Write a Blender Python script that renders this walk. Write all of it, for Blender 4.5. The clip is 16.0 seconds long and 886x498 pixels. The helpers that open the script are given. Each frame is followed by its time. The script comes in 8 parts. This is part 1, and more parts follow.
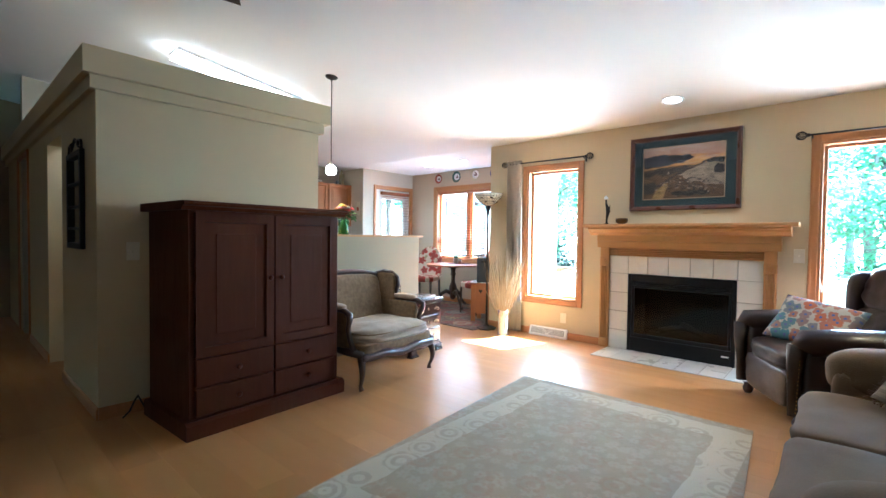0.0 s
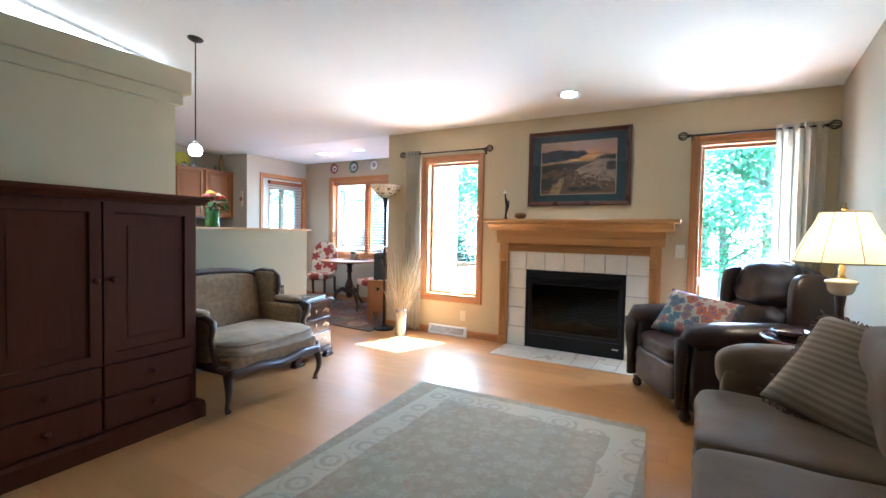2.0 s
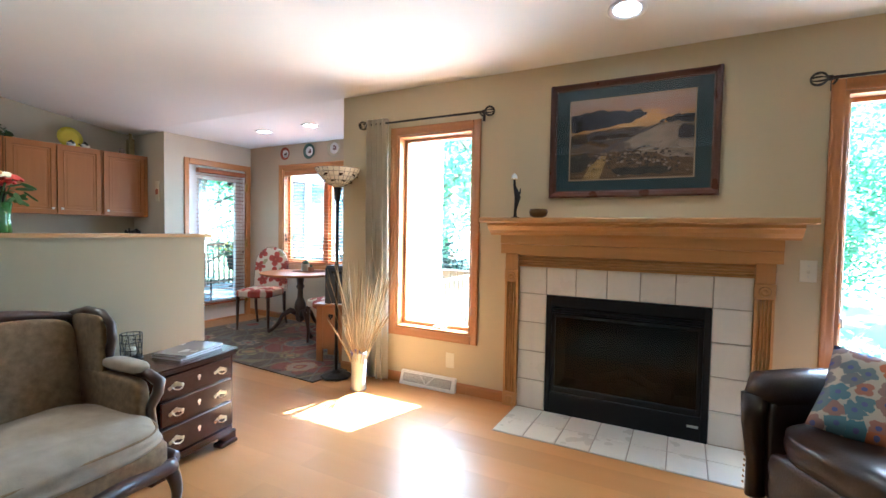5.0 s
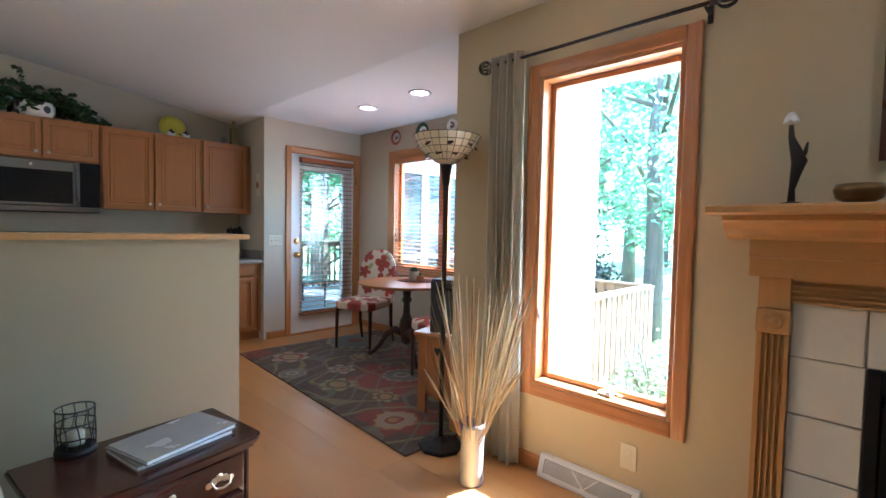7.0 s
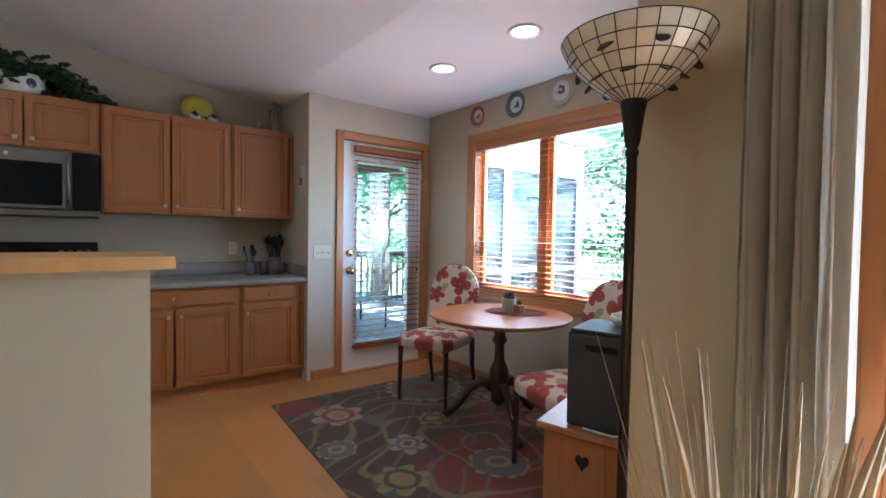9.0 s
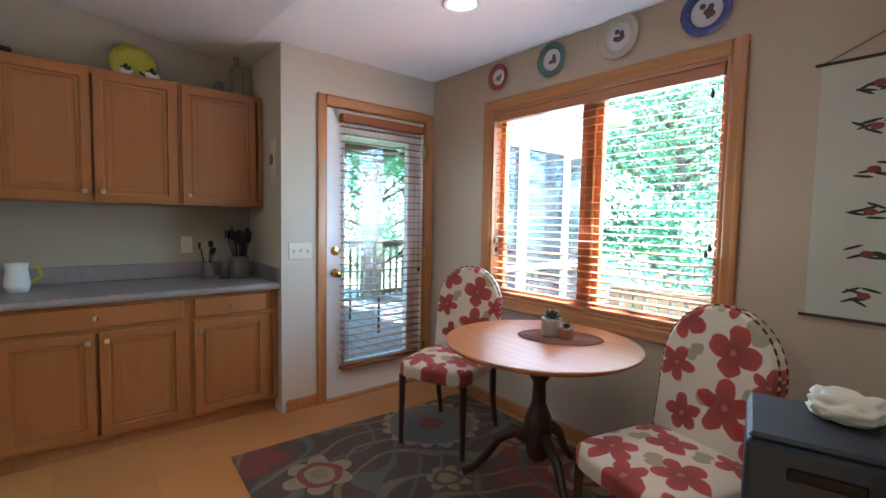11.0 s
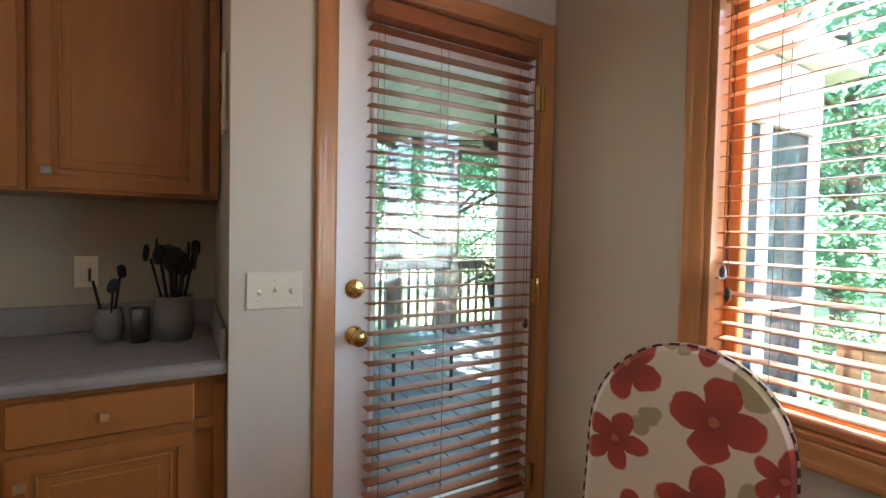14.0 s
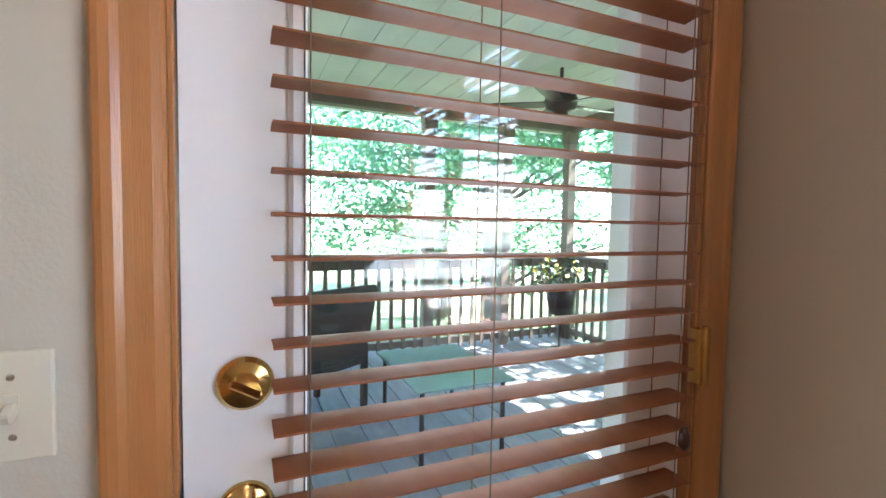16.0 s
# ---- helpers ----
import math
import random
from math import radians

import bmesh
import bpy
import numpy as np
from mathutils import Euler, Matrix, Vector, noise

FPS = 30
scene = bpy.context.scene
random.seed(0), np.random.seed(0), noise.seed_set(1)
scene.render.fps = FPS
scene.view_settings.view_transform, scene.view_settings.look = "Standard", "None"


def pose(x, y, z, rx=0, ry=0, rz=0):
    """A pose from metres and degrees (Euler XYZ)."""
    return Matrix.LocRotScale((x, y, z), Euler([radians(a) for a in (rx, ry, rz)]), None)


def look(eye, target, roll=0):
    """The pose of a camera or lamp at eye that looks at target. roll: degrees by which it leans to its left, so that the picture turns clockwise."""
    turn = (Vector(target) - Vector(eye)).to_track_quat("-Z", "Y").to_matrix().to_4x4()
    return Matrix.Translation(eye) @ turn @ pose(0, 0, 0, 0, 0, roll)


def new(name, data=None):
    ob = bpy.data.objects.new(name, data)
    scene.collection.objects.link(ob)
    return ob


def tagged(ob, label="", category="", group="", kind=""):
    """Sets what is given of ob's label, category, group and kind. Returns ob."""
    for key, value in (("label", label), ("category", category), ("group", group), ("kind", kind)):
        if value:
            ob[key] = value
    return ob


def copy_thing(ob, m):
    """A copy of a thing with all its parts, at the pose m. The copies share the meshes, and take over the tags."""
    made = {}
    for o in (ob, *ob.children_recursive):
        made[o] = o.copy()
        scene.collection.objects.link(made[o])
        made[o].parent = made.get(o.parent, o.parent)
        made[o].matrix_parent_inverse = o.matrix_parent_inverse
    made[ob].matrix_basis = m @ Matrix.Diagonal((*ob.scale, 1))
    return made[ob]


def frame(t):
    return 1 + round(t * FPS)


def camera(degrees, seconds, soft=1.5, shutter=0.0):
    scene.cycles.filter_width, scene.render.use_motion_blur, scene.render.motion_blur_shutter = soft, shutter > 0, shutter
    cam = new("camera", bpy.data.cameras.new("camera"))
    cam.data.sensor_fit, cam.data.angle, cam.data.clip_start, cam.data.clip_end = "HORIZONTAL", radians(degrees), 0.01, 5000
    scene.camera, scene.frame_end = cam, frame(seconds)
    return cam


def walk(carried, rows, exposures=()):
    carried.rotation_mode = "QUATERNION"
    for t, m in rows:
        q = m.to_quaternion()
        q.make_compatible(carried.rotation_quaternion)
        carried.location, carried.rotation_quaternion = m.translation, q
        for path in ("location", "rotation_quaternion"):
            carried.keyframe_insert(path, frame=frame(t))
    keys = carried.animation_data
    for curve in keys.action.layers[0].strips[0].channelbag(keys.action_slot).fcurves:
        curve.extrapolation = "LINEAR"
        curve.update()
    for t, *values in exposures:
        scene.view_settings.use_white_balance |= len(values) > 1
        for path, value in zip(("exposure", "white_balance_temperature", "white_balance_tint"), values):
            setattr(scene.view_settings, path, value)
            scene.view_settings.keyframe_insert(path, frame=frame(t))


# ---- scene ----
cam = camera(88.8, 16.0)
PATH = [
    (0, (0.404, -0.267, 1.18), (-0.93, 1.222, 1.125), 0.7),
    (0.5, (0.387, -0.214, 1.175), (-0.862, 1.346, 1.116), 0.6),
    (1, (0.345, -0.13, 1.178), (-0.817, 1.496, 1.115), 0.7),
    (1.5, (0.311, -0.044, 1.175), (-0.766, 1.64, 1.11), 0.9),
    (2, (0.258, 0.065, 1.175), (-0.733, 1.801, 1.104), 1.1),
    (2.5, (0.145, 0.225, 1.184), (-0.738, 2.017, 1.114), 0.9),
    (3, (0.028, 0.433, 1.191), (-0.788, 2.257, 1.125), 0.7),
    (3.2, (-0.018, 0.522, 1.192), (-0.826, 2.351, 1.124), 0.7),
    (5.3, (-0.607, 1.713, 1.231), (-1.595, 3.45, 1.16), 1.0),
    (5.5, (-0.685, 1.826, 1.23), (-1.707, 3.543, 1.164), 1.0),
    (6, (-0.904, 2.095, 1.227), (-2.011, 3.759, 1.158), 1.1),
    (6.5, (-1.104, 2.386, 1.231), (-2.369, 3.933, 1.145), 1.1),
    (7, (-1.309, 2.628, 1.23), (-2.697, 4.065, 1.14), 1.2),
    (7.5, (-1.57, 2.872, 1.245), (-3.038, 4.227, 1.17), 1.2),
    (8, (-1.841, 3.068, 1.249), (-3.376, 4.348, 1.193), 1.5),
    (8.5, (-2.153, 3.22, 1.24), (-3.712, 4.472, 1.195), 1.5),
    (9, (-2.42, 3.325, 1.228), (-3.987, 4.566, 1.166), 1.0),
    (11.5, (-3.293, 3.815, 1.296), (-4.824, 5.095, 1.161), 1.2),
    (12, (-3.464, 3.933, 1.293), (-4.997, 5.209, 1.156), 1.3),
    (12.5, (-3.681, 4.102, 1.307), (-5.272, 5.307, 1.183), 1.1),
    (13, (-3.942, 4.285, 1.301), (-5.614, 5.377, 1.199), 1.5),
    (13.5, (-4.271, 4.451, 1.243), (-5.979, 5.491, 1.188), 1.4),
    (14, (-4.588, 4.647, 1.24), (-6.322, 5.641, 1.179), 1.2),
    (14.5, (-4.87, 4.823, 1.245), (-6.626, 5.778, 1.177), 1.6),
    (15, (-5.117, 4.957, 1.246), (-6.902, 5.857, 1.177), 1.7),
    (15.5, (-5.332, 5.048, 1.245), (-7.125, 5.93, 1.162), 1.8),
    (16, (-5.445, 5.141, 1.251), (-7.273, 5.941, 1.142), 1.0),
]
EXPOSURES = [(0, 5.45, 4540, 1), (3, 5.0, 4490, 1), (5.5, 4.85, 4730, 1), (6.5, 4.55, 4700, 1), (7.2, 4.15, 4580, 2), (8, 3.6, 4350, 2), (8.5, 3.87, 4420, 3), (9, 4.3, 4660, 4), (11.5, 4.38, 4880, 3), (12.5, 3.97, 5200, 7), (14, 3.98, 5650, 8), (14.5, 4.25, 6000, 10), (15, 4.32, 6400, 12), (15.5, 4.4, 6200, 13), (16, 4.25, 5600, 11)]
walk(cam, [(t, look(eye, target, roll)) for t, eye, target, roll in PATH], EXPOSURES)

# ---- light ----
world = bpy.data.worlds.new("world")
scene.world = world
world.use_nodes = True
wn = world.node_tree
sky = wn.nodes.new("ShaderNodeTexSky")
sky.sky_type = "NISHITA"
sky.sun_disc = False
sky.sun_elevation = radians(50)
sky.sun_rotation = radians(17)
wn.nodes["Background"].inputs["Strength"].default_value = 0.15
wn.links.new(sky.outputs["Color"], wn.nodes["Background"].inputs["Color"])


def lamp(name, kind, m, energy, color=(1, 1, 1), **more):
    data = bpy.data.lights.new(name, kind)
    data.energy, data.color = energy, color
    if kind == "AREA":
        data.shape, data.size, data.size_y = "RECTANGLE", more["size"], more["size_y"]
    if kind == "SUN":
        data.angle = radians(0.6)
    if kind == "POINT":
        data.shadow_soft_size = more.get("radius", 0.04)
    if kind == "SPOT":
        data.spot_size, data.spot_blend, data.shadow_soft_size = radians(more["cone"]), 0.7, 0.05
    ob = new(name, data)
    ob.matrix_world = m
    return ob


lamp("sun", "SUN", look((2, 8, 9), (2 - 0.3, 7, 9 - 1.25)), 5.0, (1, 0.95, 0.86))
DAY = (0.93, 0.98, 1.0)
lamp("window_light_1", "AREA", look((-2.22, 4.82, 1.25), (-2.22, 2.6, 1.45)), 1.2, DAY, size=0.62, size_y=1.5)
lamp("window_light_2", "AREA", look((0.55, 4.82, 1.25), (0.35, 2.6, 1.45)), 1.3, DAY, size=0.62, size_y=1.5)
lamp("window_light_3", "AREA", look((-4.63, 6.2, 1.4), (-4.63, 4.9, 2.5)), 1.8, DAY, size=1.4, size_y=1.25)
lamp("window_light_4", "AREA", look((-6.085, 5.478, 1.05), (-4.3, 5.4, 1.0)), 0.16, DAY, size=0.34, size_y=1.4)

# ---- materials ----


def mat(name, color, rough=0.6, metal=0.0, vary=0.12, scale=6.0, fine=60.0, bump=0.15, color2=None, stretch=(1, 1, 1), **more):
    """A surface with two scales of variation and fine relief."""
    m = bpy.data.materials.new(name)
    m.use_nodes = True
    t = m.node_tree
    b = t.nodes["Principled BSDF"]
    c2 = color2 or tuple(max(0.0, c * (1 - vary * 2)) for c in color)
    co = t.nodes.new("ShaderNodeTexCoord")
    mp = t.nodes.new("ShaderNodeMapping")
    mp.inputs["Scale"].default_value = stretch
    t.links.new(co.outputs["Object"], mp.inputs["Vector"])
    n1 = t.nodes.new("ShaderNodeTexNoise")
    n1.inputs["Scale"].default_value, n1.inputs["Detail"].default_value = scale, 3
    n2 = t.nodes.new("ShaderNodeTexNoise")
    n2.inputs["Scale"].default_value, n2.inputs["Detail"].default_value = fine, 4
    for n in (n1, n2):
        t.links.new(mp.outputs["Vector"], n.inputs["Vector"])
    add = t.nodes.new("ShaderNodeMath")
    add.operation = "ADD"
    add.use_clamp = True
    half = t.nodes.new("ShaderNodeMath")
    half.operation = "MULTIPLY_ADD"
    half.inputs[1].default_value, half.inputs[2].default_value = 0.5, -0.1
    t.links.new(n2.outputs["Fac"], half.inputs[0])
    half1 = t.nodes.new("ShaderNodeMath")
    half1.operation = "MULTIPLY_ADD"
    half1.inputs[1].default_value, half1.inputs[2].default_value = 1.2, -0.25
    t.links.new(n1.outputs["Fac"], half1.inputs[0])
    t.links.new(half1.outputs[0], add.inputs[0])
    t.links.new(half.outputs[0], add.inputs[1])
    mix = t.nodes.new("ShaderNodeMix")
    mix.data_type = "RGBA"
    mix.inputs[6].default_value, mix.inputs[7].default_value = (*color, 1), (*c2, 1)
    t.links.new(add.outputs[0], mix.inputs[0])
    if more.get("random"):
        inf = t.nodes.new("ShaderNodeObjectInfo")
        hsv = t.nodes.new("ShaderNodeHueSaturation")
        mr = t.nodes.new("ShaderNodeMapRange")
        mr.inputs[3].default_value, mr.inputs[4].default_value = 1 - more["random"], 1 + more["random"]
        t.links.new(inf.outputs["Random"], mr.inputs[0])
        t.links.new(mr.outputs[0], hsv.inputs["Value"])
        t.links.new(mix.outputs[2], hsv.inputs["Color"])
        t.links.new(hsv.outputs["Color"], b.inputs["Base Color"])
        off = t.nodes.new("ShaderNodeVectorMath")
        off.operation = "ADD"
        t.links.new(mp.outputs["Vector"], off.inputs[0])
        sc = t.nodes.new("ShaderNodeMath")
        sc.operation = "MULTIPLY"
        sc.inputs[1].default_value = 37.0
        t.links.new(inf.outputs["Random"], sc.inputs[0])
        t.links.new(sc.outputs[0], off.inputs[1])
        for n in (n1, n2):
            t.links.new(off.outputs[0], n.inputs["Vector"])
    else:
        t.links.new(mix.outputs[2], b.inputs["Base Color"])
    b.inputs["Roughness"].default_value, b.inputs["Metallic"].default_value = rough, metal
    rr = t.nodes.new("ShaderNodeMath")
    rr.operation = "MULTIPLY_ADD"
    rr.inputs[1].default_value, rr.inputs[2].default_value = 0.2, rough - 0.1
    t.links.new(n1.outputs["Fac"], rr.inputs[0])
    t.links.new(rr.outputs[0], b.inputs["Roughness"])
    if bump:
        bp = t.nodes.new("ShaderNodeBump")
        bp.inputs["Strength"].default_value, bp.inputs["Distance"].default_value = bump, 0.004
        t.links.new(n2.outputs["Fac"], bp.inputs["Height"])
        t.links.new(bp.outputs["Normal"], b.inputs["Normal"])
    if "coat" in more:
        b.inputs["Coat Weight"].default_value = more["coat"]
        b.inputs["Coat Roughness"].default_value = more.get("coat_rough", 0.15)
    if "sheen" in more:
        b.inputs["Sheen Weight"].default_value = more["sheen"]
    if "spec" in more:
        b.inputs["Specular IOR Level"].default_value = more["spec"]
    if "through" in more:
        b.inputs["Transmission Weight"].default_value = more["through"]
    if "glow" in more:
        b.inputs["Emission Color"].default_value = (*more.get("glow_color", color), 1)
        b.inputs["Emission Strength"].default_value = more["glow"]
    return m


def glass_mat(name, color=(1, 1, 1), rough=0.0, shine=0.06):
    m = bpy.data.materials.new(name)
    m.use_nodes = True
    t = m.node_tree
    t.nodes.remove(t.nodes["Principled BSDF"])
    tr, gl, mx = t.nodes.new("ShaderNodeBsdfTransparent"), t.nodes.new("ShaderNodeBsdfGlossy"), t.nodes.new("ShaderNodeMixShader")
    tr.inputs[0].default_value = (*color, 1)
    gl.inputs["Roughness"].default_value = rough
    mx.inputs[0].default_value = shine
    t.links.new(tr.outputs[0], mx.inputs[1])
    t.links.new(gl.outputs[0], mx.inputs[2])
    t.links.new(mx.outputs[0], t.nodes["Material Output"].inputs[0])
    return m


WALL = mat("tan_wall_paint", (0.55, 0.455, 0.29), 0.75, vary=0.03, scale=1.5, fine=220, bump=0.12)
CREAM = mat("cream_wall_paint", (0.56, 0.515, 0.425), 0.75, vary=0.03, scale=1.5, fine=220, bump=0.12)
# greige with the dimness of the kitchen and right walls put into the colour
SHADEWALL = mat("shaded_greige_wall", (0.40, 0.355, 0.275), 0.75, vary=0.03, scale=1.5, fine=220, bump=0.12)
# wall tan darkened for unseen walls, to weaken the light they bounce back
DIMTAN = mat("bounce_cutting_wall_tan", (0.30, 0.24, 0.16), 0.75, vary=0.03, scale=1.5, fine=220, bump=0.12)
NOOK = mat("rosy_tan_wall_paint", (0.53, 0.43, 0.31), 0.75, vary=0.03, scale=1.5, fine=220, bump=0.12)
# tan wall paint with the half wall's shade put into its colour
HALFDIM = mat("shaded_beige_half_wall", (0.355, 0.295, 0.185), 0.75, vary=0.03, scale=1.5, fine=220, bump=0.12)
CEIL = mat("white_ceiling_paint", (0.80, 0.80, 0.81), 0.85, vary=0.02, scale=2, fine=300, bump=0.3)
FLOOR = mat("maple_floor", (0.49, 0.235, 0.07), 0.4, vary=0.025, scale=2, fine=18, bump=0.0, stretch=(0.9, 6, 1), random=0.09, coat=0.3, coat_rough=0.25)
OAK = mat("honey_oak_trim", (0.48, 0.205, 0.062), 0.4, vary=0.14, scale=5, fine=70, bump=0.1, stretch=(9, 9, 0.7), coat=0.3)
OAKH = mat("honey_oak_trim_across", (0.48, 0.205, 0.062), 0.4, vary=0.14, scale=5, fine=70, bump=0.1, stretch=(0.7, 9, 9), coat=0.3)
MANTEL = mat("golden_oak_mantel", (0.52, 0.28, 0.09), 0.42, vary=0.12, scale=5, fine=70, bump=0.1, stretch=(0.7, 9, 9), coat=0.25)
MANTELV = mat("golden_oak_mantel_upright", (0.52, 0.28, 0.09), 0.42, vary=0.12, scale=5, fine=70, bump=0.1, stretch=(9, 9, 0.7), coat=0.25)
CABW = mat("maple_cabinet", (0.335, 0.13, 0.031), 0.4, vary=0.09, scale=4, fine=60, bump=0.05, stretch=(8, 8, 0.8), coat=0.2)
CHERRY = mat("cherry_armoire", (0.072, 0.0165, 0.0032), 0.6, vary=0.14, scale=5, fine=60, bump=0.08, stretch=(8, 8, 0.8), spec=0.12)
MAHOG = mat("dark_mahogany", (0.045, 0.010, 0.006), 0.22, vary=0.15, scale=6, fine=60, bump=0.05, stretch=(8, 0.8, 8), coat=0.2)
DARKW = mat("dark_brown_wood", (0.05, 0.022, 0.014), 0.35, vary=0.15, scale=8, fine=60, bump=0.05, coat=0.4)
TILE = mat("cream_ceramic_tile", (0.74, 0.71, 0.64), 0.3, vary=0.05, scale=5, fine=40, bump=0.06, random=0.04, coat=0.3)
GROUT = mat("grey_grout", (0.42, 0.38, 0.32), 0.9, vary=0.1, fine=200)
BLACK = mat("black_metal", (0.008, 0.008, 0.009), 0.4, 0.0, vary=0.1, fine=100, bump=0.05, spec=0.25)
SOOT_SHADE = mat("dark_firebox_and_cutout_shade", (0.02, 0.018, 0.016), 0.8, vary=0.2, fine=30)
LOG = mat("charred_log", (0.12, 0.085, 0.06), 0.9, vary=0.3, scale=14, fine=60, bump=0.8)
IRON = mat("dark_bronze_iron", (0.035, 0.03, 0.028), 0.5, 0.6, vary=0.2, fine=80, bump=0.1)
WHITE = mat("white_paint", (0.80, 0.80, 0.81), 0.4, vary=0.02, scale=3, fine=100, bump=0.03)
PLASTIC = mat("almond_plastic", (0.66, 0.62, 0.50), 0.4, vary=0.02, bump=0.0)
BRASS = mat("polished_brass", (0.72, 0.50, 0.18), 0.18, 1.0, vary=0.08, bump=0.0)
STEEL = mat("brushed_steel", (0.20, 0.195, 0.19), 0.38, 1.0, vary=0.08, stretch=(1, 1, 20), bump=0.03)
NICKEL = mat("satin_nickel", (0.6, 0.58, 0.54), 0.3, 1.0, vary=0.05, bump=0)
GLASS = glass_mat("clear_window_glass")
COUNTER = mat("grey_laminate", (0.30, 0.275, 0.27), 0.4, vary=0.14, scale=30, fine=260, bump=0.02)
LEATHER = mat("dark_brown_leather", (0.030, 0.012, 0.008), 0.36, vary=0.25, scale=5, fine=120, bump=0.25, coat=0.2)
SOFA = mat("taupe_microfibre", (0.22, 0.145, 0.08), 0.85, vary=0.18, scale=5, fine=160, bump=0.25, spec=0.2)
CURTAIN = mat("grey_beige_curtain", (0.72, 0.66, 0.56), 0.8, vary=0.06, fine=200, bump=0.15)


def let_through(m, color, share):
    """Thin cloth or leaf: part of the light passes through."""
    t = m.node_tree
    tr, mx = t.nodes.new("ShaderNodeBsdfTranslucent"), t.nodes.new("ShaderNodeMixShader")
    tr.inputs["Color"].default_value = (*color, 1)
    mx.inputs[0].default_value = share
    t.links.new(t.nodes["Principled BSDF"].outputs[0], mx.inputs[1])
    t.links.new(tr.outputs[0], mx.inputs[2])
    t.links.new(mx.outputs[0], t.nodes["Material Output"].inputs[0])


let_through(CURTAIN, (0.74, 0.69, 0.59), 0.45)
BLIND = mat("cherry_wood_blind", (0.48, 0.185, 0.065), 0.4, vary=0.12, scale=4, fine=50, stretch=(0.8, 8, 8), coat=0.2, bump=0.05)
BLINDY = mat("walnut_wood_blind", (0.30, 0.105, 0.04), 0.55, vary=0.12, scale=4, fine=50, stretch=(8, 0.8, 8), spec=0.3, bump=0.05)


def calc(t, op, a, b=None, c=None):
    """One math node; numbers or sockets."""
    n = t.nodes.new("ShaderNodeMath")
    n.operation = op
    for i, v in enumerate((a, b, c)):
        if v is None:
            continue
        if isinstance(v, (int, float)):
            n.inputs[i].default_value = v
        else:
            t.links.new(v, n.inputs[i])
    return n.outputs[0]


def blend(t, fac, a, b):
    n = t.nodes.new("ShaderNodeMix")
    n.data_type = "RGBA"
    for i, v in ((0, fac), (6, a), (7, b)):
        if isinstance(v, tuple):
            n.inputs[i].default_value = (*v, 1)
        elif isinstance(v, (int, float)):
            n.inputs[i].default_value = v
        else:
            t.links.new(v, n.inputs[i])
    return n.outputs[2]


def plane_coords(t, plane, scale, shift=(0, 0)):
    """Object coordinates in one plane, scaled, as a flat vector and its two parts."""
    co = t.nodes.new("ShaderNodeTexCoord")
    sp = t.nodes.new("ShaderNodeSeparateXYZ")
    t.links.new(co.outputs["Object"], sp.inputs[0])
    u = calc(t, "MULTIPLY_ADD", sp.outputs["xyz".index(plane[0])], scale, shift[0])
    v = calc(t, "MULTIPLY_ADD", sp.outputs["xyz".index(plane[1])], scale, shift[1])
    cb = t.nodes.new("ShaderNodeCombineXYZ")
    t.links.new(u, cb.inputs[0])
    t.links.new(v, cb.inputs[1])
    return cb.outputs[0], u, v


def petals(t, vec, count, size, notch=0.35, jitter=0.75):
    """A flower in each cell of a scattered grid. Returns the petal mask, the heart mask and a number for each flower."""
    vo = t.nodes.new("ShaderNodeTexVoronoi")
    vo.voronoi_dimensions, vo.inputs["Scale"].default_value = "2D", 1.0
    vo.inputs["Randomness"].default_value = jitter
    t.links.new(vec, vo.inputs["Vector"])
    df = t.nodes.new("ShaderNodeVectorMath")
    df.operation = "SUBTRACT"
    t.links.new(vec, df.inputs[0])
    t.links.new(vo.outputs["Position"], df.inputs[1])
    sp = t.nodes.new("ShaderNodeSeparateXYZ")
    t.links.new(df.outputs[0], sp.inputs[0])
    cs = t.nodes.new("ShaderNodeSeparateColor")
    t.links.new(vo.outputs["Color"], cs.inputs[0])
    ang = calc(t, "ADD", calc(t, "ARCTAN2", sp.outputs[1], sp.outputs[0]), calc(t, "MULTIPLY", cs.outputs[0], 6.0))
    wave = calc(t, "ABSOLUTE", calc(t, "COSINE", calc(t, "MULTIPLY", ang, count / 2)))
    nz = t.nodes.new("ShaderNodeTexNoise")
    nz.inputs["Scale"].default_value = 5.0
    t.links.new(vec, nz.inputs["Vector"])
    edge = calc(t, "MULTIPLY", calc(t, "ADD", calc(t, "MULTIPLY_ADD", wave, notch, 1 - notch), calc(t, "MULTIPLY_ADD", nz.outputs["Fac"], 0.5, -0.25)), calc(t, "MULTIPLY_ADD", cs.outputs[1], size * 0.4, size * 0.75))
    d = vo.outputs["Distance"]
    mask = calc(t, "MULTIPLY", calc(t, "SUBTRACT", edge, d), 30.0)
    cl = t.nodes.new("ShaderNodeClamp")
    t.links.new(mask, cl.inputs[0])
    heart = calc(t, "LESS_THAN", d, size * 0.22)
    return cl.outputs[0], heart, cs.outputs[2], d


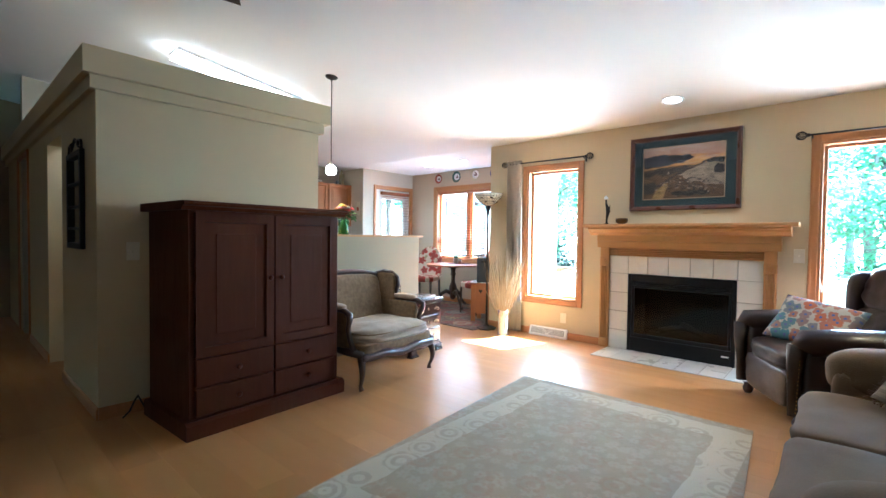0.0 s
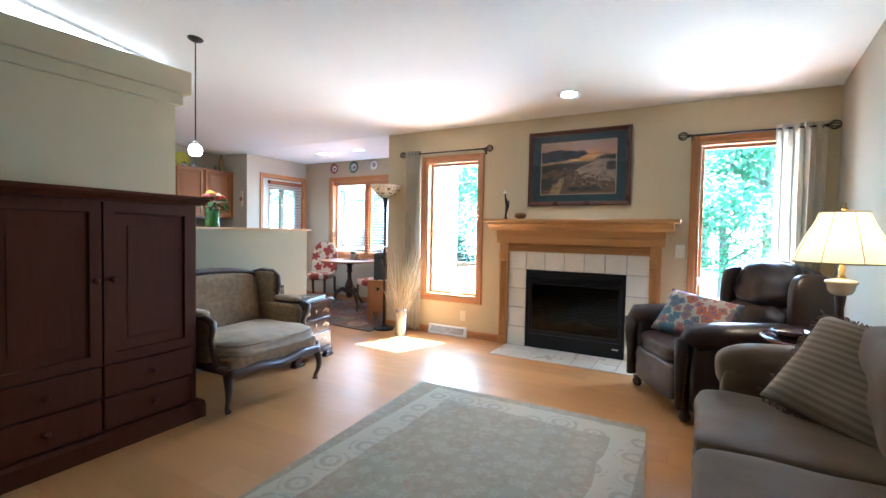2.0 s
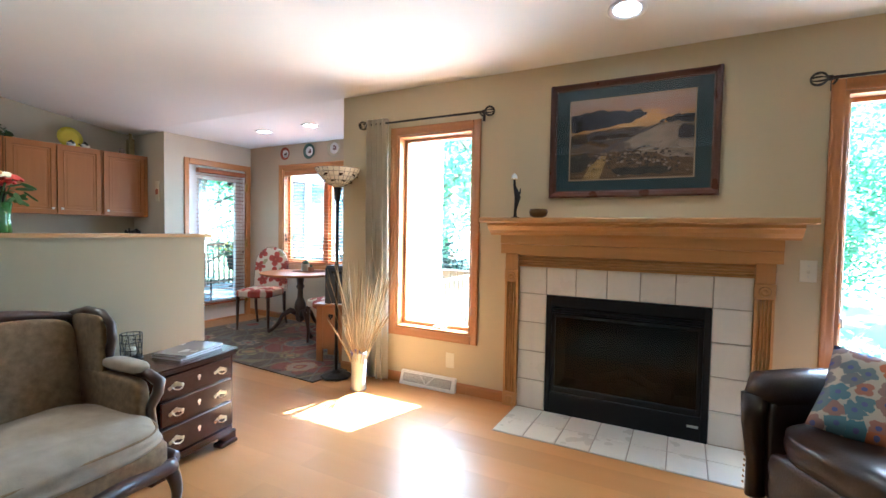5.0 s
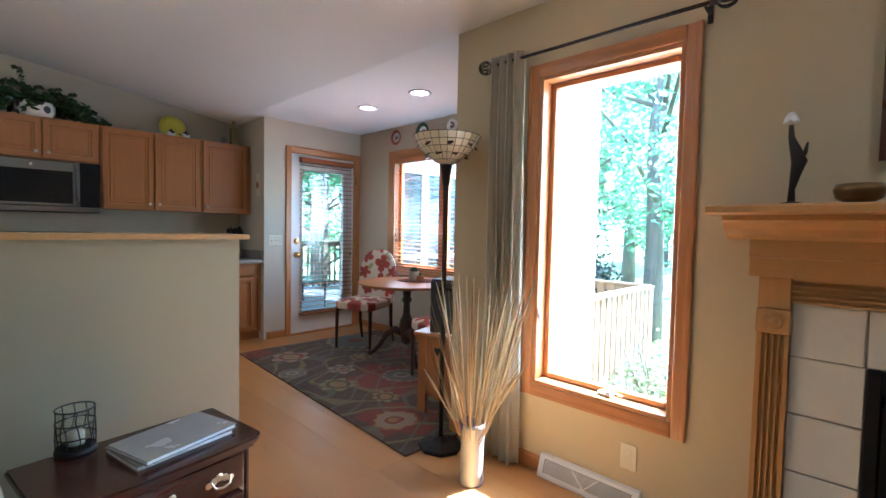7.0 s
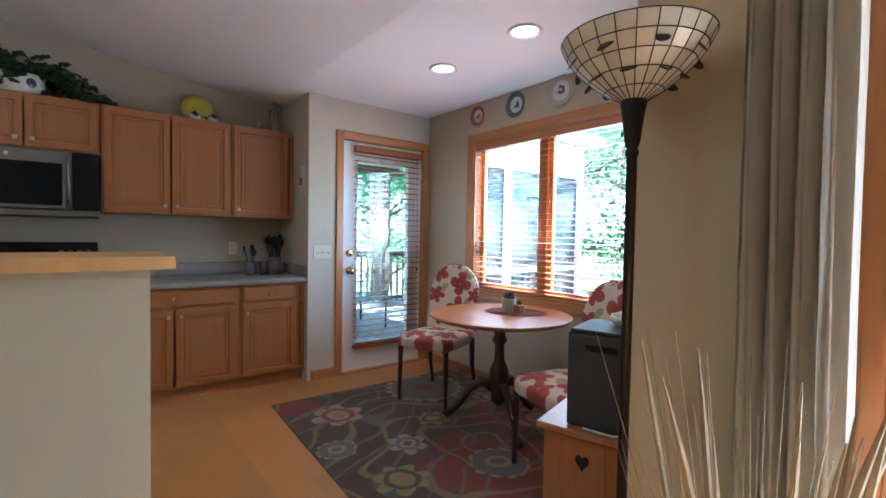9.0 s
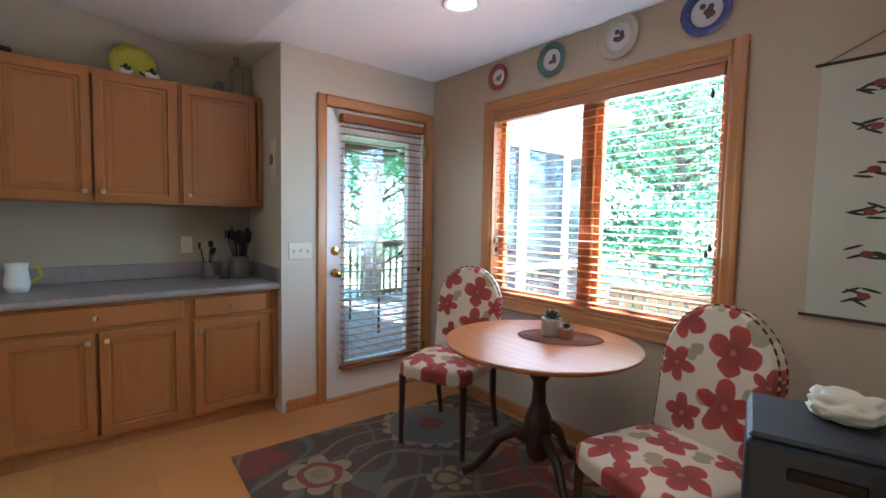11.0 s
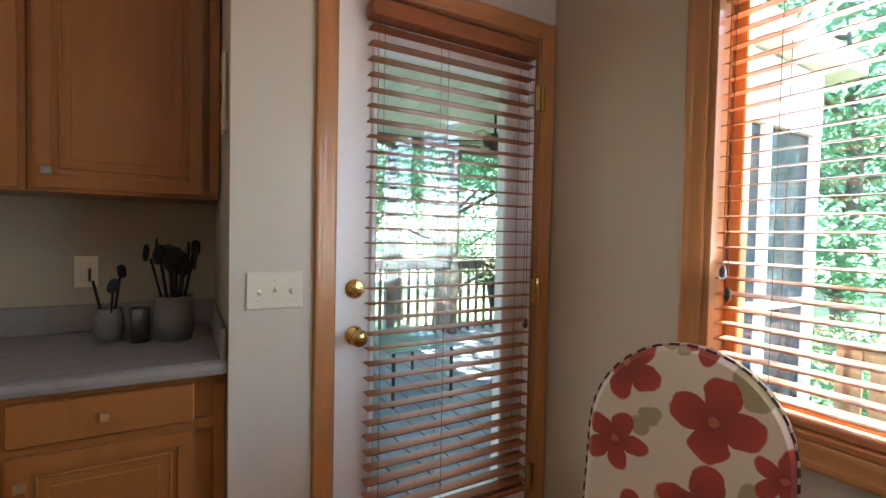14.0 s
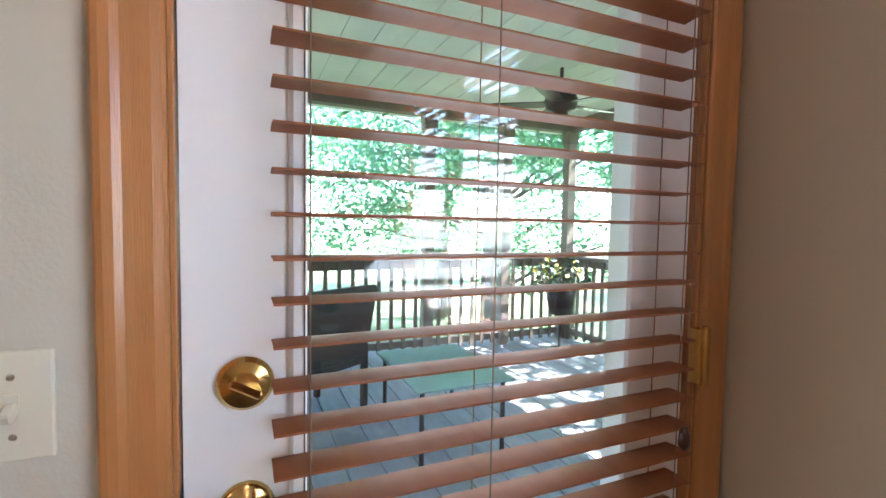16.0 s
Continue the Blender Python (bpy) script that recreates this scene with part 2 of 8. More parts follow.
def bloom(t, vec, at, size, count, turn, notch=0.45, soft=260.0):
    """One flower at a given place: its mask and the distance from its heart as a share of its size."""
    df = t.nodes.new("ShaderNodeVectorMath")
    df.operation = "SUBTRACT"
    t.links.new(vec, df.inputs[0])
    df.inputs[1].default_value = (at[0], at[1], 0)
    sp = t.nodes.new("ShaderNodeSeparateXYZ")
    t.links.new(df.outputs[0], sp.inputs[0])
    ln = t.nodes.new("ShaderNodeVectorMath")
    ln.operation = "LENGTH"
    t.links.new(df.outputs[0], ln.inputs[0])
    ang = calc(t, "ADD", calc(t, "ARCTAN2", sp.outputs[1], sp.outputs[0]), turn)
    wave = calc(t, "POWER", calc(t, "ABSOLUTE", calc(t, "COSINE", calc(t, "MULTIPLY", ang, count / 2))), 0.85)
    far = calc(t, "DIVIDE", ln.outputs["Value"], size)
    cl = t.nodes.new("ShaderNodeClamp")
    t.links.new(calc(t, "MULTIPLY", calc(t, "SUBTRACT", calc(t, "MULTIPLY_ADD", wave, notch, 1 - notch), far), soft * size), cl.inputs[0])
    return cl.outputs[0], far


def wobbled(t, vec, scale, amount):
    """The same coordinates, gently pushed about, so that printed shapes get hand-drawn edges."""
    nz = t.nodes.new("ShaderNodeTexNoise")
    nz.inputs["Scale"].default_value = scale
    t.links.new(vec, nz.inputs["Vector"])
    ad = t.nodes.new("ShaderNodeVectorMath")
    ad.operation = "MULTIPLY_ADD"
    t.links.new(nz.outputs["Color"], ad.inputs[0])
    ad.inputs[1].default_value = (amount, amount, 0)
    t.links.new(vec, ad.inputs[2])
    sb = t.nodes.new("ShaderNodeVectorMath")
    sb.operation = "SUBTRACT"
    t.links.new(ad.outputs[0], sb.inputs[0])
    sb.inputs[1].default_value = (amount / 2, amount / 2, 0)
    return sb.outputs[0]


def floral_mat(name, plane, blooms, leaves):
    """Cream cloth printed with large loose red flowers and a few olive leaves."""
    m = mat(name, (0.66, 0.58, 0.47), 0.85, vary=0.04, fine=300, bump=0.25, sheen=0.1)
    t = m.node_tree
    b = t.nodes["Principled BSDF"]
    c = b.inputs["Base Color"].links[0].from_socket
    v, _, _ = plane_coords(t, plane, 1.0)
    v = wobbled(t, v, 14.0, 0.035)
    for x_, y_, size, turn in leaves:
        mask, far = bloom(t, v, (x_, y_), size, 2, turn, 0.62)
        c = blend(t, calc(t, "MULTIPLY", mask, 0.75), c, (0.25, 0.22, 0.09))
    for x_, y_, size, count, turn in blooms:
        mask, far = bloom(t, v, (x_, y_), size * 1.04, count, turn, 0.5)
        red = blend(t, far, (0.17, 0.009, 0.009), (0.40, 0.032, 0.022))
        red = blend(t, calc(t, "LESS_THAN", far, 0.12), red, (0.38, 0.09, 0.04))
        c = blend(t, calc(t, "MULTIPLY", mask, 0.94), c, red)
    t.links.new(c, b.inputs["Base Color"])
    return m


def dining_rug_mat():
    """Dark brown pile with olive scrolls, pale flowers, a blue-grey roundel and red fields."""
    m = mat("dark_floral_rug", (0.075, 0.042, 0.028), 0.95, vary=0.15, scale=8, fine=400, bump=0.5, sheen=0.2)
    t = m.node_tree
    b = t.nodes["Principled BSDF"]
    c = b.inputs["Base Color"].links[0].from_socket
    v0, _, _ = plane_coords(t, "xy", 1.0)
    v = wobbled(t, v0, 6.0, 0.07)
    for x_, y_, size in ((0.24, -0.08, 0.46), (0.85, -0.60, 0.30), (-1.2, -0.66, 0.2), (-0.20, 0.50, 0.3), (1.0, 0.25, 0.34)):
        mask, far = bloom(t, v, (x_, y_), size, 5, x_ * 3, 0.35, 30)
        c = blend(t, calc(t, "MULTIPLY", mask, 0.9), c, (0.17, 0.022, 0.014))
    for seed, tint in ((0.0, (0.20, 0.165, 0.065)), (4.3, (0.11, 0.115, 0.10))):
        mp = t.nodes.new("ShaderNodeMapping")
        mp.inputs["Location"].default_value = (seed, seed * 0.7, 0)
        t.links.new(v0, mp.inputs["Vector"])
        wv = t.nodes.new("ShaderNodeTexWave")
        wv.wave_type, wv.rings_direction = "RINGS", "SPHERICAL"
        wv.inputs["Scale"].default_value, wv.inputs["Distortion"].default_value = 1.5, 11.0
        wv.inputs["Detail"].default_value, wv.inputs["Detail Scale"].default_value = 0.6, 1.3
        t.links.new(mp.outputs[0], wv.inputs["Vector"])
        c = blend(t, calc(t, "MULTIPLY", calc(t, "GREATER_THAN", wv.outputs["Fac"], 0.945), 0.7), c, tint)
    PALE_, RED_, GREY_, OLIVE_, OCHRE_ = (0.28, 0.215, 0.15), (0.20, 0.03, 0.018), (0.115, 0.12, 0.115), (0.22, 0.19, 0.08), (0.30, 0.16, 0.06)
    spots = (("red", -0.87, -0.44, 0.18, 6), ("disc", -0.98, 0.355, 0.32, 18), ("ring", 0.22, -0.02, 0.17, 12), ("olive", -0.45, 0.05, 0.12, 7), ("oval", 0.85, -0.63, 0.15, 10), ("olive", 0.05, -0.53, 0.15, 7), ("pale", -0.25, -0.30, 0.13, 6), ("olive", 0.50, -0.42, 0.11, 8), ("pale", 0.60, 0.28, 0.15, 6), ("red", -0.05, 0.62, 0.19, 6), ("disc", 1.05, 0.30, 0.24, 14), ("olive", -0.52, 0.62, 0.13, 7), ("ring", -0.42, -0.66, 0.12, 12), ("pale", 1.12, -0.25, 0.13, 6), ("red", 0.62, 0.66, 0.17, 6))
    tones = {"pale": (PALE_, GREY_, PALE_, RED_), "red": (PALE_, RED_, PALE_, OLIVE_), "disc": (PALE_, GREY_, GREY_, RED_), "ring": (PALE_, GREY_, PALE_, GREY_), "oval": (OCHRE_, PALE_, RED_, OCHRE_), "olive": (OLIVE_, (0.09, 0.05, 0.03), OLIVE_, OCHRE_)}
    for kind, x_, y_, size, count in spots:
        a0, a1, a2, a3 = tones[kind]
        mask, far = bloom(t, v, (x_, y_), size, count, 0.4, 0.16 if count > 8 else 0.4, 200)
        ring = blend(t, calc(t, "LESS_THAN", far, 0.84 if count > 8 else 0.62), a0, a1)
        ring = blend(t, calc(t, "LESS_THAN", far, 0.42), ring, a2)
        ring = blend(t, calc(t, "LESS_THAN", far, 0.24), ring, a3)
        c = blend(t, mask, c, ring)
    t.links.new(c, b.inputs["Base Color"])
    return m


def living_rug_mat(hx, hy):
    """Sage field with faint rosettes inside a paler border of roundels."""
    m = mat("sage_oriental_rug", (0.35, 0.285, 0.18), 0.95, vary=0.12, scale=5, fine=380, bump=0.5, sheen=0.2)
    t = m.node_tree
    b = t.nodes["Principled BSDF"]
    base = b.inputs["Base Color"].links[0].from_socket
    v, _, _ = plane_coords(t, "xy", 4.6)
    v2, _, _ = plane_coords(t, "xy", 11.0, (3, 5))
    _, x, y = plane_coords(t, "xy", 1.0)
    f, h, tone, d = petals(t, v2, 6, 0.42, 0.4)
    c = blend(t, calc(t, "MULTIPLY", f, 0.4), base, (0.42, 0.36, 0.25))
    c = blend(t, calc(t, "MULTIPLY", h, 0.35), c, (0.30, 0.17, 0.10))
    f1, h1, tone1, d1 = petals(t, v, 8, 0.40, 0.35)
    ring1 = calc(t, "GREATER_THAN", calc(t, "SINE", calc(t, "MULTIPLY", d1, 28.0)), 0.0)
    c = blend(t, calc(t, "MULTIPLY", calc(t, "MULTIPLY", f1, ring1), 0.5), c, (0.30, 0.19, 0.11))
    edge = calc(t, "MINIMUM", calc(t, "SUBTRACT", hx, calc(t, "ABSOLUTE", x)), calc(t, "SUBTRACT", hy, calc(t, "ABSOLUTE", y)))
    wob = t.nodes.new("ShaderNodeTexNoise")
    wob.inputs["Scale"].default_value = 14.0
    band = calc(t, "MULTIPLY", calc(t, "GREATER_THAN", edge, 0.075), calc(t, "LESS_THAN", calc(t, "ADD", edge, calc(t, "MULTIPLY", wob.outputs["Fac"], 0.06)), 0.285))
    f4, h4, tone4, d4 = petals(t, v, 7, 0.46, 0.15, 0.35)
    ring = calc(t, "GREATER_THAN", calc(t, "SINE", calc(t, "MULTIPLY_ADD", wob.outputs["Fac"], 5.0, calc(t, "MULTIPLY", d4, 26.0))), -0.1)
    worn = t.nodes.new("ShaderNodeTexNoise")
    worn.inputs["Scale"].default_value, worn.inputs["Detail"].default_value = 22.0, 3
    border = blend(t, calc(t, "MULTIPLY", calc(t, "MULTIPLY", f4, ring), calc(t, "MULTIPLY", worn.outputs["Fac"], 0.95)), (0.45, 0.385, 0.27), (0.27, 0.21, 0.14))
    c = blend(t, band, c, border)
    t.links.new(c, b.inputs["Base Color"])
    return m


FLORAL_XZ = floral_mat("red_floral_cloth_upright", "xz", ((-0.13, 0.92, 0.085, 5, 0.5), (0.065, 0.83, 0.095, 4, 0.2), (-0.145, 0.735, 0.075, 5, 1.3), (0.06, 0.63, 0.10, 5, 0.9), (0.17, 0.56, 0.075, 4, 0.4), (-0.09, 0.56, 0.07, 5, 2.0), (0.19, 0.745, 0.06, 5, 2.4), (0.05, 1.0, 0.06, 5, 1.7)), ((0.13, 0.91, 0.05, 0.9), (-0.08, 0.80, 0.04, 2.2), (0.13, 0.68, 0.045, 1.9), (-0.02, 0.985, 0.035, 0.2), (-0.01, 0.64, 0.04, 2.8)))
FLORAL_XY = floral_mat("red_floral_cloth_flat", "xy", ((-0.11, -0.16, 0.095, 5, 0.3), (0.12, -0.10, 0.09, 5, 1.1), (-0.03, 0.05, 0.085, 4, 0.7), (0.16, 0.13, 0.08, 5, 2.0), (-0.17, 0.12, 0.075, 5, 1.6), (0.03, -0.25, 0.08, 5, 0.1), (0.22, -0.24, 0.07, 5, 0.9), (-0.23, -0.24, 0.07, 4, 0.4)), ((0.02, -0.10, 0.05, 0.7), (-0.12, 0.0, 0.045, 2.0), (0.08, 0.06, 0.045, 1.2), (-0.22, -0.05, 0.045, 2.7)))

# ---- mesh helpers ----


def part(name, bm, material, parent=None, label="", smooth=False):
    """Links a bmesh as one mesh object, under a thing where one is given."""
    me = bpy.data.meshes.new(name)
    bmesh.ops.recalc_face_normals(bm, faces=bm.faces)
    if smooth:
        for f in bm.faces:
            f.smooth = True
    bm.to_mesh(me)
    bm.free()
    for m in (material if isinstance(material, (list, tuple)) else [material]):
        me.materials.append(m)
    ob = new(name, me)
    if parent:
        ob.parent = parent
    if label:
        ob["label"] = label
    return ob


def thing(name, at, label, category, group="", turn=0.0):
    ob = new(name)
    ob.empty_display_size = 0.05
    ob.matrix_world = pose(*at, 0, 0, turn)
    bpy.context.view_layer.update()
    return tagged(ob, label, category, group)


def add_box(bm, x0, x1, y0, y1, z0, z1, bevel=0.0, seg=1, m=None):
    """Adds a box, bevelled where asked."""
    t = bmesh.new()
    bmesh.ops.create_cube(t, size=1)
    for v in t.verts:
        v.co = Vector(((x0 + x1) / 2 + v.co.x * (x1 - x0), (y0 + y1) / 2 + v.co.y * (y1 - y0), (z0 + z1) / 2 + v.co.z * (z1 - z0)))
    if bevel:
        bmesh.ops.bevel(t, geom=t.edges[:], offset=bevel, segments=seg, profile=0.5, affect="EDGES")
    return merge(bm, t, m)


def merge(bm, t, m=None):
    if m is not None:
        bmesh.ops.transform(t, matrix=m, verts=t.verts)
    me = bpy.data.meshes.new("tmp")
    t.to_mesh(me)
    t.free()
    bm.from_mesh(me)
    bpy.data.meshes.remove(me)
    return bm


def boxes(*specs, bevel=0.0, seg=1):
    bm = bmesh.new()
    for s in specs:
        add_box(bm, *s, bevel=bevel, seg=seg)
    return bm


def box_part(name, spec, material, parent=None, bevel=0.003, label="", seg=1, smooth=False):
    return part(name, boxes(spec, bevel=bevel, seg=seg), material, parent, label, smooth)


def lathe(profile, seg=32, m=None, bm=None, cap=True):
    """A turned shape from (radius, height) pairs."""
    t = bmesh.new()
    rings = []
    for r, z in profile:
        rings.append([t.verts.new((r * math.cos(2 * math.pi * i / seg), r * math.sin(2 * math.pi * i / seg), z)) for i in range(seg)])
    for a, b in zip(rings, rings[1:]):
        for i in range(seg):
            t.faces.new((a[i], a[(i + 1) % seg], b[(i + 1) % seg], b[i]))
    if cap and profile[0][0] > 1e-4:
        t.faces.new(rings[0][::-1])
    if cap and profile[-1][0] > 1e-4:
        t.faces.new(rings[-1])
    bmesh.ops.remove_doubles(t, verts=t.verts, dist=1e-5)
    return merge(bm if bm is not None else bmesh.new(), t, m)


def tube(path, radius, seg=8, bm=None, closed=False, flat=1.0):
    """A tube along points; radius may be a list. flat squashes it."""
    t = bmesh.new()
    pts = [Vector(p) for p in path]
    n = len(pts)
    rings, up = [], Vector((0, 0, 1))
    side0 = None
    for i, p in enumerate(pts):
        d = (pts[(i + 1) % n] - pts[i - 1]) if closed else (pts[min(i + 1, n - 1)] - pts[max(i - 1, 0)])
        d.normalize()
        if side0 is None:
            side0 = d.cross(up) if abs(d.z) < 0.95 else d.cross(Vector((1, 0, 0)))
        side0 = (side0 - d * side0.dot(d)).normalized()
        o = d.cross(side0)
        r = radius[i] if isinstance(radius, (list, tuple)) else radius
        rings.append([t.verts.new(p + r * (math.cos(2 * math.pi * k / seg) * side0 + flat * math.sin(2 * math.pi * k / seg) * o)) for k in range(seg)])
    pairs = list(zip(rings, rings[1:])) + ([(rings[-1], rings[0])] if closed else [])
    for a, b in pairs:
        for k in range(seg):
            t.faces.new((a[k], a[(k + 1) % seg], b[(k + 1) % seg], b[k]))
    if not closed:
        t.faces.new(rings[0][::-1])
        t.faces.new(rings[-1])
    return merge(bm if bm is not None else bmesh.new(), t)


def extrude(profile, axis, a, b, bm=None, m=None):
    """A closed outline of (u, v) pairs swept along axis from a to b. axis x: (u, v) = (y, z); y: (x, z); z: (x, y)."""
    t = bmesh.new()

    def at(u, v, w):
        return {"x": (w, u, v), "y": (u, w, v), "z": (u, v, w)}[axis]
    r0 = [t.verts.new(at(u, v, a)) for u, v in profile]
    r1 = [t.verts.new(at(u, v, b)) for u, v in profile]
    n = len(profile)
    for i in range(n):
        t.faces.new((r0[i], r0[(i + 1) % n], r1[(i + 1) % n], r1[i]))
    t.faces.new(r0[::-1])
    t.faces.new(r1)
    return merge(bm if bm is not None else bmesh.new(), t, m)


def cushion(x0, x1, y0, y1, z0, z1, power=4.0, n=14, sag=0.0, rough=0.0, bm=None, m=None, puff=0.0):
    """A soft rounded block; higher power is boxier."""
    t = bmesh.new()
    bmesh.ops.create_cube(t, size=2)
    bmesh.ops.subdivide_edges(t, edges=t.edges[:], cuts=n, use_grid_fill=True)
    for v in t.verts:
        c = v.co.copy()
        k = (abs(c.x) ** power + abs(c.y) ** power + abs(c.z) ** power) ** (1 / power)
        c = c / max(k, 1e-6)
        c = Vector([math.copysign(abs(a) ** 0.9, a) for a in c])
        w = noise.noise(c * 2.3 + Vector((x0 * 3, y0 * 5, z0 * 7))) * rough
        dip = sag * max(0.0, c.z) * (1 - c.x * c.x) * (1 - c.y * c.y)
        swell = 1 + puff * (1 - c.x * c.x) * (1 - c.y * c.y)
        v.co = Vector(((x0 + x1) / 2 + c.x * (x1 - x0) / 2 + w * c.x, (y0 + y1) / 2 + c.y * (y1 - y0) / 2 + w * c.y, (z0 + z1) / 2 + c.z * swell * (z1 - z0) / 2 + w * 0.5 - dip))
    return merge(bm if bm is not None else bmesh.new(), t, m)


def recessed(f, t, a, b, z0, z1, rail, depth):
    """A door leaf on the plane x = f, t thick, with one sunk panel facing +x."""
    bm = boxes((f, f + t, a, b, z0, z1))
    bm.faces.ensure_lookup_table()
    front = max(bm.faces, key=lambda q: q.calc_center_median().x)
    bmesh.ops.inset_individual(bm, faces=[front], thickness=rail)
    inner = [front]
    bmesh.ops.inset_individual(bm, faces=inner, thickness=0.004)
    for v in front.verts:
        v.co.x -= depth
    return bm


def wall(name, specs, material):
    return tagged(part(name, boxes(*specs), material), kind="structure")


# ---- the plan, in metres ----
XR, YB, YF, YW, XD, XK = 1.16, -3.2, 4.62, 5.98, -6.015, -6.66
XC = -3.14
XP, YP0, YP1 = -3.07, 0.39, 1.96
T = 0.15
CREASE, ZC, SLOPE = 4.62, 2.368, 0.14


def ceiling_z(y):
    return ZC + SLOPE * (CREASE - y) if y > -0.6 else ZC + SLOPE * (CREASE + 0.6)


wall("wall_fireplace", [
    (XC, -2.575, YF, YF + T, 0, 2.45), (-2.575, -1.90, YF, YF + T, 0, 0.445), (-2.575, -1.90, YF, YF + T, 2.0, 2.45), (-1.90, -1.30, YF, YF + T, 0, 2.45), (-1.30, -0.365, YF, YF + T, 0.76, 2.45), (-1.30, -0.365, YF, YF + T, 0, 0.10), (-0.365, 0.2135, YF, YF + T, 0, 2.45),
    (0.2135, 0.8885, YF, YF + T, 0, 0.445), (0.2135, 0.8885, YF, YF + T, 2.0, 2.45), (0.8885, XR + T, YF, YF + T, 0, 2.45)], WALL)
wall("wall_nook_return", [(XC, XC + T, YF + T, YW + T, 0, 2.45)], NOOK)
wall("wall_window", [
    (XD - T, -5.365, YW, YW + T, 0, 2.45), (-5.365, -3.905, YW, YW + T, 0, 0.755), (-5.365, -3.905, YW, YW + T, 2.035, 2.45), (-3.905, XC, YW, YW + T, 0, 2.45)], NOOK)
wall("wall_door", [(XD - T, XD, 4.76 + T, 5.065, 0, 2.45), (XD - T, XD, 5.065, 5.905, 2.045, 2.45), (XD - T, XD, 5.905, YW, 0, 2.45)], CREAM)
wall("wall_kitchen_return", [(XK - T, XD, 4.76, 4.76 + T, 0, 3.3)], CREAM)
# these two walls carry their shade in the colour, which also lowers bounce
wall("wall_kitchen", [(XK - T, XK, YP0, 4.76, 0, 3.3)], SHADEWALL)
wall("wall_right", [(XR, XR + T, YB, YF, 0, 3.3)], SHADEWALL)
# out of view; their dark colour keeps bounced light low
wall("wall_back", [(-8.2, XR + T, YB - T, YB, 0, 3.3)], DIMTAN)
wall("wall_hall_end", [(-8.2 - T, -8.2, YB, 2.0, 0, 3.3)], DIMTAN)
wall("half_wall", [(-3.38, -3.26, YP1, 3.405, 0, 1.168)], HALFDIM)
wall("wall_partition", [(XP - 0.12, XP, YP0, YP1, 0, 2.06)], WALL)
wall("wall_hall", [(-4.23, XP - 0.12, YP0, YP0 + 0.12, 0, 2.06), (-4.93, -4.23, YP0, YP0 + 0.12, 1.95, 2.06), (-6.2, -4.93, YP0, YP0 + 0.12, 0, 2.06), (-7.0, -6.2, YP0, YP0 + 0.12, 2.0, 2.06), (-8.2, -7.0, YP0, YP0 + 0.12, 0, 2.06)], WALL)
wall("partition_ledge", [(-8.2, XP + 0.035, YP0 - 0.035, YP0 + 0.16, 2.06, 2.14), (XP - 0.16, XP + 0.035, YP0 + 0.16, YP1 + 0.035, 2.06, 2.14),
                         (-8.2, XP + 0.075, YP0 - 0.075, YP0 + 0.2, 2.14, 2.30), (XP - 0.2, XP + 0.075, YP0 + 0.2, YP1 + 0.075, 2.14, 2.30)], WALL)
wall("wall_pantry", [(-6.66, -3.9, 1.0, 1.06, 0, 2.06)], CREAM)
floor = wall("floor", [(-8.4, XR + T, YB - T, 1.06, -0.14, -0.021), (XK - T, XR + T, 1.06, 4.76, -0.14, -0.021), (XD - T, XR + T, 4.76, YW + T, -0.14, -0.021)], FLOOR)
bm = bmesh.new()
extrude([(YW + T, ZC), (CREASE, ZC), (CREASE, ZC + 0.2), (YW + T, ZC + 0.2)], "x", -6.7, XC + T, bm)
extrude([(CREASE, ZC), (-0.6, ceiling_z(-0.59)), (YB - T, ceiling_z(-1)), (YB - T, ceiling_z(-1) + 0.2), (-0.6, ceiling_z(-0.59) + 0.2), (CREASE, ZC + 0.2)], "x", -8.4, XR + T, bm)
tagged(part("ceiling", bm, CEIL), kind="structure")

# skirting boards
SK = [("x", -3.14, -1.61, YF, -1), ("x", -0.05, XR, YF, -1), ("x", XD, XC, YW, -1), ("y", 4.79, 4.998, XD, 1), ("y", 5.938, YW, XD, 1), ("y", YF, YW, XC, -1), ("y", YB, YF, XR, -1), ("y", YP0, YP1, XP, 1), ("x", -4.23, XP, YP0, -1), ("x", -6.2, -4.93, YP0, -1)]
for ax, a, b, at, out in SK:
    o = 0.012 * out
    prof = [(at, 0.0), (at + o, 0.0), (at + o, 0.06), (at + o * 0.4, 0.078), (at, 0.078)]
    tagged(part("baseboard", extrude(prof, ax, a, b), OAKH if ax == "x" else OAK), kind="structure")


def casing(parent, x0, x1, z0, z1, w=0.06, d=0.018, sill=True, name="casing"):
    """Flat casing with a raised outer edge round an opening in the local xz plane; the room is towards -y."""
    prof = [(0, 0), (w, 0), (w, -d * 0.75), (w * 0.95, -d * 0.95), (w * 0.86, -d), (w * 0.72, -d * 0.93), (w * 0.60, -d * 0.76), (w * 0.46, -d * 0.68), (w * 0.20, -d * 0.6), (w * 0.06, -d * 0.48), (0, -d * 0.3)]
    for side in (-1, 1):
        e = x0 if side < 0 else x1
        bm = extrude([(e + side * u, v) for u, v in prof], "z", z0 - (w if sill else 0), z1 + w)
        part(name, bm, OAK, parent)
    bm = extrude([(v, z1 + u) for u, v in prof], "x", x0, x1)
    part(name, bm, OAKH, parent)
    if sill:
        part(name, extrude([(v, z0 - u) for u, v in prof], "x", x0, x1), OAKH, parent)


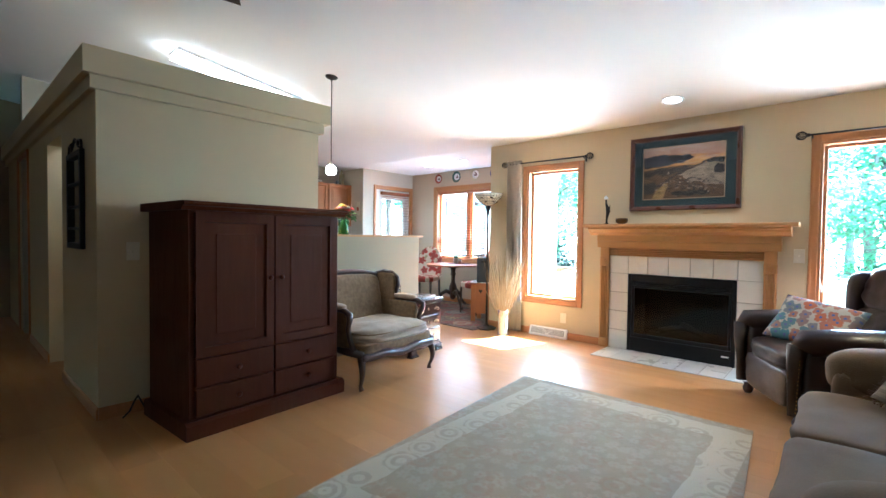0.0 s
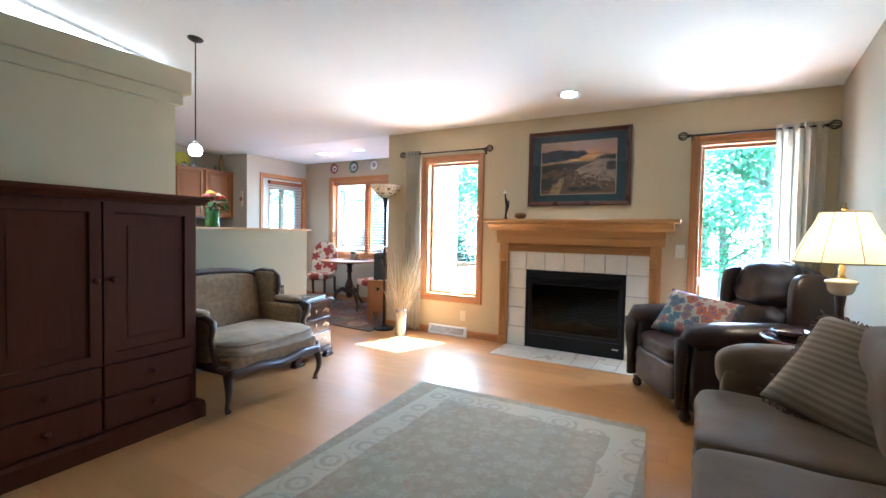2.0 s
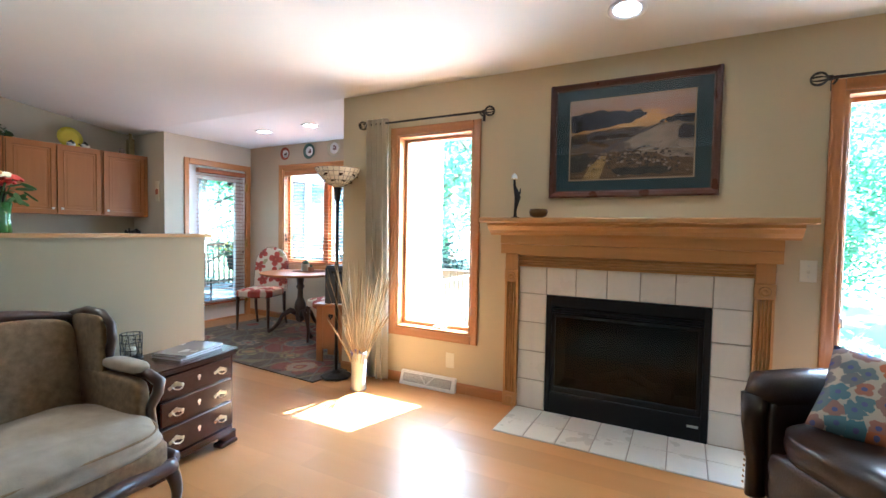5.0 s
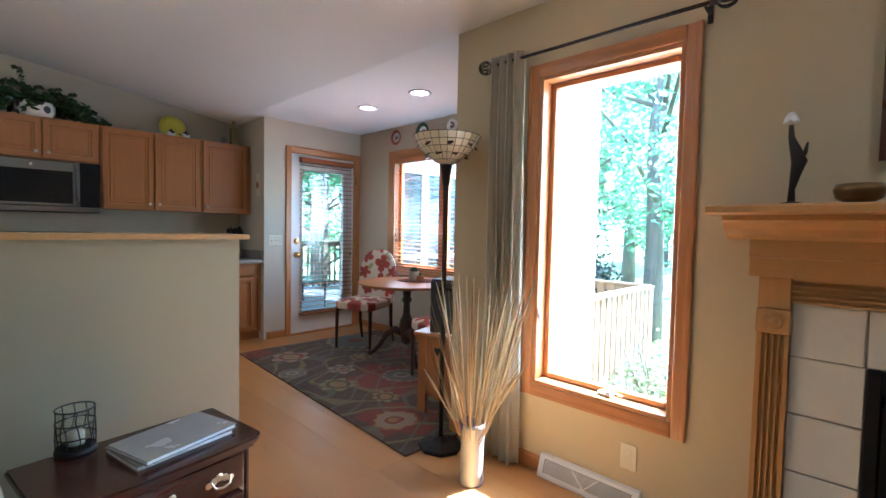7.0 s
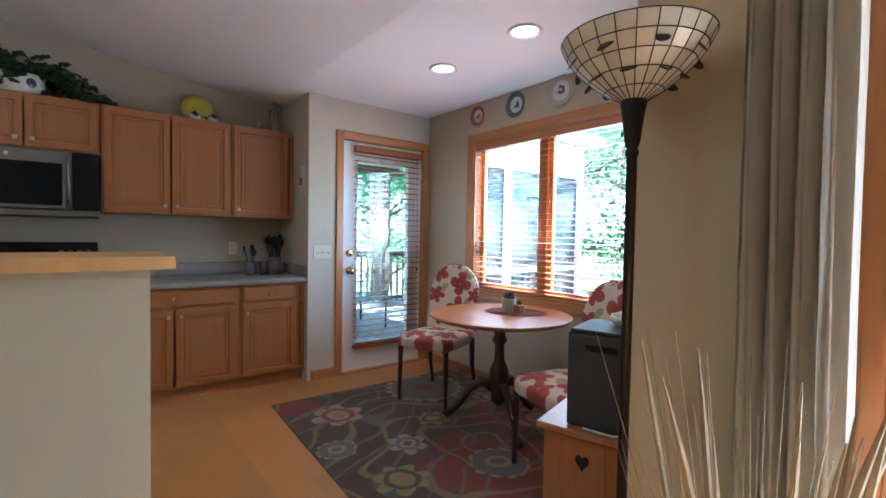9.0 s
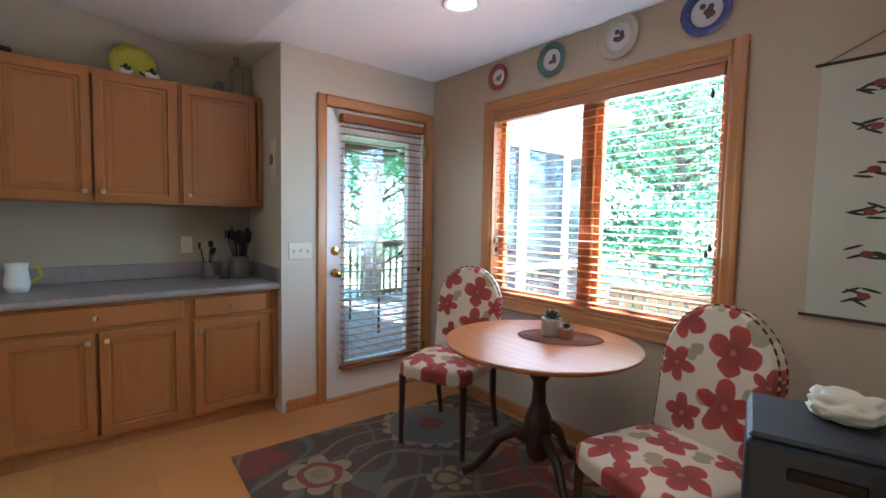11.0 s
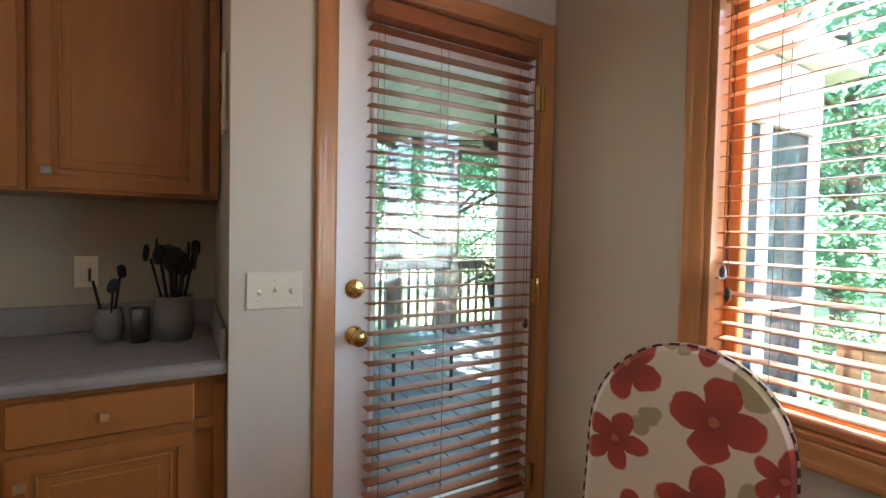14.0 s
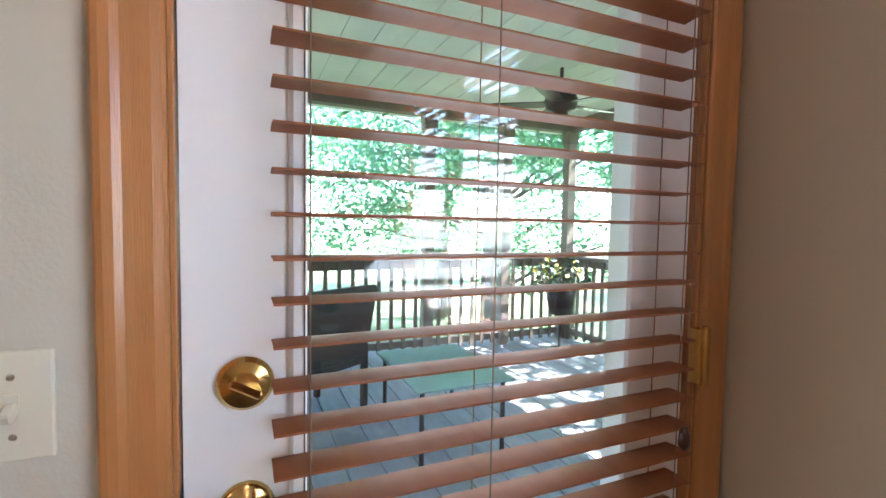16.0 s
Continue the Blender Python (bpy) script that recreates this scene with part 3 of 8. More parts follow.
def sash(parent, x0, x1, z0, z1, y0, y1, w=0.045, material=OAK, across=OAKH):
    f = part("sash_frame", boxes((x0, x0 + w, y0, y1, z0, z1), (x1 - w, x1, y0, y1, z0, z1), bevel=0.004), material, parent)
    part("rail", boxes((x0 + w, x1 - w, y0, y1, z0, z0 + w), (x0 + w, x1 - w, y0, y1, z1 - w, z1), bevel=0.004), across, parent)
    g = box_part("pane", (x0 + w - 0.005, x1 - w + 0.005, (y0 + y1) / 2 - 0.003, (y0 + y1) / 2 + 0.003, z0 + w - 0.005, z1 - w + 0.005), GLASS, parent, 0)
    g.visible_shadow = False
    return f


def living_window(name, cx, label):
    w = thing(name, (cx, YF, 0), label, "window")
    w["kind"] = "structure"
    casing(w, -0.3375, 0.3375, 0.445, 2.0)
    for a in ((-0.3375, -0.3175, 0.0, T, 0.445, 2.0), (0.3175, 0.3375, 0.0, T, 0.445, 2.0)):
        box_part("jamb", a, OAK, w, 0.002)
    box_part("head", (-0.3175, 0.3175, 0.0, T, 1.98, 2.0), OAKH, w, 0.002)
    box_part("sill", (-0.3175, 0.3175, -0.004, T, 0.445, 0.465), OAKH, w, 0.003)
    sash(w, -0.3165, 0.3165, 0.467, 1.978, 0.076, 0.118, 0.026)
    bm = boxes((-0.3175, -0.309, 0.006, 0.026, 0.78, 0.83), bevel=0.003)
    add_box(bm, -0.311, -0.299, 0.004, 0.014, 0.755, 0.81, 0.003)
    part("latch", bm, WHITE, w, "small white casement latch")
    bm = boxes((0.0, 0.07, 0.028, 0.066, 0.466, 0.482), bevel=0.004)
    tube([(0.035, 0.045, 0.484), (0.07, 0.03, 0.49), (0.12, 0.034, 0.487)], 0.005, bm=bm)
    part("crank_handle", bm, PLASTIC, w, "folding casement crank")
    return w


living_window("window_1", -2.2375, "tall oak-framed casement window beside the fireplace")
living_window("window_2", 0.551, "tall oak-framed casement window behind the recliner")

# ---- nook window with its blind ----
w3 = thing("window_3", (-4.635, YW, 0), "wide two-light oak window over the breakfast table", "window")
w3["kind"] = "structure"
casing(w3, -0.73, 0.73, 0.755, 2.035, 0.065, 0.02)
for a in ((-0.73, -0.71, 0.0, T, 0.755, 2.035), (0.71, 0.73, 0.0, T, 0.755, 2.035)):
    box_part("jamb", a, OAK, w3, 0.002)
box_part("head", (-0.71, 0.71, 0, T, 2.015, 2.035), OAKH, w3, 0.002)
box_part("sill", (-0.71, 0.71, -0.006, T, 0.755, 0.775), OAKH, w3, 0.003)
box_part("mullion", (-0.03, 0.03, 0.065, 0.14, 0.775, 2.015), OAK, w3, 0.006)
sash(w3, -0.71, -0.03, 0.777, 2.013, 0.08, 0.12, 0.04)
sash(w3, 0.03, 0.71, 0.777, 2.013, 0.08, 0.12, 0.04)


def blind(name, label, at, turn, half, z0, z1, pitch, depth, material, tilt, pulls, cords):
    b = thing(name, at, label, "window blind", turn=turn)
    box_part("headrail", (-half, half, -depth * 0.6, depth * 0.6, z1 - 0.055, z1), material, b, 0.003)
    bm = bmesh.new()
    n = 7
    t = bmesh.new()
    prof = [(-depth / 2 + depth * i / n, 0.0018 * math.cos(math.pi * (i / n - 0.5))) for i in range(n + 1)]
    prof += [(u, v - 0.0028) for u, v in reversed(prof)]
    extrude(prof, "x", -half + 0.004, half - 0.004, t)
    merge(bm, t, Matrix.Rotation(radians(tilt), 4, "X"))
    first = part("slat", bm, material, b)
    count = int((z1 - 0.085 - z0 - 0.04) / pitch) + 1
    rnd = random.Random(5)
    for i in range(count):
        o = first if i == 0 else new("slat", first.data)
        o.parent = b
        o.matrix_basis = pose(0, 0, z1 - 0.085 - i * pitch, rnd.uniform(-2.0, 2.0), 0, 0)
    box_part("bottom_rail", (-half, half, -depth / 2, depth / 2, z0, z0 + 0.022), material, b, 0.004)
    for c in cords:
        for dy in (-depth / 2 - 0.002, depth / 2 + 0.002):
            part("ladder_cord", tube([(c, dy, z1 - 0.05), (c, dy, z0 + 0.01)], 0.0011, 5), CORD, b)
    for c, low in pulls:
        part("pull_cord", tube([(c, -depth / 2 - 0.012, z1 - 0.05), (c + 0.004, -depth / 2 - 0.014, low)], 0.0012, 5), CORD, b)
        part("tassel", lathe([(0.003, 0.0), (0.009, -0.012), (0.010, -0.03), (0.004, -0.04)], 10, Matrix.Translation((c + 0.004, -depth / 2 - 0.014, low))), DARKW, b, smooth=True)
    return b


CORD = mat("tan_blind_cord", (0.22, 0.13, 0.08), 0.8, bump=0)
blind("nook_blind", "cherry wooden venetian blind, lowered with open slats, filling the nook window", (-4.635, YW + 0.034, 0), 0, 0.702, 0.777, 2.012, 0.044, 0.048, BLIND, 6, [(-0.675, 1.17), (-0.66, 1.11), (0.665, 1.17), (0.68, 1.20), (0.655, 1.9)], (-0.55, -0.1, 0.3, 0.62))

# ---- patio door with its blind ----
d1 = thing("door_1", (XD, 5.485, 0), "white glazed patio door with brass knob and oak casing, closed", "door", turn=90)
d1["kind"] = "structure"
# local x runs along the wall, -y faces the room
casing(d1, -0.42, 0.42, 0.0, 2.04, 0.065, 0.018, sill=False)
for a in ((-0.42, -0.414, 0, T, 0, 2.04), (0.414, 0.42, 0, T, 0, 2.04), (-0.414, 0.414, 0, T, 2.034, 2.04)):
    box_part("jamb", a, OAK, d1, 0.001)
bm = boxes((-0.412, -0.275, 0.02, 0.062, 0.012, 2.03), (0.262, 0.412, 0.02, 0.062, 0.012, 2.03), (-0.275, 0.262, 0.02, 0.062, 0.012, 0.25), (-0.275, 0.262, 0.02, 0.062, 1.86, 2.03))
part("door_slab", bm, WHITE, d1)
bm = boxes((-0.295, -0.273, 0.010, 0.048, 0.23, 1.88), (0.26, 0.282, 0.010, 0.048, 0.23, 1.88), (-0.273, 0.26, 0.010, 0.048, 0.23, 0.252), (-0.273, 0.26, 0.010, 0.048, 1.858, 1.88), bevel=0.005)
part("glazing_bead", bm, WHITE, d1)
g = box_part("pane", (-0.275, 0.262, 0.036, 0.044, 0.25, 1.86), GLASS, d1, 0)
g.visible_shadow = False
box_part("threshold", (-0.42, 0.42, -0.03, T, -0.004, 0.012), OAKH, d1, 0.004)
R90 = Matrix.Rotation(radians(90), 4, "X")
kx = -0.345
part("knob", lathe([(0.0, 0.0), (0.032, 0.0), (0.033, 0.004), (0.026, 0.010), (0.012, 0.014), (0.011, 0.03), (0.024, 0.038), (0.029, 0.052), (0.025, 0.064), (0.008, 0.068), (0, 0.068)], 28, Matrix.Translation((kx, 0.020, 0.900)) @ R90), BRASS, d1, "polished brass knob", smooth=True)
bm = lathe([(0.0, 0.0), (0.031, 0.0), (0.033, 0.004), (0.028, 0.010), (0.016, 0.013), (0.0, 0.014)], 28, Matrix.Translation((kx, 0.020, 1.055)) @ R90)
add_box(bm, -0.005, 0.005, -0.03, -0.008, -0.02, 0.02, 0.003, m=Matrix.Translation((kx, 0.018, 1.055)) @ Matrix.Rotation(radians(-60), 4, "Y"))
part("deadbolt", bm, BRASS, d1, "polished brass deadbolt turn", smooth=False)
part("latch_plate", boxes((-0.4195, -0.4135, 0.004, 0.03, 0.87, 0.94), bevel=0.001), IRON, d1)
for hz in (1.80, 1.02, 0.25):
    bm = boxes((0.398, 0.432, -0.022, 0.0, hz - 0.05, hz + 0.05), bevel=0.002)
    tube([(0.415, -0.02, hz - 0.055), (0.415, -0.02, hz + 0.055)], 0.007, bm=bm)
    part("hinge", bm, BRASS, d1)
blind("door_blind", "walnut wooden venetian blind hung on the patio door, slats open", (XD + 0.018, 5.508, 0), 90, 0.343, 0.215, 1.995, 0.05, 0.05, BLINDY, 0, [(0.30, 0.92)], (-0.30, -0.06, 0.30))

# ---- fireplace ----
fp = thing("fireplace", (-0.8325, YF, 0), "golden oak fireplace mantel with cream tile and black gas insert", "fireplace")
fx = 0.4875
bm = boxes((-fx, -fx + 0.035, -0.028, 0.12, 0.0, 0.81), (fx - 0.035, fx, -0.028, 0.12, 0, 0.81), (-fx + 0.035, fx - 0.035, -0.028, 0.12, 0.735, 0.81), (-fx + 0.035, fx - 0.035, -0.028, 0.12, 0.0, 0.15), bevel=0.003)
ins = part("insert_frame", bm, BLACK, fp, "black metal gas insert")
for i in range(2):
    box_part("louvre", (-fx + 0.045, fx - 0.045, -0.034, -0.02, 0.715 - i * 0.018, 0.727 - i * 0.018), BLACK, ins, 0.002)
bm = boxes((-0.45, -0.425, -0.02, 0.01, 0.15, 0.69), (0.425, 0.45, -0.02, 0.01, 0.15, 0.69), (-0.425, 0.425, -0.02, 0.01, 0.665, 0.69), (-0.425, 0.425, -0.02, 0.01, 0.15, 0.19), bevel=0.004)
part("glass_frame", bm, BLACK, ins)
bm = boxes((-0.45, 0.45, 0.40, 0.42, 0.1, 0.75), (-0.47, -0.45, 0.02, 0.42, 0.1, 0.75), (0.45, 0.47, 0.02, 0.42, 0.1, 0.75), (-0.45, 0.45, 0.02, 0.42, 0.1, 0.13), (-0.45, 0.45, 0.02, 0.42, 0.74, 0.76))
part("firebox", bm, SOOT_SHADE, ins)
lg = random.Random(3)
for x0, y0, z0, x1, y1, z1, r in ((-0.3, 0.12, 0.18, 0.28, 0.15, 0.19, 0.04), (-0.22, 0.25, 0.19, 0.3, 0.22, 0.2, 0.045), (-0.2, 0.1, 0.23, 0.05, 0.28, 0.28, 0.032), (0.22, 0.1, 0.23, -0.02, 0.27, 0.29, 0.03)):
    pts = [(x0 + (x1 - x0) * k / 6 + lg.uniform(-.01, .01), y0 + (y1 - y0) * k / 6 + lg.uniform(-.01, .01), z0 + (z1 - z0) * k / 6) for k in range(7)]
    part("log", tube(pts, [r * lg.uniform(.8, 1.1) for _ in pts], 9), LOG, ins, smooth=True)
g = box_part("insert_glass", (-0.425, 0.425, -0.008, -0.003, 0.19, 0.665), glass_mat("smoked_fire_glass", (0.45, 0.42, 0.4), shine=0.035), ins, 0)
box_part("badge", (0.38, 0.44, -0.031, -0.027, 0.085, 0.1), NICKEL, ins, 0.001)
part("tile_bed", boxes((-0.688, -fx + 0.01, -0.012, -0.001, 0.0, 1.0), (fx - 0.01, 0.688, -0.012, -0.001, 0.0, 1.0), (-fx + 0.01, fx - 0.01, -0.012, -0.001, 0.80, 1.0)), GROUT, fp)
part("hearth_bed", boxes((-0.688, 0.672, -0.483, -0.03, -0.012, 0.003)), GROUT, fp)


def tile(x0, x1, y0, y1, z0, z1):
    box_part("tile", (x0, x1, y0, y1, z0, z1), TILE, fp, 0.0025)


tw = 1.376 / 7
for i in range(7):
    tile(-0.688 + i * tw + 0.003, -0.688 + (i + 1) * tw - 0.003, -0.02, -0.004, 0.813, 0.998)
for i in range(4):
    for s in (-1, 1):
        a, b = sorted((s * (fx + 0.003), s * 0.685))
        tile(a, b, -0.02, -0.004, 0.006 + i * 0.2025, 0.2015 + i * 0.2025)
for i in range(7):
    for j in range(2):
        tile(-0.688 + i * 0.1943 + 0.003, -0.688 + (i + 1) * 0.1943 - 0.003, -0.03 - (j + 1) * 0.225 + 0.003, -0.03 - j * 0.225 - 0.003, 0.0, 0.008)
for s in (-1, 1):
    c = s * 0.735
    n = 4
    prof = [(c - 0.047, -0.002), (c + 0.047, -0.002), (c + 0.047, -0.045)]
    for k in range(n):
        u = c + 0.034 - k * 0.0175
        prof += [(u, -0.045), (u - 0.003, -0.031), (u - 0.0105, -0.031), (u - 0.0135, -0.045)]
    prof += [(c - 0.047, -0.045)]
    part("pilaster", extrude(prof, "z", 0.10, 0.885), MANTELV, fp)
    box_part("plinth_block", (c - 0.05, c + 0.05, -0.052, -0.001, 0.0, 0.10), MANTELV, fp, 0.004)
    blk = box_part("corner_block", (c - 0.05, c + 0.05, -0.052, -0.001, 0.885, 0.972), MANTELV, fp, 0.004)
    box_part("capital", (c - 0.047, c + 0.047, -0.046, -0.001, 0.972, 1.085), MANTELV, fp, 0.003)
    for zz, par in ((0.928, blk), (0.05, fp)):
        part("rosette", lathe([(0.0, 0.012), (0.008, 0.011), (0.012, 0.005), (0.018, 0.003), (0.022, 0.007), (0.027, 0.006), (0.03, 0.0)], 24, Matrix.Translation((c, -0.052, zz)) @ R90), MANTELV, par, smooth=True)
prof = [(-0.002, 1.0), (-0.04, 1.0)]
for k in range(4):
    z = 1.008 + k * 0.018
    prof += [(-0.04, z), (-0.026, z + 0.003), (-0.026, z + 0.010), (-0.04, z + 0.013)]
prof += [(-0.04, 1.085), (-0.002, 1.085)]
part("fluted_lintel", extrude(prof, "x", -0.6875, 0.6875), MANTEL, fp)
part("frieze", extrude([(-0.002, 1.085), (-0.065, 1.085), (-0.065, 1.15), (-0.075, 1.155), (-0.075, 1.215), (-0.002, 1.215)], "x", -0.81, 0.81), MANTEL, fp)
crown = [(-0.002, 1.215), (-0.085, 1.215), (-0.092, 1.228), (-0.11, 1.235), (-0.135, 1.25), (-0.15, 1.272), (-0.165, 1.28), (-0.165, 1.298), (-0.002, 1.298)]
bm = extrude(crown, "x", -0.88, 0.88)
part("crown_moulding", bm, MANTEL, fp)
part("shelf", extrude([(-0.002, 1.298), (-0.195, 1.298), (-0.205, 1.306), (-0.205, 1.326), (-0.2, 1.333), (-0.002, 1.333)], "x", -0.925, 0.93), MANTEL, fp)

# ---- armoire ----
ar = thing("armoire", (-2.70, 1.19, 0), "tall cherry armoire with two panelled doors over four drawers", "armoire", turn=3.5)
H2, D2 = 0.53, 0.30
box_part("body", (-D2, D2 - 0.02, -H2, H2, 0.10, 1.335), CHERRY, ar, 0.004)
part("plinth", extrude([(-D2 - 0.01, 0.0), (D2 + 0.03, 0.0), (D2 + 0.03, 0.085), (D2 + 0.012, 0.10), (-D2 - 0.01, 0.10)], "y", -H2 - 0.03, H2 + 0.03), CHERRY, ar)
part("cornice", extrude([(-D2 - 0.01, 1.315), (D2 + 0.005, 1.315), (D2 + 0.02, 1.335), (D2 + 0.045, 1.34), (D2 + 0.05, 1.352), (D2 + 0.04, 1.365), (-D2 - 0.01, 1.365)], "y", -H2 - 0.045, H2 + 0.045), CHERRY, ar)
for s in (-1, 1):
    a, b = (-H2 + 0.035, -0.005) if s < 0 else (0.005, H2 - 0.035)
    z0, z1 = 0.46, 1.30
    f = D2 - 0.02
    d = part("door", recessed(f, 0.022, a, b, z0, z1, 0.075, 0.014), CHERRY, ar)
    part("door_panel", boxes((f + 0.006, f + 0.0105, a + 0.12, b - 0.12, z0 + 0.12, z1 - 0.12), bevel=0.002), CHERRY, d)
    ky = b - 0.035 if s < 0 else a + 0.035
    RY = Matrix.Rotation(radians(90), 4, "Y")
    part("handle", lathe([(0.007, 0.0), (0.007, 0.012), (0.015, 0.018), (0.016, 0.026), (0.009, 0.032), (0, 0.033)], 16, Matrix.Translation((f + 0.022, ky, 0.90)) @ RY), CHERRY, d, smooth=True)
    for z0, z1 in ((0.285, 0.45), (0.115, 0.275)):
        dr = box_part("drawer", (f - 0.01, f + 0.02, a, b, z0, z1), CHERRY, ar, 0.005)
        part("handle", lathe([(0.007, 0.0), (0.007, 0.012), (0.016, 0.018), (0.018, 0.026), (0.01, 0.032), (0, 0.033)], 16, Matrix.Translation((f + 0.02, (a + b) / 2, (z0 + z1) / 2)) @ RY), CHERRY, dr, smooth=True)

# ---- living room things ----


def rug(name, label, corners, material, thick=0.012):
    """A rug from its four corners in order, round its centre."""
    c = [Vector((*p, 0)) for p in corners]
    mid = sum(c, Vector()) / 4
    ob = thing(name, (mid.x, mid.y, 0.001), label, "rug")
    bm = bmesh.new()
    n = 24
    top = {}
    for i in range(n + 1):
        for j in range(n + 1):
            u, v = i / n, j / n
            p = (c[0] * (1 - u) + c[1] * u) * (1 - v) + (c[3] * (1 - u) + c[2] * u) * v - mid
            e = min(u, v, 1 - u, 1 - v)
            z = thick * (0.75 if e == 0 else 1.0) + noise.noise(p * 3) * 0.0015
            top[i, j] = bm.verts.new((p.x, p.y, z))
    for i in range(n):
        for j in range(n):
            bm.faces.new((top[i, j], top[i + 1, j], top[i + 1, j + 1], top[i, j + 1]))
    edge = [top[i, 0] for i in range(n)] + [top[n, j] for j in range(n)] + [top[i, n] for i in range(n, 0, -1)] + [top[0, j] for j in range(n, 0, -1)]
    low = [bm.verts.new((v.co.x * 1.001, v.co.y * 1.001, 0)) for v in edge]
    for k in range(len(edge)):
        bm.faces.new((edge[k], low[k], low[(k + 1) % len(edge)], edge[(k + 1) % len(edge)]))
    part("rug_weave", bm, material, ob)
    return ob


rug("living_rug", "sage green oriental rug with pale roundel border on the wooden floor", [(-1.61, 3.045), (0.0, 3.065), (0.2, 0.78), (-1.40, 0.76)], living_rug_mat(0.80, 1.14))
rug("dining_rug", "dark brown floral rug with red blossoms under the breakfast table", [(-5.63, 4.35), (-3.09, 4.215), (-3.0, 5.85), (-5.56, 5.93)], dining_rug_mat())

# armchair with carved frame
UPH = mat("worn_gold_damask", (0.30, 0.185, 0.075), 0.85, color2=(0.10, 0.055, 0.022), scale=34, fine=240, bump=0.35, sheen=0.15)
# the same gold damask, paler: the light and sheen on the back are in the colour
UPHLIT = mat("lit_gold_damask", (0.32, 0.215, 0.11), 0.85, color2=(0.13, 0.08, 0.038), scale=32, fine=240, bump=0.35, sheen=0.15)
UPHW = mat("pale_grey_cushion", (0.40, 0.315, 0.215), 0.85, vary=0.2, scale=16, fine=240, bump=0.3, sheen=0.15)
bg = thing("bergere_armchair", (-2.62, 2.215, 0), "wide bergere armchair with carved dark frame and grey damask seat", "armchair", turn=3)
# local: faces +x
for s in (-1, 1):
    pts, rad = [], []
    for k in range(9):
        f = k / 8
        pts.append((0.30 + 0.045 * math.sin(f * 3.0) - 0.02 * f + (0.025 if f > 0.9 else 0), s * (0.385 + 0.02 * math.sin(f * 3)), 0.27 - 0.255 * f))
        rad.append(0.034 - 0.021 * min(1, f * 1.25) + (0.008 if f > 0.9 else 0))
    part("leg", tube(pts, rad, 10), DARKW, bg, smooth=True)
    part("leg", tube([(-0.27, s * 0.33, 0.27), (-0.30, s * 0.335, 0.13), (-0.35, s * 0.34, 0.01)], [0.026, 0.02, 0.015], 8), DARKW, bg, smooth=True)
bm = bmesh.new()
n = 24
prof_pts = []
for k in range(n + 1):
    v = -0.40 + 0.80 * k / n
    prof_pts.append((0.325 + 0.035 * math.cos(v / 0.40 * math.pi / 2), v, 0.262 - 0.012 * math.cos(v * 15.7) * (1 - abs(v) / 0.5)))
tube(prof_pts, 0.026, 8, bm, flat=1.3)
for s in (-1, 1):
    tube([(0.33, s * 0.40, 0.285), (0.1, s * 0.405, 0.285), (-0.28, s * 0.34, 0.285)], 0.024, 8, bm, flat=1.3)
tube([(-0.28, -0.34, 0.285), (-0.28, 0.34, 0.285)], 0.024, 8, bm)
part("seat_rail", bm, DARKW, bg, smooth=True)
part("seat_base", cushion(-0.28, 0.35, -0.395, 0.395, 0.262, 0.365, 9, 12), UPH, bg, smooth=True)
sc = part("seat_cushion", cushion(-0.24, 0.37, -0.385, 0.385, 0.335, 0.455, 4.0, 18, rough=0.02, puff=0.3), UPHW, bg, "pale grey seat cushion", smooth=True)
pip = []
for k in range(40):
    a = 2 * math.pi * k / 40
    cx, sy = math.cos(a), math.sin(a)
    pip.append((0.065 + 0.30 * math.copysign(abs(cx) ** 0.45, cx), 0.38 * math.copysign(abs(sy) ** 0.45, sy), 0.425))
part("piping", tube(pip, 0.005, 6, closed=True), UPH, sc)
bk = Matrix.Translation((-0.27, 0, 0.36)) @ Matrix.Rotation(radians(-12), 4, "Y")
part("backrest", cushion(-0.03, 0.05, -0.372, 0.372, -0.02, 0.47, 5, 12, rough=0.008, m=bk), UPHLIT, bg, "gold damask padded back, coloured paler for the light on it", smooth=True)
path = [(-0.0, -0.36, -0.06)]
for k in range(25):
    v = -1 + 2 * k / 24
    path.append((0.0, 0.38 * math.copysign(abs(v) ** 0.85, v), 0.45 + 0.05 * math.cos(v * math.pi / 2)))
path.append((-0.0, 0.36, -0.06))
bm = tube(path, 0.024, 10, flat=1.2)
bmesh.ops.transform(bm, matrix=bk, verts=bm.verts)
part("back_frame", bm, DARKW, bg, smooth=True)
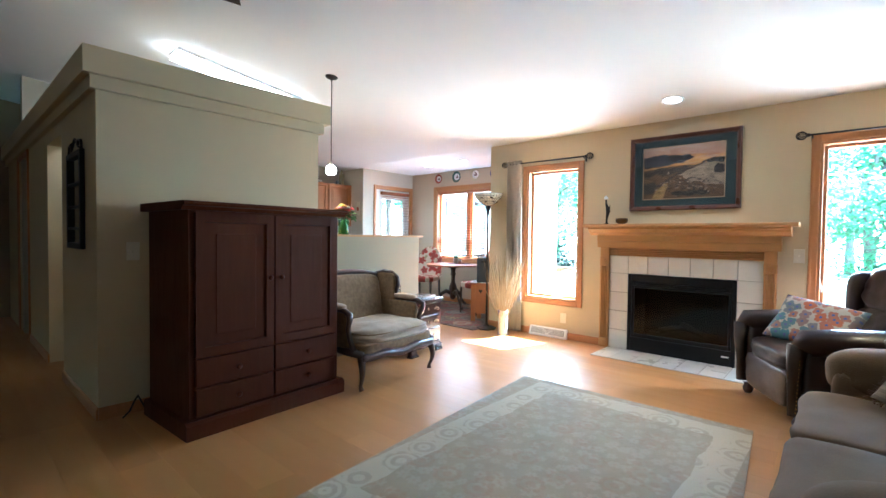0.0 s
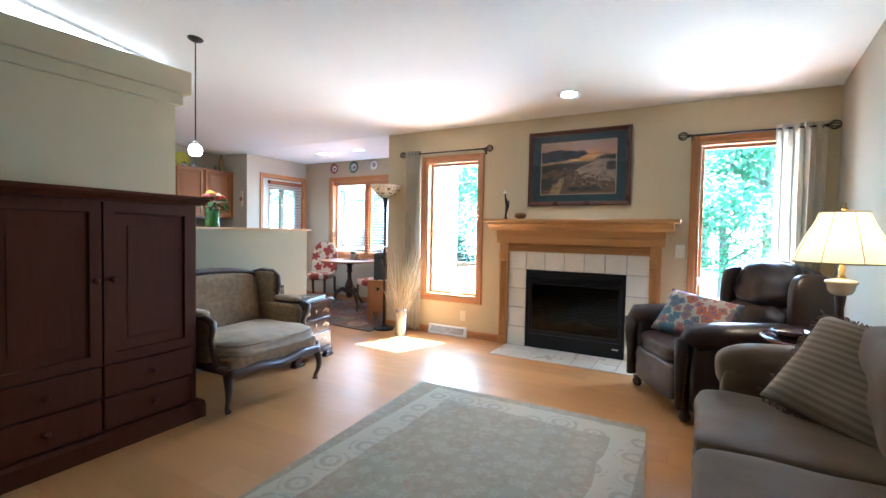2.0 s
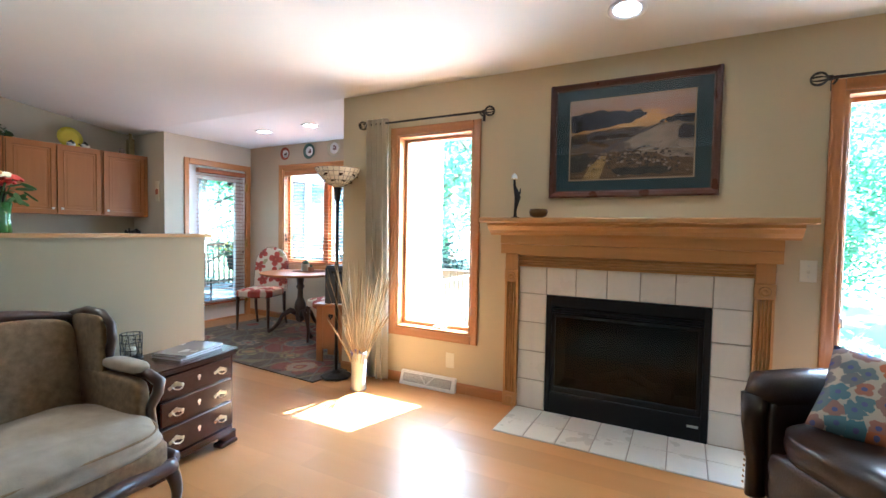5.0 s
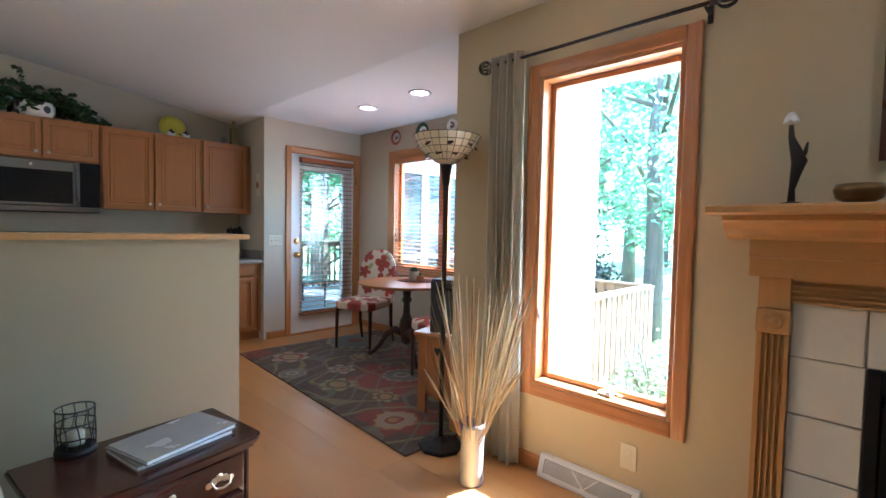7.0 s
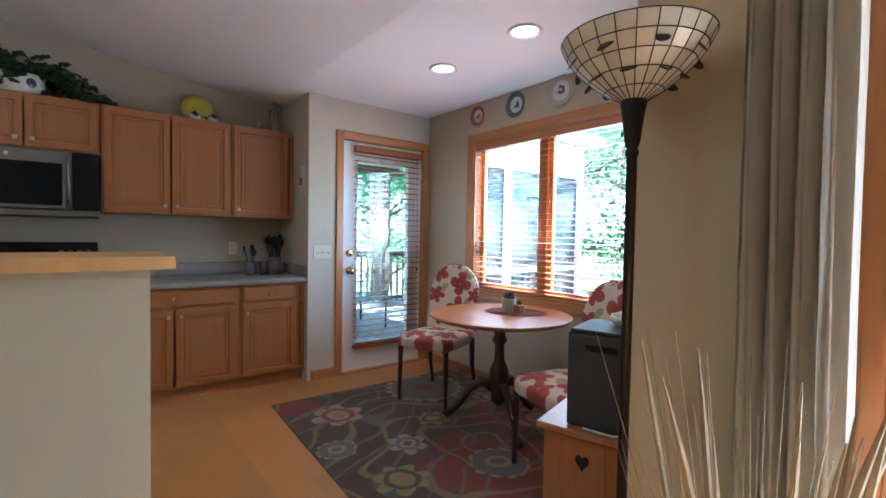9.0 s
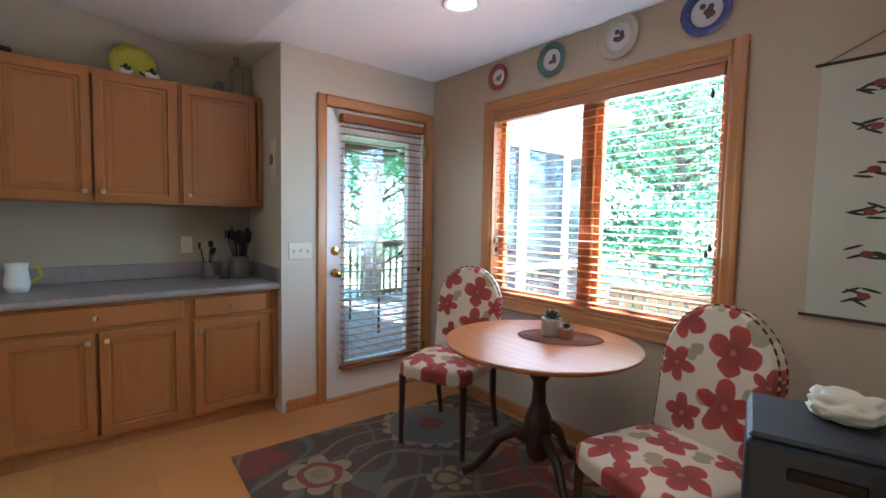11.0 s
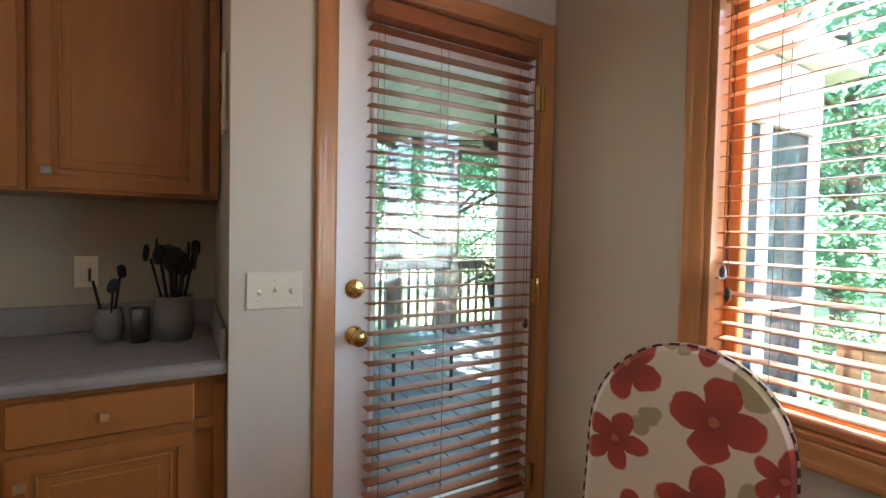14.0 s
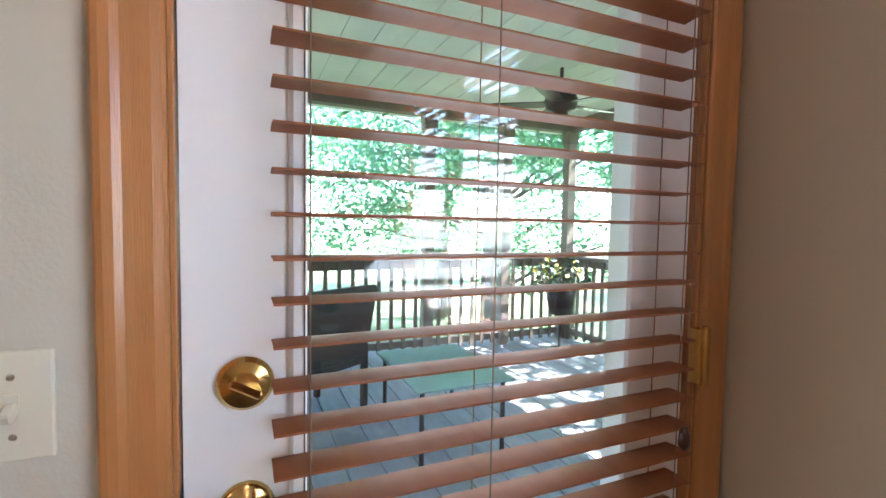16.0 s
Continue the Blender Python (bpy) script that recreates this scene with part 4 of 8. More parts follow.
for s in (-1, 1):
    part("wing", cushion(-0.385, -0.115, s * 0.385 - 0.02, s * 0.385 + 0.02, 0.38, 0.83, 7, 12), UPH, bg, smooth=True)
    tp = [(-0.37, s * 0.38, 0.815), (-0.27, s * 0.395, 0.842), (-0.17, s * 0.40, 0.835), (-0.105, s * 0.402, 0.79), (-0.095, s * 0.402, 0.72), (-0.12, s * 0.402, 0.66), (-0.13, s * 0.402, 0.60)]
    part("wing_frame", tube(tp, 0.02, 9), DARKW, bg, smooth=True)
    part("side_panel", cushion(-0.3, 0.16, s * 0.385 - 0.03, s * 0.385 + 0.03, 0.29, 0.585, 6, 8), UPH, bg, smooth=True)
    ap = [(-0.2, s * 0.40, 0.60), (0.0, s * 0.41, 0.605), (0.14, s * 0.415, 0.60), (0.205, s * 0.42, 0.575), (0.20, s * 0.415, 0.53), (0.165, s * 0.405, 0.46), (0.19, s * 0.40, 0.37), (0.25, s * 0.40, 0.29)]
    part("arm_frame", tube(ap, [0.02, 0.02, 0.022, 0.025, 0.022, 0.019, 0.02, 0.024], 9), DARKW, bg, smooth=True)
    part("arm_pad", cushion(-0.14, 0.13, s * 0.405 - 0.042, s * 0.405 + 0.042, 0.60, 0.648, 3, 8), UPHW, bg, smooth=True)

OLDBRASS = mat("pale_worn_brass", (0.62, 0.54, 0.38), 0.3, 1.0, vary=0.15, bump=0)
# small chest of drawers
ch = thing("bedside_chest", (-2.88, 2.975, 0), "small dark mahogany chest with three drawers and brass pulls", "chest", turn=8)
hw, hd = 0.255, 0.155
body = [(-hd, -hw), (hd - 0.03, -hw), (hd, -hw + 0.03), (hd + 0.012, -hw * 0.4), (hd + 0.012, hw * 0.4), (hd, hw - 0.03), (hd - 0.03, hw), (-hd, hw)]
part("body", extrude(body, "z", 0.085, 0.518), MAHOG, ch)
top = [(-hd - 0.005, -hw - 0.03), (hd, -hw - 0.03), (hd + 0.03, -hw), (hd + 0.042, -hw * 0.4), (hd + 0.042, hw * 0.4), (hd + 0.03, hw), (hd, hw + 0.03), (-hd - 0.005, hw + 0.03)]
bm = extrude(top, "z", 0.525, 0.545)
bmesh.ops.bevel(bm, geom=bm.edges[:], offset=0.005, segments=2, affect="EDGES")
extrude([(u * 0.96, v * 0.965) for u, v in top], "z", 0.515, 0.526, bm)
part("top", bm, MAHOG, ch)
part("base_moulding", extrude([(u * 1.06, v * 1.03) for u, v in body], "z", 0.07, 0.105), MAHOG, ch)
for s in (-1, 1):
    for fx_ in (hd - 0.01, -hd + 0.02):
        bm = boxes((fx_ - 0.035, fx_ + 0.03, s * (hw - 0.05) - 0.06, s * (hw - 0.05) + 0.06, 0.0, 0.025), (fx_ - 0.03, fx_ + 0.022, s * (hw - 0.04) - 0.045, s * (hw - 0.04) + 0.045, 0.022, 0.075), bevel=0.007, seg=2)
        part("foot", bm, MAHOG, ch)
    bm = boxes((hd - 0.028, hd + 0.002, s * (hw - 0.018) - 0.007, s * (hw - 0.018) + 0.007, 0.11, 0.51), bevel=0.004)
    part("corner_post", bm, MAHOG, ch)
for z0, z1 in ((0.395, 0.508), (0.262, 0.383), (0.115, 0.25)):
    dr = box_part("drawer", (hd - 0.01, hd + 0.022, -hw + 0.04, hw - 0.04, z0, z1), MAHOG, ch, 0.005)
    zc = (z0 + z1) / 2
    for s in (-1, 1):
        cy = s * 0.135
        bm = bmesh.new()
        for k in range(5):
            a = (k - 2) * 0.017
            lathe([(0.0, 0.0), (0.013 - abs(k - 2) * 0.002, 0.0), (0.010, 0.003), (0, 0.0035)], 10, Matrix.Translation((hd + 0.022, cy + a, zc + 0.006 * math.cos(a * 90))) @ Matrix.Rotation(radians(90), 4, "Y"), bm)
        tube([(hd + 0.03, cy - 0.03, zc + 0.004), (hd + 0.042, cy - 0.022, zc - 0.012), (hd + 0.044, cy, zc - 0.018), (hd + 0.042, cy + 0.022, zc - 0.012), (hd + 0.03, cy + 0.03, zc + 0.004)], 0.0032, 7, bm)
        part("pull", bm, OLDBRASS, dr, "brass bail pull")
    bm = lathe([(0.0, 0.0), (0.011, 0.0), (0.008, 0.003), (0, 0.0035)], 12, Matrix.Translation((hd + 0.022, 0, zc + 0.004)) @ Matrix.Rotation(radians(90), 4, "Y"))
    lathe([(0.0, 0.0), (0.006, 0.0), (0.004, 0.003), (0, 0.0035)], 8, Matrix.Translation((hd + 0.022, 0, zc - 0.01)) @ Matrix.Rotation(radians(90), 4, "Y"), bm)
    part("escutcheon", bm, OLDBRASS, dr)

vt = thing("votive_holder", (-3.0, 2.825, 0.545), "dark wire and clear glass votive holder on the chest", "candle holder")
part("base", lathe([(0.0, 0.0), (0.05, 0.0), (0.052, 0.008), (0.046, 0.014), (0, 0.015)], 24), IRON, vt, smooth=True)
part("glass_cup", lathe([(0.0, 0.016), (0.042, 0.016), (0.044, 0.13), (0.041, 0.13), (0.039, 0.022), (0, 0.022)], 24), glass_mat("votive_glass", (0.96, 0.97, 0.96)), vt, smooth=True)
part("candle", lathe([(0.0, 0.023), (0.022, 0.023), (0.022, 0.06), (0.003, 0.058), (0.0, 0.066)], 16), PLASTIC, vt, smooth=True)
for zz in (0.015, 0.05, 0.09, 0.132):
    part("wire_ring", tube([(0.048 * math.cos(k * math.pi / 12), 0.048 * math.sin(k * math.pi / 12), zz) for k in range(24)], 0.0022, 6, closed=True), IRON, vt)
for k in range(10):
    a = k * math.pi / 5
    part("wire_upright", tube([(0.048 * math.cos(a + 0.12 * math.sin(j * 1.5)), 0.048 * math.sin(a + 0.12 * math.sin(j * 1.5)), 0.012 + j * 0.03) for j in range(5)], 0.0018, 5), IRON, vt)
for i, (dx, dy, z, tn, c, lab) in enumerate([(0, 0, 0.545, 12, (0.34, 0.33, 0.31), "grey booklet lying on the chest"), (0.006, 0.008, 0.559, 17, (0.27, 0.26, 0.25), "plastic-wrapped grey booklet on top of another booklet")]):
    mg = thing("booklet", (-2.87 + dx, 3.045 + dy, z), lab, "booklet", turn=tn)
    box_part("page_block", (-0.095, 0.095, -0.14, 0.14, 0.001, 0.012), WHITE, mg, 0.001)
    cover = mat("booklet_cover", c, 0.25, vary=0.12, scale=9, bump=0.1, coat=0.5)
    part("cover", boxes((-0.098, 0.098, -0.143, 0.143, 0.0, 0.0012), (-0.098, 0.098, -0.143, 0.143, 0.012, 0.0138)), cover, mg)

# leather recliner
rc = thing("recliner", (0.398, 3.834, 0), "dark brown leather recliner with rolled arms and bun feet", "recliner", turn=-60)
rc.scale = (1.07, 1.07, 1.03)
for sx, sy in ((-1, -1), (1, -1), (-1, 1), (1, 1)):
    part("foot", lathe([(0.0, 0.0), (0.022, 0.0), (0.032, 0.02), (0.034, 0.04), (0.024, 0.06), (0.03, 0.075)], 16, Matrix.Translation((sx * 0.325, -0.40 if sy < 0 else 0.28, 0))), DARKW, rc, smooth=True)
part("base", cushion(-0.29, 0.29, -0.40, 0.38, 0.07, 0.33, 9, 10), LEATHER, rc, smooth=True)
part("footrest", cushion(-0.275, 0.275, -0.455, -0.37, 0.09, 0.335, 5, 12, rough=0.006), LEATHER, rc, smooth=True)
part("seat", cushion(-0.275, 0.275, -0.46, 0.25, 0.30, 0.46, 4.2, 14, rough=0.012, puff=0.15), LEATHER, rc, smooth=True)
for s in (-1, 1):
    bm = cushion(s * 0.355 - 0.06, s * 0.355 + 0.06, -0.41, 0.36, 0.06, 0.54, 8, 10)
    part("arm", bm, LEATHER, rc, smooth=True)
    bm = tube([(s * 0.365, -0.42, 0.50), (s * 0.37, -0.40, 0.535), (s * 0.37, -0.2, 0.545), (s * 0.37, 0.1, 0.545), (s * 0.365, 0.34, 0.535)], [0.055, 0.082, 0.086, 0.086, 0.075], 16)
    part("arm_roll", bm, LEATHER, rc, smooth=True)
    part("arm_front", tube([(s * 0.365, -0.43, 0.52), (s * 0.36, -0.445, 0.40), (s * 0.345, -0.44, 0.25), (s * 0.35, -0.43, 0.09)], [0.062, 0.045, 0.035, 0.042], 12, flat=0.7), LEATHER, rc, smooth=True)
    part("wing", cushion(s * 0.325 - 0.045, s * 0.325 + 0.045, 0.20, 0.46, 0.5, 0.93, 3.4, 12), LEATHER, rc, smooth=True)
    nails = bmesh.new()
    for k in range(14):
        lathe([(0.0, 0.004), (0.005, 0.002), (0.006, 0.0)], 8, Matrix.Translation((s * 0.365 + 0.03 * s, -0.452 + 0.001 * k, 0.12 + k * 0.024)) @ R90, nails)
    part("nail_trim", nails, BRASS, rc)
lean = Matrix.Translation((0, 0.27, 0.42)) @ Matrix.Rotation(radians(-14), 4, "X")
part("backrest", cushion(-0.29, 0.29, -0.09, 0.11, 0.0, 0.56, 4.5, 14, rough=0.02, m=lean), LEATHER, rc, smooth=True)
part("back_pillow", cushion(-0.275, 0.275, -0.15, 0.06, 0.24, 0.575, 3.0, 14, rough=0.025, m=lean), LEATHER, rc, smooth=True)
part("lumbar_pillow", cushion(-0.27, 0.27, -0.135, 0.0, 0.02, 0.27, 3.0, 12, rough=0.02, m=lean), LEATHER, rc, smooth=True)

PATT = mat("teal_paisley_cloth", (0.40, 0.36, 0.28), 0.8, vary=0.1, fine=240, bump=0.2)
t = PATT.node_tree
v, _, _ = plane_coords(t, "xz", 15.0)
f, h, tone, d = petals(t, v, 4, 0.62, 0.3)
c = blend(t, f, (0.44, 0.40, 0.34), blend(t, tone, (0.07, 0.20, 0.26), (0.42, 0.13, 0.06)))
c = blend(t, h, c, (0.10, 0.12, 0.30))
t.links.new(c, t.nodes["Principled BSDF"].inputs["Base Color"])


def pillow(name, label, m, w, h_, thick, material, fringe=None):
    p = thing(name, (0, 0, 0), label, "pillow")
    p.matrix_world = m
    bm = bmesh.new()
    n = 16
    for side in (-1, 1):
        g = {}
        for i in range(n + 1):
            for j in range(n + 1):
                u, v_ = -1 + 2 * i / n, -1 + 2 * j / n
                k = max(0.0, (1 - u ** 4) * (1 - v_ ** 4)) ** 0.5
                pin = 1 - 0.06 * (1 - abs(u)) * abs(v_) ** 3 - 0.06 * (1 - abs(v_)) * abs(u) ** 3
                y_ = side * thick / 2 * k * (1 + 0.12 * noise.noise(Vector((u * 2, v_ * 2, w * 9))))
                g[i, j] = bm.verts.new((u * w / 2 * pin, y_, v_ * h_ / 2 * pin))
        for i in range(n):
            for j in range(n):
                bm.faces.new((g[i, j], g[i + 1, j], g[i + 1, j + 1], g[i, j + 1]))
    bmesh.ops.remove_doubles(bm, verts=bm.verts, dist=0.0005)
    part("cover", bm, material, p, smooth=True)
    if fringe:
        rr, bm = random.Random(4), bmesh.new()
        for k in range(300):
            a = k / 300 * 4
            e, q = int(a), (a % 1) * 2 - 1
            x_, z_ = [(q, -1), (1, q), (-q, 1), (-1, -q)][e]
            o = Vector((x_ * w / 2 * 0.96, 0, z_ * h_ / 2 * 0.96))
            out = Vector((x_ if abs(x_) == 1 else 0, 0, z_ if abs(z_) == 1 else 0))
            tube([o, o + out * 0.012 + Vector((rr.uniform(-.006, .006), rr.uniform(-.008, .008), 0)), o + out * 0.022 + Vector((rr.uniform(-.009, .009), rr.uniform(-.012, .012), -0.004))], 0.0022, 4, bm)
        part("fringe", bm, fringe, p)
    return p


pillow("throw_pillow", "teal and rust patterned cushion propped in the recliner", pose(0.24, 3.80, 0.60, -40, 8, -22), 0.50, 0.38, 0.13, PATT)

# sofa
sf = thing("sofa", (0.72, 1.82, 0), "taupe microfibre sofa with rolled arms, facing the room", "sofa", turn=0)
part("base", cushion(-0.40, 0.40, -0.90, 0.90, 0.03, 0.32, 12, 10), SOFA, sf, smooth=True)
for j in range(2):
    a = 0.0 if j else -0.68
    part("seat_cushion", cushion(-0.46, 0.25, a + 0.004, a + 0.676, 0.29, 0.48, 13.0, 22, rough=0.012, puff=0.14), SOFA, sf, smooth=True)
    part("back_cushion", cushion(0.05, 0.34, a + 0.01, a + 0.67, 0.44, 0.86, 3.6, 14, rough=0.02, m=Matrix.Translation((0, 0, 0))), SOFA, sf, smooth=True)
part("back", cushion(0.24, 0.42, -0.90, 0.90, 0.05, 0.80, 8, 10), SOFA, sf, smooth=True)
for s in (-1, 1):
    part("arm", cushion(-0.36, 0.40, s * 0.81 - 0.105, s * 0.81 + 0.105, 0.04, 0.60, 8, 12), SOFA, sf, smooth=True)
    part("arm_roll", cushion(-0.385, 0.40, s * 0.815 - 0.125, s * 0.815 + 0.125, 0.43, 0.685, 2.9, 14, rough=0.006), SOFA, sf, smooth=True)
for sx in (-0.36, 0.36):
    for sy in (-0.82, 0.82):
        part("foot", lathe([(0.022, 0.0), (0.03, 0.035)], 12, Matrix.Translation((sx, sy, 0))), DARKW, sf)
STRIPE = mat("ribbed_tan_cloth", (0.25, 0.18, 0.11), 0.85, vary=0.12, fine=240, bump=0.2)
t = STRIPE.node_tree
_, u, v = plane_coords(t, "xz", 1.0)
st = calc(t, "GREATER_THAN", calc(t, "SINE", calc(t, "MULTIPLY", v, 230.0)), 0.0)
t.links.new(blend(t, st, (0.31, 0.225, 0.135), (0.22, 0.155, 0.09)), t.nodes["Principled BSDF"].inputs["Base Color"])
FRINGE = mat("brown_pillow_fringe", (0.20, 0.115, 0.07), 0.9, bump=0.1)
pillow("throw_pillow", "large tan ribbed cushion with brown fringe on the sofa", pose(0.80, 2.25, 0.65, -38, 10, -42), 0.54, 0.44, 0.17, STRIPE, FRINGE)

# side table, lamp, bowl
TABR = mat("reddish_table_wood", (0.17, 0.055, 0.028), 0.25, vary=0.15, scale=6, stretch=(1, 8, 8), coat=0.5, bump=0.04)
sd = thing("side_table", (0.84, 3.17, 0.045), "round reddish wood side table beside the recliner", "side table")
part("tabletop", lathe([(0.0, 0.565), (0.26, 0.565), (0.275, 0.575), (0.28, 0.588), (0.272, 0.597), (0.255, 0.592), (0, 0.592)], 40), TABR, sd, smooth=True)
part("apron", lathe([(0.2, 0.50), (0.21, 0.565)], 32), TABR, sd)
for k in range(3):
    a = radians(30 + 120 * k)
    part("leg", tube([(0.18 * math.cos(a), 0.18 * math.sin(a), 0.53), (0.21 * math.cos(a), 0.21 * math.sin(a), 0.3), (0.17 * math.cos(a), 0.17 * math.sin(a), 0.10), (0.23 * math.cos(a), 0.23 * math.sin(a), -0.033)], [0.022, 0.018, 0.013, 0.015], 8), TABR, sd, smooth=True)
tl = thing("table_lamp", (0.92, 3.25, 0.637), "lit brass and cream table lamp with pleated bell shade", "lamp")
part("foot", lathe([(0, 0), (0.085, 0.0), (0.088, 0.012), (0.06, 0.025), (0.03, 0.035), (0.022, 0.06), (0.03, 0.075), (0.022, 0.09), (0.018, 0.17), (0.026, 0.236), (0.02, 0.245)], 28), DARKW, tl, smooth=True)
part("urn", lathe([(0.02, 0.285), (0.045, 0.295), (0.058, 0.315), (0.062, 0.345), (0.07, 0.352), (0.072, 0.362), (0.062, 0.37), (0.03, 0.376)], 28), mat("cream_ceramic", (0.66, 0.60, 0.45), 0.25, vary=0.03, bump=0, coat=0.5), tl, "cream ceramic urn", smooth=True)
part("neck", lathe([(0.018, 0.372), (0.022, 0.385), (0.012, 0.40), (0.016, 0.43), (0.01, 0.44), (0.006, 0.52), (0.004, 0.74), (0.014, 0.748), (0.016, 0.756), (0.006, 0.765), (0.01, 0.78), (0.0, 0.79)], 20), BRASS, tl, smooth=True)
SHADE = mat("cream_lampshade", (0.80, 0.64, 0.36), 0.8, vary=0.02, bump=0.1, glow=0.03, glow_color=(1.0, 0.66, 0.28))
bm = lathe([(0.215, 0.465), (0.205, 0.50), (0.165, 0.60), (0.125, 0.68), (0.105, 0.735)], 40)
bmesh.ops.delete(bm, geom=[f for f in bm.faces if len(f.verts) > 4], context="FACES")
let_through(SHADE, (0.95, 0.78, 0.44), 0.5)
sh = part("shade", bm, SHADE, tl, "glowing cream fabric shade", smooth=True)
for k in range(8):
    a = k * math.pi / 4 + 0.2
    part("shade_rib", tube([(r * math.cos(a), r * math.sin(a), z) for r, z in ((0.2165, 0.465), (0.2065, 0.50), (0.1665, 0.60), (0.1265, 0.68), (0.1065, 0.735))], 0.0022, 5), mat("tan_trim", (0.35, 0.24, 0.12), 0.8, bump=0) if k == 0 else bpy.data.materials["tan_trim"], sh)
for r, z in ((0.216, 0.465), (0.106, 0.735)):
    part("shade_trim", tube([(r * math.cos(k * math.pi / 20), r * math.sin(k * math.pi / 20), z) for k in range(40)], 0.004, 6, closed=True), bpy.data.materials["tan_trim"], sh)
for o in tl.children:
    if o.name.split(".")[0] in ("urn", "neck", "shade"):
        o.location.z -= 0.045
lamp("table_lamp_bulb", "POINT", pose(0.92, 3.25, 1.17), 0.2, (1, 0.72, 0.42), radius=0.03)
bw_ = thing("bowl", (0.69, 3.10, 0.637), "dark glazed bowl on the side table", "bowl")
part("vessel", lathe([(0, 0), (0.04, 0.0), (0.075, 0.02), (0.092, 0.05), (0.088, 0.052), (0.07, 0.026), (0.035, 0.01), (0, 0.009)], 28), mat("dark_brown_glaze", (0.05, 0.02, 0.025), 0.15, vary=0.2, bump=0, coat=0.6), bw_, smooth=True)

# ---- picture and mantel pieces ----
pc = thing("framed_picture", (-0.829, YF, 1.843), "landscape print of a river town at sunset, teal mat, cherry frame", "picture")
FW, FH = 0.496, 0.373
fr = mat("cherry_picture_frame", (0.085, 0.026, 0.014), 0.3, vary=0.12, bump=0.05, coat=0.4)
pr = [(0.0, -0.004), (0.0, -0.022), (0.012, -0.03), (0.03, -0.026), (0.04, -0.016), (0.045, -0.012), (0.045, -0.004)]
for s in (-1, 1):
    part("frame_side", extrude([(s * (FW - u), v) for u, v in pr], "z", -FH, FH), fr, pc)
    part("frame_rail", extrude([(v, s * (FH - u)) for u, v in pr], "x", -FW + 0.02, FW - 0.02), fr, pc)
box_part("mat_board", (-FW + 0.03, FW - 0.03, -0.010, -0.004, -FH + 0.03, FH - 0.03), mat("dark_teal_mat", (0.022, 0.045, 0.05), 0.8, vary=0.08, fine=300), pc, 0)
aw, ah = 0.36, 0.255
box_part("mat_line", (-aw - 0.045, aw + 0.045, -0.0112, -0.0105, -ah - 0.045, ah + 0.045), mat("slate_teal_mat", (0.022, 0.045, 0.048), 0.8, bump=0.05), pc, 0)
box_part("mat_bevel", (-aw - 0.008, aw + 0.008, -0.0125, -0.0115, -ah - 0.008, ah + 0.008), mat("tan_mat_bevel", (0.4, 0.27, 0.15), 0.8, bump=0), pc, 0)
ART = mat("sunset_sky_print", (0.4, 0.25, 0.12), 0.6, bump=0)
t = ART.node_tree
v, u, w = plane_coords(t, "xz", 1.0)
nz = t.nodes.new("ShaderNodeTexNoise")
nz.inputs["Scale"].default_value, nz.inputs["Detail"].default_value = 7, 5
mp = t.nodes.new("ShaderNodeMapping")
mp.inputs["Scale"].default_value = (0.8, 3.5, 1)
t.links.new(v, mp.inputs["Vector"])
t.links.new(mp.outputs[0], nz.inputs["Vector"])
hgt = calc(t, "MULTIPLY_ADD", w, 3.2, calc(t, "MULTIPLY_ADD", nz.outputs["Fac"], 0.9, -0.25))
cr = t.nodes.new("ShaderNodeValToRGB")
t.links.new(hgt, cr.inputs[0])
e = cr.color_ramp.elements
e[0].position, e[0].color = 0.0, (0.18, 0.09, 0.035, 1)
e[1].position, e[1].color = 1.0, (0.38, 0.26, 0.19, 1)
for p_, c_ in ((0.35, (0.34, 0.17, 0.05, 1)), (0.55, (0.52, 0.26, 0.07, 1)), (0.75, (0.36, 0.2, 0.14, 1))):
    x_ = e.new(p_)
    x_.color = c_
t.links.new(cr.outputs[0], t.nodes["Principled BSDF"].inputs["Base Color"])
box_part("print", (-aw, aw, -0.0135, -0.0127, -ah, ah), ART, pc, 0)


def patch(name, pts, color, layer, rough_edge=0.009, **kw):
    rr = random.Random(len(pts) + layer)
    out = []
    for (x0, z0), (x1, z1) in zip(pts, pts[1:] + pts[:1]):
        for k in range(5):
            f = k / 5
            jag = rr.uniform(-rough_edge, rough_edge)
            out.append((max(-aw, min(aw, x0 + (x1 - x0) * f + jag * 0.5)), max(-ah, min(ah, z0 + (z1 - z0) * f + jag))))
    bm = bmesh.new()
    bm.faces.new([bm.verts.new((x_, -0.0138 - layer * 0.0004, z_)) for x_, z_ in out])
    bmesh.ops.triangulate(bm, faces=bm.faces[:])
    return part(name, bm, mat(name + "_ink", color, 0.6, vary=0.42, scale=14, fine=70, bump=0, stretch=(1, 1, 3)), pc)


